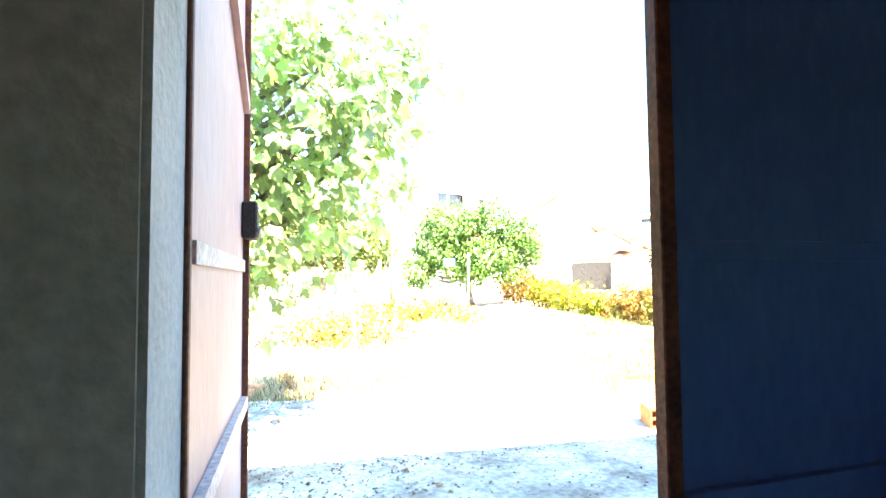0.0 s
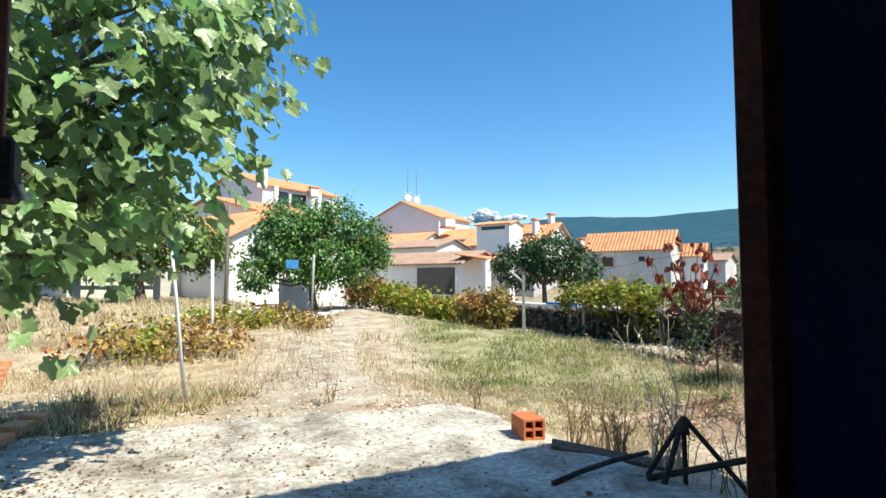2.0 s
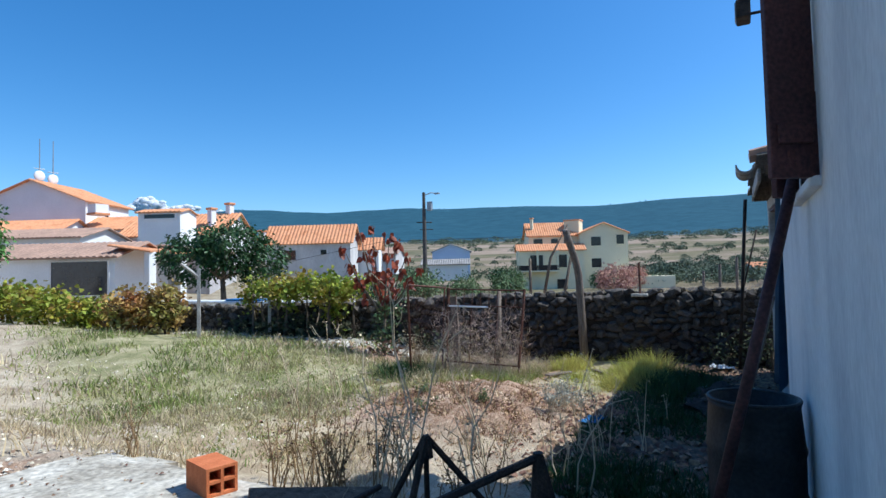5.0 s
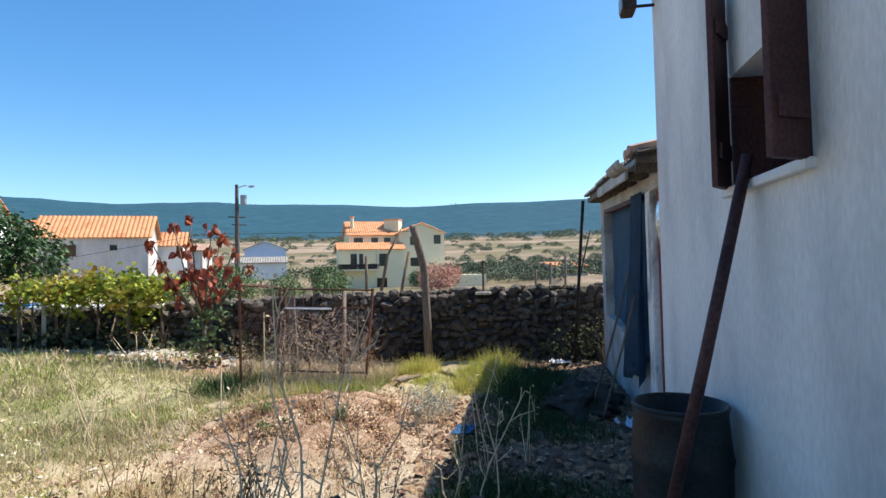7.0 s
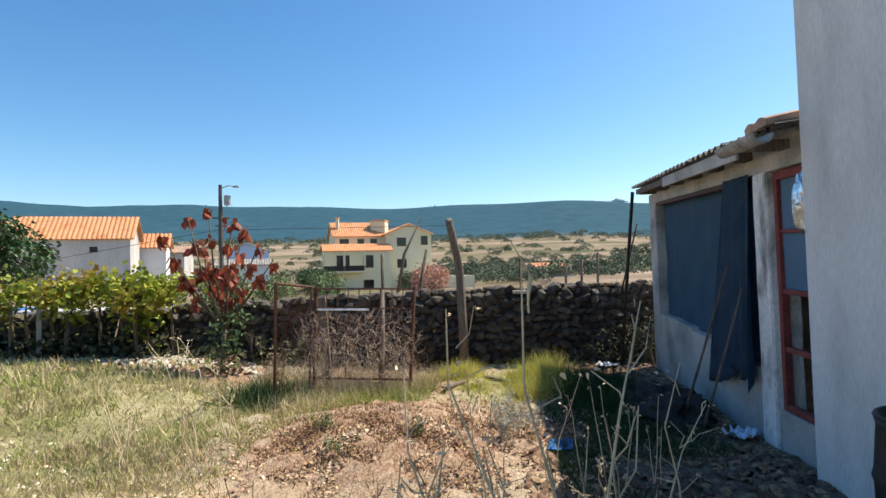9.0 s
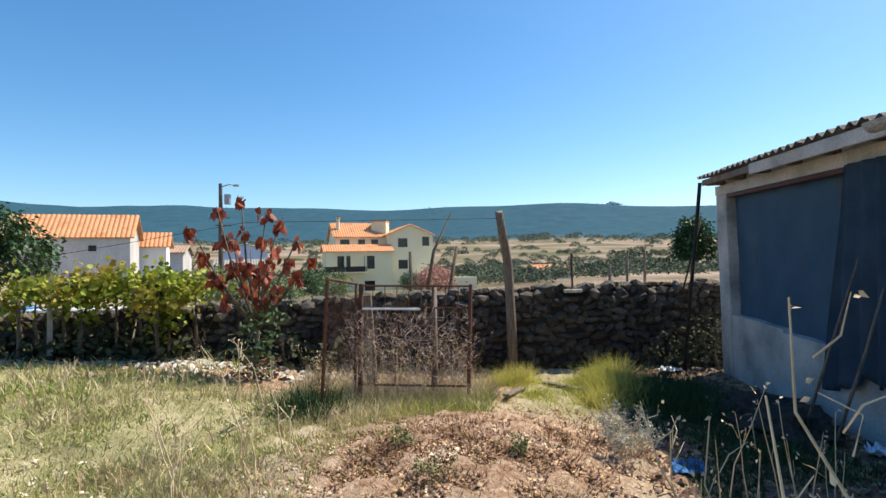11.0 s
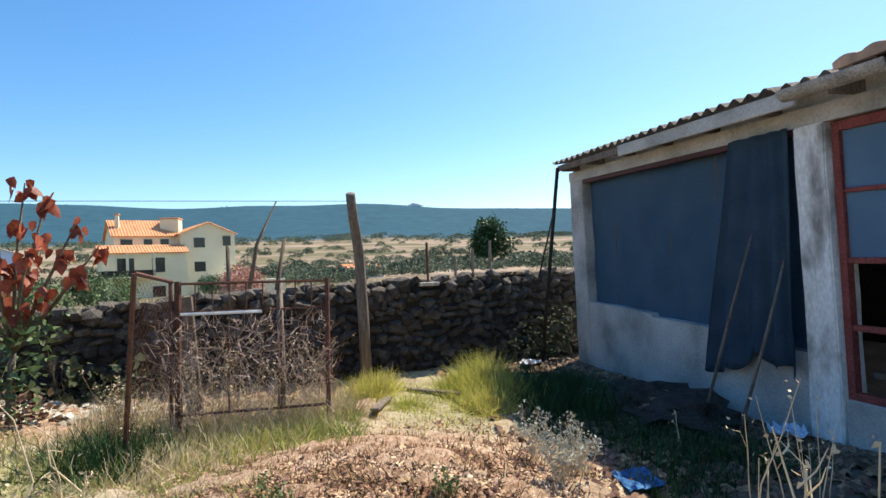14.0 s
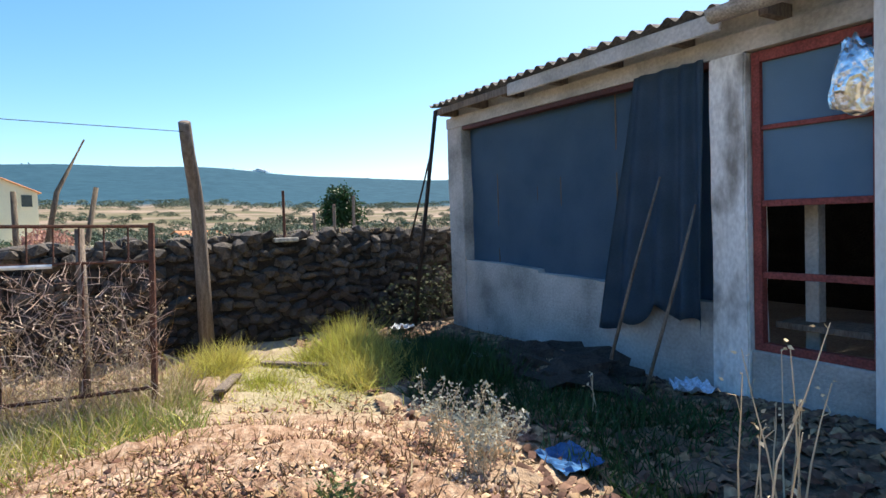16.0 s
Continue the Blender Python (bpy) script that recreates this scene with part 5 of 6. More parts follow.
for cx, cy, rx, ry, h, n in ((10.25, 3.35, 0.75, 0.42, 0.2, 5200), (10.95, 3.12, 0.28, 0.25, 0.34, 1900), (10.5, 3.3, 0.22, 0.2, 0.3, 1300), (10.7, 3.5, 0.25, 0.22, 0.25, 1300), (10.0, 3.15, 0.22, 0.2, 0.27, 1100), (9.75, 3.5, 0.25, 0.2, 0.2, 1000), (11.1, 4.55, 0.3, 0.28, 0.23, 2000), (10.85, 4.75, 0.2, 0.2, 0.17, 800), (10.1, 4.3, 1.0, 0.7, 0.08, 2600), (9.3, 5.9, 0.9, 0.9, 0.17, 1100), (8.9, 6.6, 0.6, 0.5, 0.2, 800), (9.2, 6.2, 0.9, 0.9, 0.22, 700)):
    a, r = rng.uniform(0, 2 * np.pi, n), 0.62 * np.abs(rng.normal(0, 1, n))
    px, py = cx + rx * r * np.cos(a), cy + ry * r * np.sin(a)
    px, py = px + rng.normal(0, 0.08, n), py + rng.normal(0, 0.08, n)
    blades("grass_clump", px, py, h, 0.0095, "limegrass" if cy < 6 else "straw", "lush lime green grass clump in the sun", 0.72, 0.7)
a, r = rng.uniform(0, 2 * np.pi, 6000), rng.random(6000) ** 0.6
blades("grass_clump", 9.9 + 1.3 * r * np.cos(a), 2.55 + 0.55 * r * np.sin(a), 0.24, 0.012, "oleander", "dark green low herbs in the shed's shade", 0.5, 0.5)


def weed(name, base, stems, height, lean, material, label, twigs=5, r=0.006, heads=0, headmat="palestalk", group="dry weeds", kink=0.035):
    """A dead weed: thin stems that fork into twigs, with seed heads."""
    x, y = base
    z = gz(x, y)
    top = thing(name, (x, y, z), label, "weed", group)
    tips = []
    for s in range(stems):
        bm = bmesh.new()
        a = rng.uniform(0, 2 * np.pi)
        h = height * rng.uniform(0.65, 1.1)
        p0 = Vector((x + rng.normal(0, 0.05), y + rng.normal(0, 0.05), z - 0.03))
        way = Vector((math.cos(a) * lean * rng.uniform(0.4, 1.2), math.sin(a) * lean * rng.uniform(0.4, 1.2), 1))
        p1 = p0 + way * h * 0.5
        p2 = p1 + (way + Vector(rng.normal(0, 6 * kink, 3))) * h * 0.5
        k1 = p0.lerp(p1, 0.5) + Vector(rng.normal(0, kink, 3)) * h
        k2 = p1.lerp(p2, 0.5) + Vector(rng.normal(0, kink, 3)) * h
        tube(bm, [p0, k1, p1, k2, p2], [r, r * 0.9, r * 0.8, r * 0.6, r * 0.4], 5)
        tips.append(p2)
        for k in range(twigs):
            q = rng.uniform(0.3, 0.95)
            b = p0.lerp(p1, q * 2) if q < 0.5 else p1.lerp(p2, q * 2 - 1)
            e = b + Vector((rng.normal(0, 0.4), rng.normal(0, 0.4), rng.uniform(0.3, 0.9))) * h * 0.17
            m1 = b.lerp(e, 0.5) + Vector(rng.normal(0, 0.02, 3))
            tube(bm, [b, m1, e], [r * 0.5, r * 0.4, r * 0.25], 4)
            tips.append(e)
        tagged(part("stem", bm, material, top), kind="stuff")
    if heads:
        c = np.repeat(np.array([tuple(t) for t in tips]), heads, 0) + rng.normal(0, 0.018, (len(tips) * heads, 3))
        tagged(part("seed_head", scatter_mesh("seed_head", c, *LEAF, rng.uniform(0.015, 0.035, len(c))[:, None], 1.2), headmat, top), kind="stuff")
    return top


for x, y, st, h, m in ((3.35, 4.55, 9, 0.5, "deadweed"), (3.7, 4.35, 7, 0.5, "deadweed"), (3.75, 4.6, 10, 0.62, "deadweed"), (4.0, 4.15, 8, 0.6, "deadweed"), (3.55, 4.2, 8, 0.5, "deadweed"), (4.5, 4.3, 7, 0.55, "deadweed"), (3.3, 6.1, 6, 0.45, "deadweed"), (1.9, 7.1, 5, 0.35, "deadweed"), (4.1, 3.6, 6, 0.5, "deadweed"), (4.6, 3.5, 6, 0.5, "deadweed"), (-0.6, 7.4, 6, 0.4, "deadweed")):
    weed("dry_weed", (x, y), st, h, 0.28, m, "brown brittle dead weed beside the slab", heads=2, headmat="deadweed")
for x, y, st, h, ln_ in ((5.0, 3.7, 4, 0.95, 0.35), (3.45, 3.5, 3, 1.35, 0.2), (3.6, 3.85, 3, 1.2, 0.22), (3.75, 3.3, 2, 1.1, 0.25), (4.95, 2.9, 2, 1.05, 0.2), (5.3, 3.1, 3, 0.6, 0.4), (4.2, 4.15, 4, 1.0, 0.3), (6.8, 6.8, 5, 1.05, 0.25), (6.4, 7.2, 4, 0.9, 0.3), (7.2, 6.6, 3, 0.7, 0.3)):
    weed("dry_weed", (x, y), st, h, ln_, "palestalk", "tall bleached forked weed stalks", 5, 0.007, 2, kink=0.04)
for x, y, st, h in ((5.8, 3.5, 2, 0.98), (6.0, 3.2, 3, 0.75), (6.05, 2.95, 4, 0.85), (6.3, 2.6, 3, 0.7), (7.6, 2.6, 2, 0.45)):
    weed("dry_weed", (x, y), st, h, 0.2, "palestalk", "upright bleached stalks with pale tips", 1, 0.0048, 2, kink=0.01)
for x, y in ((7.3, 3.62), (7.55, 3.75), (7.1, 3.75)):
    weed("silver_weed", (x, y), 14, 0.36, 0.5, "palestalk", "silvery grey weed on the heap's edge", 5, 0.004, 6, "silverleaf", "silver weeds")
for x, y in ((6.9, 4.6), (7.2, 5.6), (6.6, 5.3)):
    weed("silver_weed", (x, y), 8, 0.16, 0.7, "grass", "small grey green weed on the heap", 4, 0.003, 5, "olive", "heap weeds")
for k in range(12):
    x, y = 9.95 + rng.normal(0, 0.18), 5.2 + 1.5 * k / 11
    weed("dry_weed", (x, y), 5, 0.85, 0.25, "deadweed" if k % 4 == 0 else "palestalk", "dead weeds grown through the gate", 5, 0.0032, 3, "palestalk" if k % 3 else "deadweed", "weeds in the gate")
for k in range(6):
    weed("dry_weed", (9.1 + 0.15 * k, 7.0 + 0.05 * k), 6, 0.7, 0.25, "deadweed", "dead weeds grown through the gate", 5, 0.0032, 2, "palestalk", "weeds in the gate")
for k in range(5):
    weed("dry_weed", (11.6 - 0.1 * k, 5.0 + 1.7 * k + rng.normal(0, 0.3)), 5, 0.7, 0.35, "bark", "thin bare twigs before the stone wall", 5, 0.005, 0, "deadweed", "twigs at the wall")

# low growth on the slab's rim, on the heap, in the shade, in the gate and on the wall
p = sown(9000, -4, 1.2, 6.5, 8.2, lambda x, y: 0.7 + 0 * x)
blades("rusty_herbs", *p, 0.1, 0.016, "deadweed", "low rusty withered herbs along the slab", 0.6)
p = sown(5000, -3.5, 1.0, 6.6, 8.6, lambda x, y: 0.5 + 0 * x)
blades("green_grass", *p, 0.12, 0.014, "grass", "pale green tufts along the slab", 0.5)
n = 13000
blades("heap_straw", rng.normal(7.4, 0.95, n), rng.normal(4.95, 0.85, n), 0.085, 0.011, "deadweed", "brown broken straw on the heap", 1.2)
blades("heap_straw", rng.normal(6.2, 0.9, 3000), rng.normal(5.4, 1.0, 3000), 0.08, 0.007, "straw", "pale broken straw beside the heap", 1.1)
p = sown(26000, 4.9, 9.2, 1.7, 3.3, lambda x, y: 0.6 + 0 * x)
blades("shade_herbs", *p, 0.15, 0.011, "oleander", "dark green low herbs in the barn's shade", 0.5)
n = 2400
q = rng.random(n)
gate_pts = np.stack([9.95 + rng.normal(0, 0.2, n), 5.15 + 1.8 * q, -0.38 + 1.2 * rng.random(n) ** 1.7], -1)
tagged(part("dry_brush", scatter_mesh("dry_brush", gate_pts, *BLADE, np.stack([np.full(n, 0.007), rng.uniform(0.1, 0.22, n), rng.uniform(0.1, 0.22, n)], -1), 0.8), mat("pinkish_dead_thistle", [(0.4, 0.28, 0.23), (0.6, 0.46, 0.38)], 0.9, 3, 20, 0.0, island=0.35)), "pinkish brown dead thistle filling the gate", "weed", kind="stuff")
n = 7000
blades("gate_grass", 9.75 + rng.normal(0, 0.5, n), rng.uniform(4.9, 7.6, n), 0.16, 0.009, "grass", "pale green grass at the foot of the gate", 0.55, 0.6)
n = 5000
blades("gate_straw", 10.3 + rng.normal(0, 0.5, n), rng.uniform(4.9, 7.8, n), 0.24, 0.008, "straw", "bleached dry grass behind the gate", 0.5, 0.6)
blades("gate_herbs", 9.15 + rng.normal(0, 0.22, 1500), rng.normal(7.1, 0.22, 1500), 0.26, 0.014, "oleander", "dark green tuft at the foot of the gate wing", 0.55, 0.6)
n = 2200
wall_pts = np.array([wall_at(s_) for s_ in rng.random(n)]) + np.stack([rng.uniform(0.05, 0.42, n), rng.normal(0, 0.1, n), np.full(n, 0.02)], -1)
tagged(part("wall_weeds", scatter_mesh("wall_weeds", wall_pts, *BLADE, np.stack([np.full(n, 0.008), rng.uniform(0.05, 0.16, n), rng.uniform(0.05, 0.16, n)], -1), 0.6), "straw"), "dry grass along the top of the wall", "grass", kind="stuff")
n = 900
fx, fy = rng.normal(11.0, 0.3, n), rng.uniform(7.2, 15.5, n)
tagged(part("foot_stones", scatter_mesh("foot_stones", np.stack([fx, fy, ground_z(fx, fy)], -1), *CHIP, rng.uniform(0.04, 0.14, n)[:, None], 0.25), "concrete"), "pale loose stones at the wall's foot", "stones", kind="stuff")

# the red-leaved young tree
rx_, ry_ = 10.35, 8.45
rz_ = gz(rx_, ry_)
rt = thing("persimmon_sapling", (rx_, ry_, rz_), "young fruit tree with sparse red drooping leaves", "tree")
bm = bmesh.new()
tips = []
for ey, ez, ex in ((0.95, 2.3, -0.1), (0.65, 2.65, 0.1), (0.1, 2.75, -0.2), (-0.15, 2.55, 0.1), (-0.4, 2.4, 0.0), (-0.75, 2.1, -0.2), (-0.85, 1.85, 0.1), (0.45, 2.15, 0.2), (-0.35, 1.8, -0.3), (0.2, 2.05, 0.3), (0.9, 1.9, 0.1)):
    e = Vector((rx_ + ex, ry_ + ey, rz_ + ez))
    f = Vector((rx_ + 0.05, ry_ - 0.02, rz_ + 0.75))
    mid_ = f.lerp(e, 0.55) + Vector((0, 0.04, -0.08))
    limb = bmesh.new()
    tube(limb, [f, mid_, e], [0.025, 0.018, 0.008], 6)
    part("branch", limb, "bark", rt, smooth=True)
    tips += [e, mid_.lerp(e, 0.55), mid_]
tube(bm, [(rx_, ry_, rz_ - 0.08), (rx_ + 0.03, ry_, rz_ + 0.4), (rx_ + 0.05, ry_ - 0.02, rz_ + 0.78)], [0.05, 0.042, 0.034], 8)
part("trunk", bm, "bark", rt, smooth=True)
c = []
for t_ in tips:
    if rng.random() < 0.9:
        q = np.array(tuple(t_))
        c.append(q + rng.normal(0, 0.045, (int(rng.integers(8, 15)), 3)) - np.array((0, 0, 0.05)))
c = np.concatenate(c)
me = scatter_mesh("crown", c, [(v[0] * 0.7, v[2], -v[1]) for v in VINELEAF[0]], VINELEAF[1], rng.uniform(0.11, 0.19, len(c))[:, None], 0.35)
part("crown", me, "redleaf", rt, "red drooping autumn leaves")
low = clumped([((rx_, ry_, rz_ + 0.5), (0.3, 0.36, 0.4)), ((rx_, ry_ - 0.05, rz_ + 1.0), (0.38, 0.45, 0.32))], 280, 6, 0.07, 0.2)
litter_low = clumped([((rx_, ry_, rz_ + 0.12), (0.4, 0.42, 0.14))], 160, 8, 0.06, 0.2)
part("dry_leaves", scatter_mesh("dry_leaves", litter_low, *LEAF, rng.uniform(0.07, 0.13, len(litter_low))[:, None], 0.8), "chip", rt, "withered brown leaves at the foot")
part("undergrowth", scatter_mesh("undergrowth", low, *LEAF, rng.uniform(0.07, 0.13, len(low))[:, None], 0.8), "olive", rt, "grey green leaves round the stem")


def vine(name, blobs, leaves, size, material, label, stakes=(), spread=0.12):
    """A trained vine: crooked stems below a loose mass of leaves."""
    x, y = blobs[0][0][0], blobs[0][0][1]
    top = thing(name, (x, y, gz(x, y)), label, "vine", "grape vines")
    for c, r in blobs:
        bm = bmesh.new()
        g = gz(c[0], c[1])
        b = Vector((c[0] + rng.normal(0, 0.1), c[1], g - 0.05))
        e = Vector(c)
        tube(bm, [b, b.lerp(e, 0.5) + Vector(rng.normal(0, 0.06, 3)), e, e + Vector(rng.normal(0, 0.5, 3)) * r[1]], [0.035, 0.03, 0.02, 0.008], 6)
        part("stem", bm, "bark", top, smooth=True)
    pts = clumped(blobs, leaves, 9, spread, 0.35)
    pts[:, 2] = np.maximum(pts[:, 2], ground_z(pts[:, 0], pts[:, 1]) + 0.03)
    part("leaves", scatter_mesh("leaves", pts, *VINELEAF, (size * rng.uniform(0.6, 1.25, len(pts)))[:, None], 0.75), material, top)
    for a, b in stakes:
        part("stake", tubemesh([a, b], 0.03, 6), "greywood", top)
    return top


row = [((11.3 + rng.normal(0, 0.12), 9.95 + 0.5 * k, 1.3 + rng.normal(0, 0.1)), (rng.uniform(0.3, 0.5), rng.uniform(0.3, 0.55), rng.uniform(0.12, 0.28))) for k in range(7)]
vine("grape_vine", row + [((11.3, 10.6, 1.0), (0.25, 0.3, 0.5)), ((11.3, 10.45, 0.55), (0.1, 0.16, 0.35)), ((11.2, 11.9, 0.95), (0.2, 0.25, 0.3)), ((11.25, 13.3, 1.0), (0.2, 0.3, 0.25))], 3600, 0.1, "vine", "yellow green grape vine trained on posts along the wall", [((11.2, 10.6, -0.35), (11.2, 10.6, 1.4)), ((11.2, 13.2, -0.3), (11.2, 13.2, 1.4))])
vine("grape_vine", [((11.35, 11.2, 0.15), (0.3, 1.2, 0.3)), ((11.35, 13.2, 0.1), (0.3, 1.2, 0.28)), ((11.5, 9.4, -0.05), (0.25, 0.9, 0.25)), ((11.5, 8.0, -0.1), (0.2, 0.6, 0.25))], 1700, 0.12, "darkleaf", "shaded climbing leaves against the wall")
# Dark leaves added to fill the lit gap where shade belongs.
vine("shade_leaves", [((12.25, 1.9, -0.1), (0.25, 0.45, 0.3)), ((12.15, 1.2, 0.2), (0.15, 0.5, 0.45))], 900, 0.05, "darkleaf", "dark leaves added to stand in for shade between shed and wall")
vine("grape_vine", [((9.8, 16.4, 0.7), (0.6, 0.7, 0.5)), ((10.3, 15.7, 0.8), (0.6, 0.6, 0.5))], 2600, 0.115, "vinedry", "autumn coloured grape vine bush")
vine("grape_vine", [((9.5, 19.9, 0.8), (0.7, 0.9, 0.55)), ((9.5, 21.9, 1.0), (0.7, 0.9, 0.6)), ((9.9, 18.4, 0.6), (0.6, 0.6, 0.45))], 3400, 0.13, "vine", "yellowing vine row beside the track")
vine("grape_vine", [((9.2, 24.0, 1.2), (1.0, 1.5, 0.7)), ((9.8, 26.5, 1.4), (1.0, 1.3, 0.7))], 2000, 0.15, "vinedry", "yellowing vine row beside the track")
for k in range(4):
    x0, y0 = -0.7 + 0.6 * k, 10.9 + 0.25 * (k % 2)
    vine("grape_vine", [((x0, y0, gz(x0, y0) + 0.32), (0.5, 0.4, 0.22)), ((x0 + 0.3, y0 + 0.8, gz(x0, y0) + 0.36), (0.42, 0.4, 0.26))], 380, 0.085, "vinedry" if k != 1 else "vine", "low rusty autumn vine among straw")
for x0, y0 in ((3.2, 15.8), (2.4, 15.2), (4.0, 16.6), (1.5, 15.5), (4.6, 17.4)):
    vine("grape_vine", [((x0, y0, gz(x0, y0) + 0.25), (0.7, 0.5, 0.2))], 380, 0.1, "vinedry" if x0 > 3 else "vine", "low green and rusty garden plants")

# ---- trees ----
fig_base = (-3.0, 6.2, gz(-3.0, 6.2))
fig_blobs = [((-0.35, 5.25, 3.35), (0.95, 0.75, 0.75)), ((-0.9, 5.2, 2.45), (0.75, 0.65, 0.65)), ((-1.6, 5.6, 3.3), (1.1, 0.9, 1.0)), ((0.0, 5.6, 3.95), (0.9, 0.7, 0.5)), ((-1.3, 5.8, 4.0), (1.2, 0.9, 0.5)), ((-2.6, 5.8, 3.4), (1.1, 1.1, 1.3)), ((-0.15, 5.1, 2.55), (0.42, 0.4, 0.5)), ((-1.5, 5.2, 2.1), (0.6, 0.5, 0.55)), ((-2.2, 5.3, 2.5), (0.8, 0.7, 0.8)), ((-3.2, 6.3, 3.6), (1.0, 1.0, 0.8)), ((0.45, 5.8, 3.85), (0.5, 0.45, 0.45)), ((-0.75, 5.1, 1.85), (0.38, 0.3, 0.4)), ((0.2, 5.4, 3.1), (0.4, 0.4, 0.5))]
fig = tree("fig_tree", fig_base, 0.16, (-2.6, 6.0, 1.35), fig_blobs, 5600, 0.14, "fig", "fig tree with broad lobed green leaves over the yard", template=FIGLEAF, spread=0.21, barkmat="figbark", per=6, tilt=0.4, droop=48, sunward=2.0)
near = clumped([b for b in fig_blobs[:2]] + [fig_blobs[6]], 260, 8, 0.15, 0.55)[:250]
leaf_meshes = [scatter_mesh("leaf", np.zeros((1, 3)), *FIGLEAF, [[0.12 + 0.022 * k]], 0.05, np.zeros(1)) for k in range(3)]
for lm in leaf_meshes:
    lm.shade_smooth()
    lm.materials.append(M["fig"])
for k, q in enumerate(near):
    ob = new("leaf", leaf_meshes[k % 3])
    ob.parent = fig
    ob.matrix_parent_inverse = fig.matrix_world.inverted()
    ob.matrix_basis = pose(*q, rng.normal(-50, 25), rng.normal(0, 25), rng.normal(190, 50))

tree("orange_tree", (6.44, 22.86, gz(6.44, 22.86)), 0.15, (6.3, 22.9, 1.75), [((4.85, 22.9, 2.95), (0.85, 0.9, 0.9)), ((5.4, 22.7, 3.9), (1.0, 1.0, 0.8)), ((6.3, 22.9, 3.55), (0.9, 0.9, 0.8)), ((7.3, 22.6, 4.1), (0.9, 0.9, 0.75)), ((8.3, 22.5, 3.5), (0.9, 0.9, 0.7)), ((8.6, 22.3, 2.8), (0.65, 0.8, 0.6)), ((4.1, 22.8, 2.0), (0.65, 0.75, 0.7)), ((6.9, 22.0, 2.5), (1.0, 0.8, 0.7)), ((5.4, 22.3, 2.5), (0.8, 0.8, 0.6)), ((7.7, 22.1, 2.1), (0.6, 0.7, 0.5)), ((6.2, 21.9, 1.9), (0.6, 0.6, 0.4))], 17000, 0.17, "orangeleaf", "round dark green orange tree", spread=0.19, per=16)
tree("olive_tree", (0.27, 24.5, gz(0.27, 24.5)), 0.2, (0.2, 24.6, 2.1), [((-1.3, 24.6, 3.5), (1.6, 1.4, 1.4)), ((0.9, 24.6, 3.4), (1.5, 1.3, 1.2)), ((-0.3, 24.4, 4.4), (1.6, 1.3, 1.0)), ((2.3, 24.6, 2.9), (1.0, 1.0, 0.8)), ((-2.6, 24.4, 2.8), (1.3, 1.2, 1.1))], 14000, 0.22, "lightleaf", "light green garden tree before the pergola", spread=0.2, per=14)
tree("olive_tree", (-5.4, 22.0, gz(-5.4, 22)), 0.2, (-5.4, 22.0, 2.0), [((-5.6, 22, 3.6), (2.1, 1.6, 1.6)), ((-4.0, 22.2, 3.2), (1.4, 1.4, 1.1))], 9000, 0.22, "lightleaf", "light green garden tree behind the fig", spread=0.2, per=14)
tree("laurel_tree", (15.3, 19.2, gz(15.3, 19.2)), 0.12, (15.3, 19.2, 1.5), [((14.6, 19.8, 2.3), (1.0, 1.1, 0.9)), ((15.5, 19.0, 2.7), (1.2, 1.1, 0.95)), ((16.3, 18.3, 2.2), (0.9, 0.9, 0.85))], 7000, 0.17, "oleander", "dense dark evergreen tree in the next garden", spread=0.15, per=14)
for x, y, s, m, lab in ((30, 19, 1.5, "olive", "pale grey green olive bush"), (33, 17.5, 1.2, "olive", "pale grey green olive bush"), (24, 18.5, 0.9, "oleander", "green leafy garden shrub"), (36, 15.5, 1.3, "olive", "pale grey green olive bush"), (62, 15, 1.3, "oleander", "green shrub beside the cream house"), (70.0, 13.0, 1.7, "pink", "pink flowering shrub beside the cream house"), (44, 10.0, 1.5, "pink", "rusty dry shrub in the field"), (58, 24.5, 1.8, "oleander", "green hedge before the cream house")):
    g = gz(x, y)
    tree("shrub", (x, y, g), 0.1, (x, y, g + 0.5 * s), [((x - 0.4 * s, y, g + 0.8 * s), (0.8 * s, 0.8 * s, 0.6 * s)), ((x + 0.4 * s, y + 0.2, g + 0.9 * s), (0.7 * s, 0.8 * s, 0.65 * s))], 2600, 0.13 * s, m, lab, "shrub", "garden shrubs", spread=0.14 * s, per=12)
FT = gz(151, -43)
tree("field_tree", (151, -43, FT), 0.6, (151, -43, FT + 4), [((151.5, -42, FT + 8), (3.0, 3.0, 4.0)), ((150.4, -45.2, FT + 6.5), (2.6, 2.4, 3.0)), ((151, -42.8, FT + 11), (2.2, 2.2, 2.0)), ((151.8, -40.2, FT + 5), (1.8, 1.8, 2.2))], 4600, 0.9, "oleander", "tall dark tree alone in the dry fields", spread=0.9, per=9)

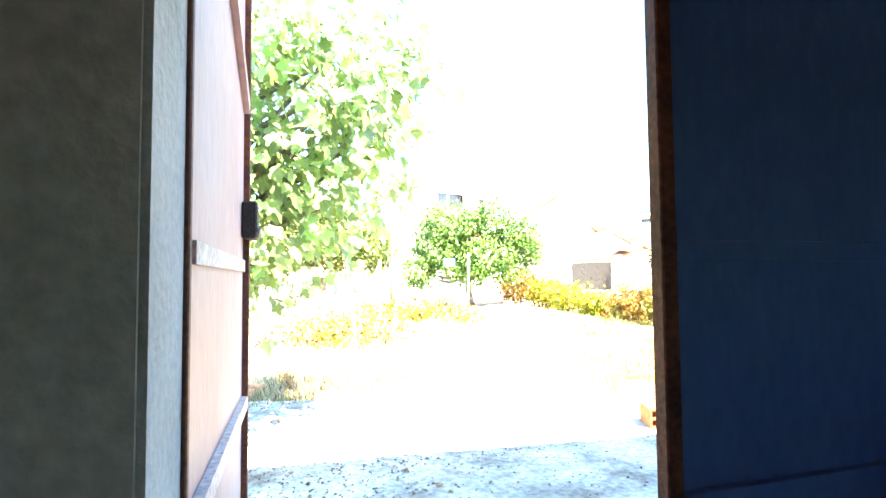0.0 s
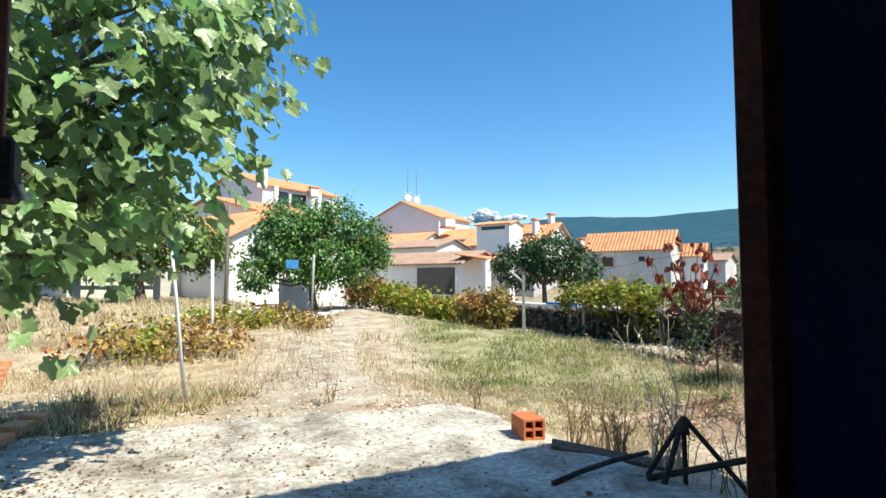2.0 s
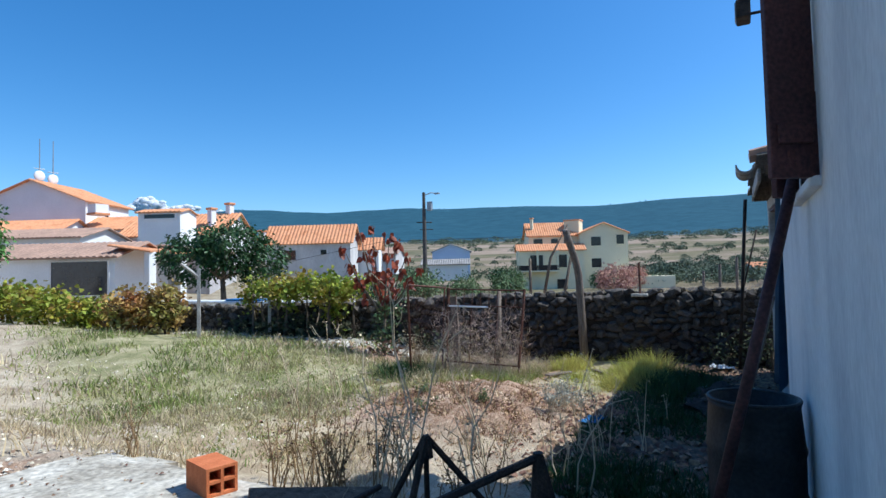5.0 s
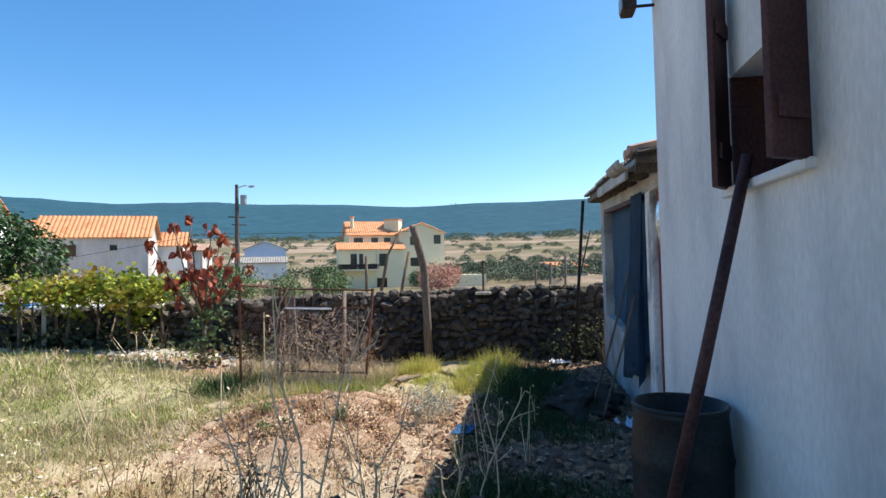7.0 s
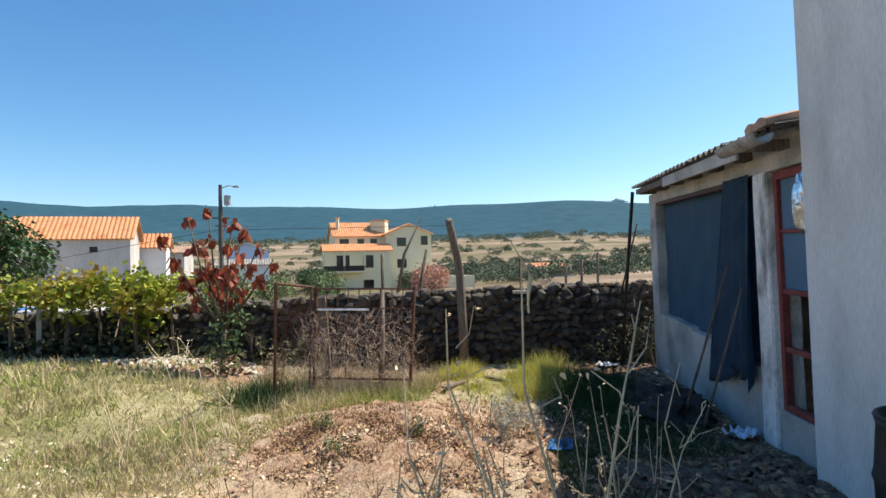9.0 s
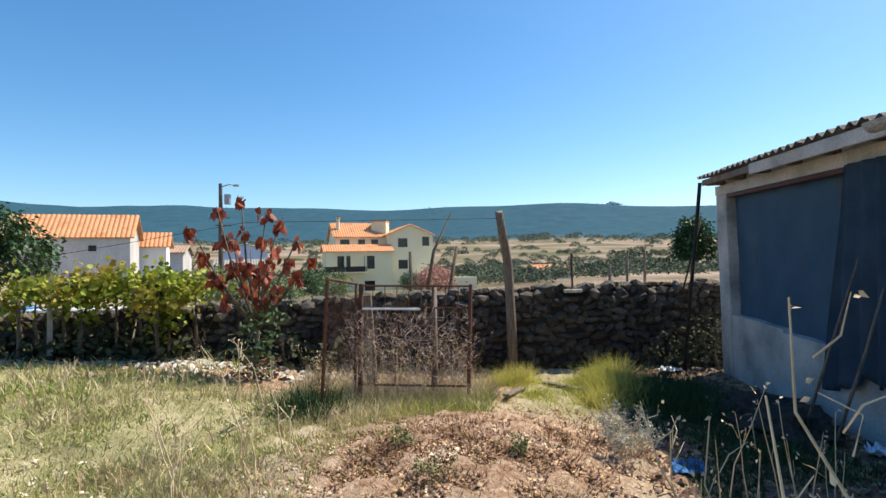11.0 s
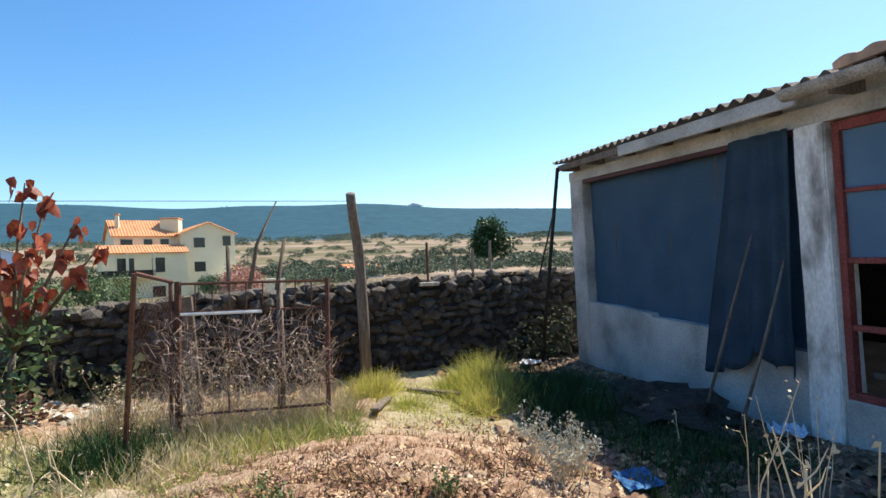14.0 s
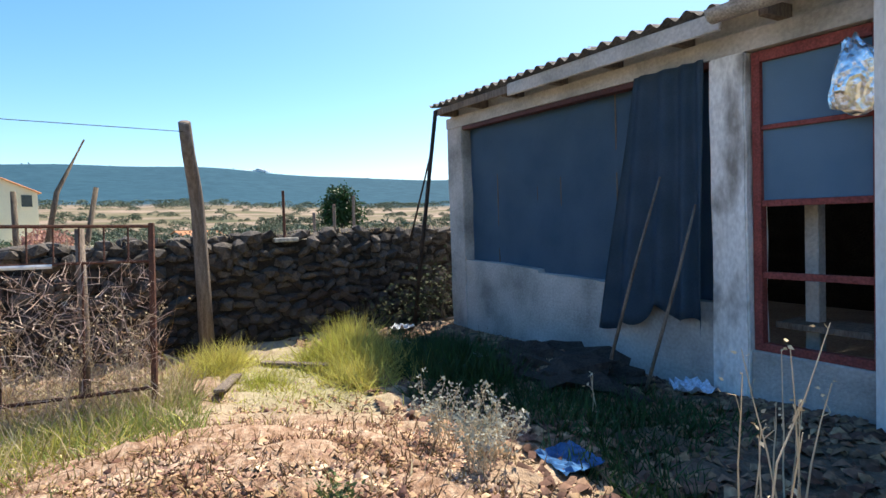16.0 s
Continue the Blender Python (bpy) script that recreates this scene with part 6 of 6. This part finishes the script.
# scattered scrub and groves on the far fields
blobs = []
for k in range(420):
    way = radians(rng.uniform(48, 128))
    d = 70 * (11.0 ** rng.random())
    x, y = 2 + d * math.sin(way), 3 + d * math.cos(way)
    if d < 95 and 58 < math.degrees(way) < 84:
        continue
    s = rng.uniform(0.7, 1.7) * (1 + d / 240)
    blobs.append(((x, y, gz(x, y) + 0.6 * s), (s * rng.uniform(0.8, 1.6), s * rng.uniform(0.8, 1.6), s * 0.75)))
for k in range(240):
    way = radians(rng.uniform(80, 114))
    d = 66 * 4.2 ** rng.random()
    x, y = 2 + d * math.sin(way), 3 + d * math.cos(way)
    if rng.random() < 0.55 * sm(95, 108, math.degrees(way)):
        continue
    s = rng.uniform(0.7, 1.5) * (1 + d / 300)
    blobs.append(((x, y, gz(x, y) + 0.6 * s), (s * rng.uniform(0.9, 1.8), s * rng.uniform(0.9, 1.8), s * 0.7)))
for k in range(6):
    x, y = 295 + rng.normal(0, 2), -61 + 5.0 * (k - 2.5)
    blobs.append(((x, y, gz(x, y) + 2.8), (3.0, 3.4, 3.2 + rng.uniform(-0.8, 0.8))))
for k in range(150):
    way = radians(rng.uniform(44, 125))
    d = rng.uniform(750, 1250)
    x, y = 2 + d * math.sin(way), 3 + d * math.cos(way)
    blobs.append(((x, y, gz(x, y) + 4), (rng.uniform(8, 28), rng.uniform(8, 28), 6)))
pts, sizes = [], []
for c, r in blobs:
    k = 200
    d = rng.normal(size=(k, 3))
    d /= np.linalg.norm(d, axis=1, keepdims=True)
    d[:, 2] = np.abs(d[:, 2]) * 1.1 - 0.25
    pts.append(np.array(c) + d * np.array(r) * rng.uniform(0.6, 1.05, (k, 1)))
    sizes.append(np.full(k, 0.34 * r[2]))
pts, sizes = np.concatenate(pts), np.concatenate(sizes)
tagged(part("far_scrub", scatter_mesh("far_scrub", pts, *LEAF, sizes[:, None], 1.0), "scrub"), "scattered olive scrub over dry fields", "scrub", kind="stuff")
ways = np.radians(rng.uniform(36, 130, 900))
rr_ = rng.uniform(2850, 3050, 900)
rx2, ry2 = 2 + rr_ * np.sin(ways), 3 + rr_ * np.cos(ways)
pts = np.repeat(np.stack([rx2, ry2, ground_z(rx2, ry2) + 1], -1), 8, 0) + rng.normal(0, 1, (7200, 3)) * np.array((14, 14, 2))
# Ridge pines carry the same blue haze in their colour.
tagged(part("far_woods", scatter_mesh("far_woods", pts, *LEAF, rng.uniform(5, 11, len(pts))[:, None], 1.0), mat("haze_blue_pine", [(0.02, 0.065, 0.075), (0.03, 0.08, 0.09)], 0.9, 0.01, 0.1, 0.0)), "pine wood along the ridge", "woods", kind="stuff")

# ---- the village ----
A_WAY = Vector((0.9, 0.43, 0)).normalized()
B_WAY = Vector((-A_WAY.y, A_WAY.x, 0))


def house(name, corner, la, lb, z0, eave, rise, ridge, wallmat, label, roofmat="tile", over=0.3, windows=(), chimneys=()):
    """A gabled house: corner is where its shaded face (along b) and its sunny face (along a) meet.
    windows: (face, along, sill, width, height); chimneys: (a, b, width, height over the eave)."""
    c = Vector((corner[0], corner[1], 0))
    top = thing(name, (corner[0], corner[1], z0), label, "house", "village houses")
    P = lambda a, b, z: c + A_WAY * a + B_WAY * b + Vector((0, 0, z))
    bm = bmesh.new()
    lo = [bm.verts.new(P(a, b, z0)) for a, b in ((0, 0), (la, 0), (la, lb), (0, lb))]
    hi = [bm.verts.new(P(a, b, eave)) for a, b in ((0, 0), (la, 0), (la, lb), (0, lb))]
    for k in range(4):
        bm.faces.new((lo[k], lo[(k + 1) % 4], hi[(k + 1) % 4], hi[k]))
    bm.faces.new(lo[::-1])
    bm.faces.new(hi)
    if rise > 0:
        if ridge == "a":
            ends = [(0, lb / 2, (0, 3)), (la, lb / 2, (1, 2))]
        else:
            ends = [(la / 2, 0, (0, 1)), (la / 2, lb, (3, 2))]
        for a, b, (i, j) in ends:
            t_ = bm.verts.new(P(a, b, eave + rise))
            bm.faces.new((hi[i], hi[j], t_))
    bmesh.ops.recalc_face_normals(bm, faces=bm.faces)
    part("wall", bm, wallmat, top)
    if rise > 0:
        half = (lb if ridge == "a" else la) / 2
        run = math.hypot(half, rise)
        k = (run + over) / run
        for side in (-1, 1):
            if ridge == "a":
                p0 = P(-over, lb / 2, eave + rise + 0.06)
                down, along, length = (B_WAY * side * half - Vector((0, 0, rise))), A_WAY, la + 2 * over
            else:
                p0 = P(la / 2, -over, eave + rise + 0.06)
                down, along, length = (A_WAY * side * half - Vector((0, 0, rise))), B_WAY, lb + 2 * over
            part("roof", tiled_slope(p0, along, down, length, run * k, pitch=0.3, amp=0.07), roofmat, top)
    for face_, s, z, w, h in windows:
        if face_ == "b":
            m = Matrix.Translation(P(0, s, z)) @ Matrix(((-A_WAY.x, B_WAY.x, 0, 0), (-A_WAY.y, B_WAY.y, 0, 0), (0, 0, 1, 0), (0, 0, 0, 1)))
        else:
            m = Matrix.Translation(P(s, 0, z)) @ Matrix(((-B_WAY.x, A_WAY.x, 0, 0), (-B_WAY.y, A_WAY.y, 0, 0), (0, 0, 1, 0), (0, 0, 0, 1)))
        w0 = part("window", boxmesh((0.005, 0, 0), (0.03, w, h), 0.0, m), "glass", top)
        bm = bmesh.new()
        for lo_, hi_ in (((0, -0.08, -0.08), (0.07, w + 0.08, 0)), ((0, -0.08, h), (0.06, w + 0.08, h + 0.06)), ((0, -0.08, 0), (0.06, 0, h)), ((0, w, 0), (0.06, w + 0.08, h))):
            box(bm, lo_, hi_, m)
        part("frame", bm, wallmat, w0)
    for a, b, w, h in chimneys:
        q = P(a, b, 0)
        ch = part("chimney", boxmesh((q.x - w / 2, q.y - w / 2, eave - 0.4), (q.x + w / 2, q.y + w / 2, eave + h), 0.02), wallmat, top)
        part("cap", boxmesh((q.x - w / 2 - 0.08, q.y - w / 2 - 0.08, eave + h + 0.003), (q.x + w / 2 + 0.08, q.y + w / 2 + 0.08, eave + h + 0.16), 0.02), roofmat, ch)
    return top


# the two-storey house with aerials
house("village_house", (25.38, 46.34), 5.5, 8.75, 1.5, 7.75, 1.75, "a", "housewhite", "tall white gabled house with aerials on its orange roof", windows=[("a", 2.2, 6.7, 0.5, 0.5), ("a", 0.7, 4.3, 0.8, 0.9)], chimneys=[(-0.4, -1.3, 1.0, -1.2)])
for a_, b_, h_ in ((0.6, 4.2, 12.9), (2.3, 4.4, 13.1)):
    q = Vector((25.38, 46.34, 0)) + A_WAY * a_ + B_WAY * b_
    ae = thing("aerial", (q.x, q.y, 9.3), "thin white mast aerial with dish on the roof", "aerial", "roof aerials")
    part("mast", tubemesh([(q.x, q.y, 9.0), (q.x, q.y, h_)], [0.05, 0.03], 6), "metalgrey", ae)
    bm = bmesh.new()
    bmesh.ops.create_uvsphere(bm, u_segments=12, v_segments=8, radius=0.42)
    bmesh.ops.scale(bm, vec=(1, 0.3, 1), verts=bm.verts)
    bmesh.ops.translate(bm, verts=bm.verts, vec=(q.x - 0.1, q.y - 0.2, 9.9))
    part("dish", bm, "housewhite", ae, smooth=True)
    part("crossbar", tubemesh([(q.x - 0.4, q.y, 10.5), (q.x + 0.4, q.y, 10.5)], 0.03, 5), "metalgrey", ae)
house("village_house", (22.2, 44.5), 4.5, 8.5, 1.5, 5.0, 1.1, "b", "housewhite", "low white house with an orange tiled roof", windows=[("a", 1.2, 3.9, 0.7, 0.8)])
house("village_house", (20.5, 38.2), 5.0, 7.0, 1.2, 4.3, 0.7, "b", "housewhite", "low white outhouse with a faded brown roof", "tile_old")
house("village_house", (27.4, 40.0), 4.6, 6.5, 1.5, 5.4, 1.1, "b", "housewhite", "white house with an orange tiled roof")
# the house with the broad chimney
house("village_house", (25.0, 34.7), 2.2, 2.9, 1.2, 6.0, 0.28, "b", "housewhite", "broad white chimney block with a tiled cap", windows=[("b", 0.35, 5.62, 2.1, 0.28)], over=0.15)
house("village_house", (28.2, 34.6), 6.2, 7.5, 1.2, 4.7, 1.75, "b", "housewhite", "white gabled house with two chimneys and orange roof", chimneys=[(1.2, 1.2, 0.45, 1.9), (3.2, 0.7, 0.45, 2.5)])
# the porch house near the wall
# The wide dark pane stands in for the shaded porch opening.
house("porch_house", (15.4, 26.2), 4.4, 6.2, 0.5, 2.6, 0.7, "b", "housewhite", "low old house with a faded tiled lean-to roof", "tile_old", windows=[("b", 0.3, 0.9, 2.6, 1.5)])
pc = thing("porch", (17.6, 25.4, 0.6), "tiled porch on square white pillars", "porch")
part("roof", tiled_slope((15.3, 26.6, 3.12), A_WAY, -B_WAY - Vector((0, 0, 0.16)), 6.6, 2.0, pitch=0.3, amp=0.06), "tile", pc)
for s in (0.5, 3.2, 6.0):
    q = Vector((15.9, 24.9, 0)) + A_WAY * s
    part("pillar", boxmesh((q.x - 0.18, q.y - 0.18, -0.6), (q.x + 0.18, q.y + 0.18, 2.78), 0.02), "housewhite", pc)
house("village_house", (20.4, 26.2), 3.4, 5.0, 0.5, 2.9, 0.35, "a", "houseold", "low grey walled outhouse beside the porch", "tile_old")
# the long house with a stained wall
house("village_house", (37.83, 30.41), 3.2, 7.2, 1.0, 4.35, 1.5, "b", "houseold", "long house with stained white wall and orange roof", windows=[("b", 4.6, 2.9, 1.0, 0.8), ("b", 2.0, 3.3, 0.5, 0.4)], chimneys=[(0.4, 7.6, 0.45, 1.0)])
house("village_house", (42.2, 30.6), 1.9, 4.0, 1.0, 3.9, 0.95, "b", "housewhite", "small white annexe with an orange roof")
house("village_house", (58.0, 39.0), 9.0, 9.0, 1.5, 4.0, 0.9, "b", "houseold", "low white buildings down the street", "tile_old")
house("village_house", (66.0, 33.0), 5.0, 6.0, 0.5, 2.6, 0.7, "b", "housewhite", "low white buildings down the street", "sheet")
house("blue_shed", (83.5, 41.0), 8.0, 6.2, 1.0, 5.0, 1.2, "a", "bluegrey", "pale blue metal clad shed in the valley", "sheet")
# white houses beyond the orange tree
house("village_house", (3.9, 27.8), 6.2, 8.5, 0.5, 3.75, 1.5, "b", "housewhite", "white garden house with a tiled orange roof", windows=[])
house("village_house", (6.2, 32.4), 6.0, 9.5, 0.8, 5.5, 1.2, "a", "housewhite", "white house with a wide orange roof behind the garden")
tall = house("village_house", (8.37, 42.5), 7.4, 7.0, 1.0, 8.75, 1.3, "a", "housewhite", "tall white house with glazed veranda and orange roof", windows=[("a", 0.9, 7.2, 1.5, 1.25), ("a", 2.6, 7.2, 1.5, 1.25), ("a", 5.0, 7.2, 1.6, 1.1)], chimneys=[(-0.5, -0.5, 0.7, 1.1), (4.4, -0.6, 0.6, 0.25)])
for s_ in (0.5, 4.7, 7.0):
    q = Vector((8.37, 42.5, 0)) + A_WAY * s_ - B_WAY * 0.9
    part("pillar", boxmesh((q.x - 0.15, q.y - 0.15, 1.0), (q.x + 0.15, q.y + 0.15, 8.6), 0.02), "housewhite", tall)
house("garden_wall", (5.6, 24.6), 6.0, 0.3, 0.3, 1.75, 0, "a", "housewhite", "white rendered garden wall behind the orange tree")
house("garden_wall", (8.6, 30.0), 5.0, 0.3, 0.3, 1.9, 0, "a", "housewhite", "white rendered garden wall behind the orange tree")
pg = thing("pergola", (-1.0, 26.6, 0.8), "white pergola posts and rail beside the garden house", "pergola")
for x in (-4.6, -1.9, 0.9):
    part("post", boxmesh((x - 0.13, 26.6, 0.4), (x + 0.13, 26.86, 2.75), 0.02), "housewhite", pg)
part("rail", boxmesh((-4.47, 26.66, 1.28), (0.77, 26.78, 1.45), 0.01), "housewhite", pg)
part("beam", boxmesh((-4.8, 26.62, 2.753), (1.2, 26.84, 2.95), 0.01), "housewhite", pg)
house("village_house", (-2.4, 29.2), 6.0, 5.0, 0.5, 3.2, 0.5, "a", "plaster_in", "dark back of the pergola shelter", "tile")

# the cream house in the valley
# The pane nearest the corner stands in for a shaded balcony recess.
house("cream_house", (74.9, 14.4), 8.5, 6.1, -1.5, 6.2, 1.3, "a", "cream", "three-storey cream house with orange tiled roof", windows=[("b", 3.45, 4.6, 1.25, 1.15), ("b", 3.45, 1.8, 1.25, 1.15), ("b", 0.5, 4.75, 0.95, 1.2)], chimneys=[(3.2, 6.3, 2.0, 1.9)])
house("cream_house_wing", (73.6, 20.55), 6.0, 6.4, -1.5, 6.1, 1.9, "b", "cream", "veranda wing of the cream house with orange roof", windows=[("b", 0.9, 4.4, 0.9, 1.3), ("b", 2.6, 4.4, 0.9, 1.3), ("b", 4.6, 4.4, 1.2, 1.3)], chimneys=[(1.5, 5.8, 0.35, 2.4)])
low_wing = house("cream_house_wing", (71.0, 19.1), 3.2, 8.2, -1.5, 4.1, 0.8, "b", "cream", "lower wing of the cream house with balcony", windows=[("b", 2.2, 1.9, 1.3, 1.6), ("b", 5.2, 1.9, 1.6, 1.6), ("b", 2.2, -0.8, 1.3, 1.2)])
q = Vector((71.0, 19.1, 0)) - A_WAY * 1.2
part("balcony_slab", boxmesh((0, 3.4, 1.35), (1.2, 8.6, 1.55), 0.02, Matrix.Translation(q) @ Matrix.Rotation(math.atan2(A_WAY.y, A_WAY.x), 4, "Z")), "cream", low_wing)
part("railing", boxmesh((0.02, 3.4, 1.553), (0.1, 8.6, 2.2), 0.0, Matrix.Translation(q) @ Matrix.Rotation(math.atan2(A_WAY.y, A_WAY.x), 4, "Z")), "iron", low_wing, "dark balcony railing")
for b_ in (3.5, 6.0, 8.5):
    part("pillar", boxmesh((0.02, b_ - 0.12, 1.553), (0.26, b_ + 0.12, 4.0), 0.0, Matrix.Translation(q) @ Matrix.Rotation(math.atan2(A_WAY.y, A_WAY.x), 4, "Z")), "cream", low_wing)
house("garden_wall", (71.0, 8.5), 6.0, 6.0, -1.8, 0.6, 0, "a", "cream", "cream garden wall beside the house")
house("farm_hut", (96.0, -6.0), 4.0, 6.5, -2.0, 1.3, 0.7, "b", "houseold", "low white hut with an orange roof in the fields")

# the lamp post in the street
up_ = thing("utility_pole", (54.1, 32.6, gz(54.1, 32.6)), "dark concrete utility pole with lamp and box", "pole")
part("shaft", tubemesh([(54.1, 32.6, gz(54.1, 32.6) - 0.3), (54.1, 32.6, 10.55)], [0.3, 0.17], 8), "polegrey", up_)
part("arm", tubemesh([(54.1, 32.6, 10.2), (54.5, 31.9, 10.5), (54.75, 31.5, 10.45)], 0.06, 6), "metalgrey", up_)
part("lamp", boxmesh((54.65, 31.0, 10.32), (54.95, 31.6, 10.5), 0.03), "metalgrey", up_)
part("box", boxmesh((54.2, 31.75, 8.5), (54.6, 32.3, 9.5), 0.03), "metalgrey", up_)
part("crossarm", tubemesh([(53.6, 33.3, 7.2), (54.6, 31.9, 7.2)], 0.06, 5), "iron", up_)
part("crossarm", tubemesh([(53.8, 33.0, 6.4), (54.6, 31.8, 6.4)], 0.05, 5), "iron", up_)
tagged(part("wooden_pole", tubemesh([(60.0, 42.0, 0), (60.0, 42.0, 6.2)], [0.15, 0.11], 6), "iron"), "thin dark wooden pole in the street", "pole")

# clouds above the ridge
for way, d, z, s in ((34.8, 4200, 470, 1.0), (40.5, 4300, 430, 0.6), (100.0, 4400, 470, 0.4)):
    a = radians(way)
    cx, cy = d * math.sin(a), d * math.cos(a)
    bm = bmesh.new()
    for k in range(150):
        u = rng.normal(0, 0.75)
        tall_here = math.exp(-0.5 * u * u) * (0.6 + 0.4 * math.sin(3.1 * u + way))
        r = s * rng.uniform(12, 34) * (0.45 + 0.55 * tall_here)
        m = Matrix.Translation((cx + u * 150 * s * math.cos(a), cy - u * 150 * s * math.sin(a) + rng.normal(0, 30) * s, z + rng.random() ** 1.5 * 85 * s * tall_here)) @ Matrix.Diagonal((r * 1.2, r * 1.2, r * 0.8, 1))
        bmesh.ops.create_icosphere(bm, subdivisions=2, radius=1.0, matrix=m)
    for v in bm.verts:
        v.co += Vector((1, 1, 1)) * 9 * s * noise.noise(v.co * 0.03)
    tagged(part("cloud", bm, "cloud", smooth=True), "small white cumulus cloud low over the ridge", "cloud", "clouds", "structure")

# ---- stones of the boundary wall ----
stone_meshes = []
for k in range(8):
    b_ = stone_shape(k * 3.7)
    sm_ = bpy.data.meshes.new("stone")
    b_.to_mesh(sm_)
    b_.free()
    sm_.materials.append(M["stone"])
    stone_meshes.append(sm_)
far_v, far_f, count = [], [], 0
row_h = 0.125
for r in range(13):
    s = rng.uniform(0, 0.01)
    while s < 1:
        x, y, zt = wall_at(min(s, 1))
        w = rng.uniform(0.1, 0.34)
        g = gz(x - 0.3, y) - 0.12
        z = g + (r + 0.5 + rng.normal(0, 0.18)) * row_h
        ds = w / 23.5
        if z < zt + 0.03:
            h = row_h * rng.uniform(0.7, 1.7)
            m = pose(x + 0.09 + rng.normal(0, 0.03), y + w / 2, z, rng.normal(0, 22), rng.normal(0, 14), 7 + rng.normal(0, 16)) @ Matrix.Diagonal((rng.uniform(0.18, 0.34), w * 1.0, h, 1))
            src = stone_meshes[int(rng.integers(8))]
            if 1.0 < y < 9.0 and count < 300:
                ob = new("stone", src)
                ob.parent = stone_wall
                ob.matrix_basis = m
                count += 1
            else:
                base_i = len(far_v)
                far_v += [tuple(m @ v.co) for v in src.vertices]
                far_f += [tuple(base_i + i for i in p_.vertices) for p_ in src.polygons]
        s += ds
cap_s = 0.0
while cap_s < 0.98:
    x, y, zt = wall_at(cap_s)
    w = rng.uniform(0.2, 0.5)
    m = pose(x + 0.25 + rng.normal(0, 0.04), y + w / 2, zt + rng.uniform(-0.03, 0.03), rng.normal(0, 6), rng.normal(0, 6), 7 + rng.normal(0, 10)) @ Matrix.Diagonal((rng.uniform(0.3, 0.48), w * 0.95, rng.uniform(0.1, 0.18), 1))
    src = stone_meshes[int(rng.integers(8))]
    base_i = len(far_v)
    far_v += [tuple(m @ v.co) for v in src.vertices]
    far_f += [tuple(base_i + i for i in p_.vertices) for p_ in src.polygons]
    cap_s += w / 23.5
me = bpy.data.meshes.new("stones")
me.from_pydata(far_v, [], far_f)
tagged(part("stones", me, "stone", stone_wall), kind="stuff")
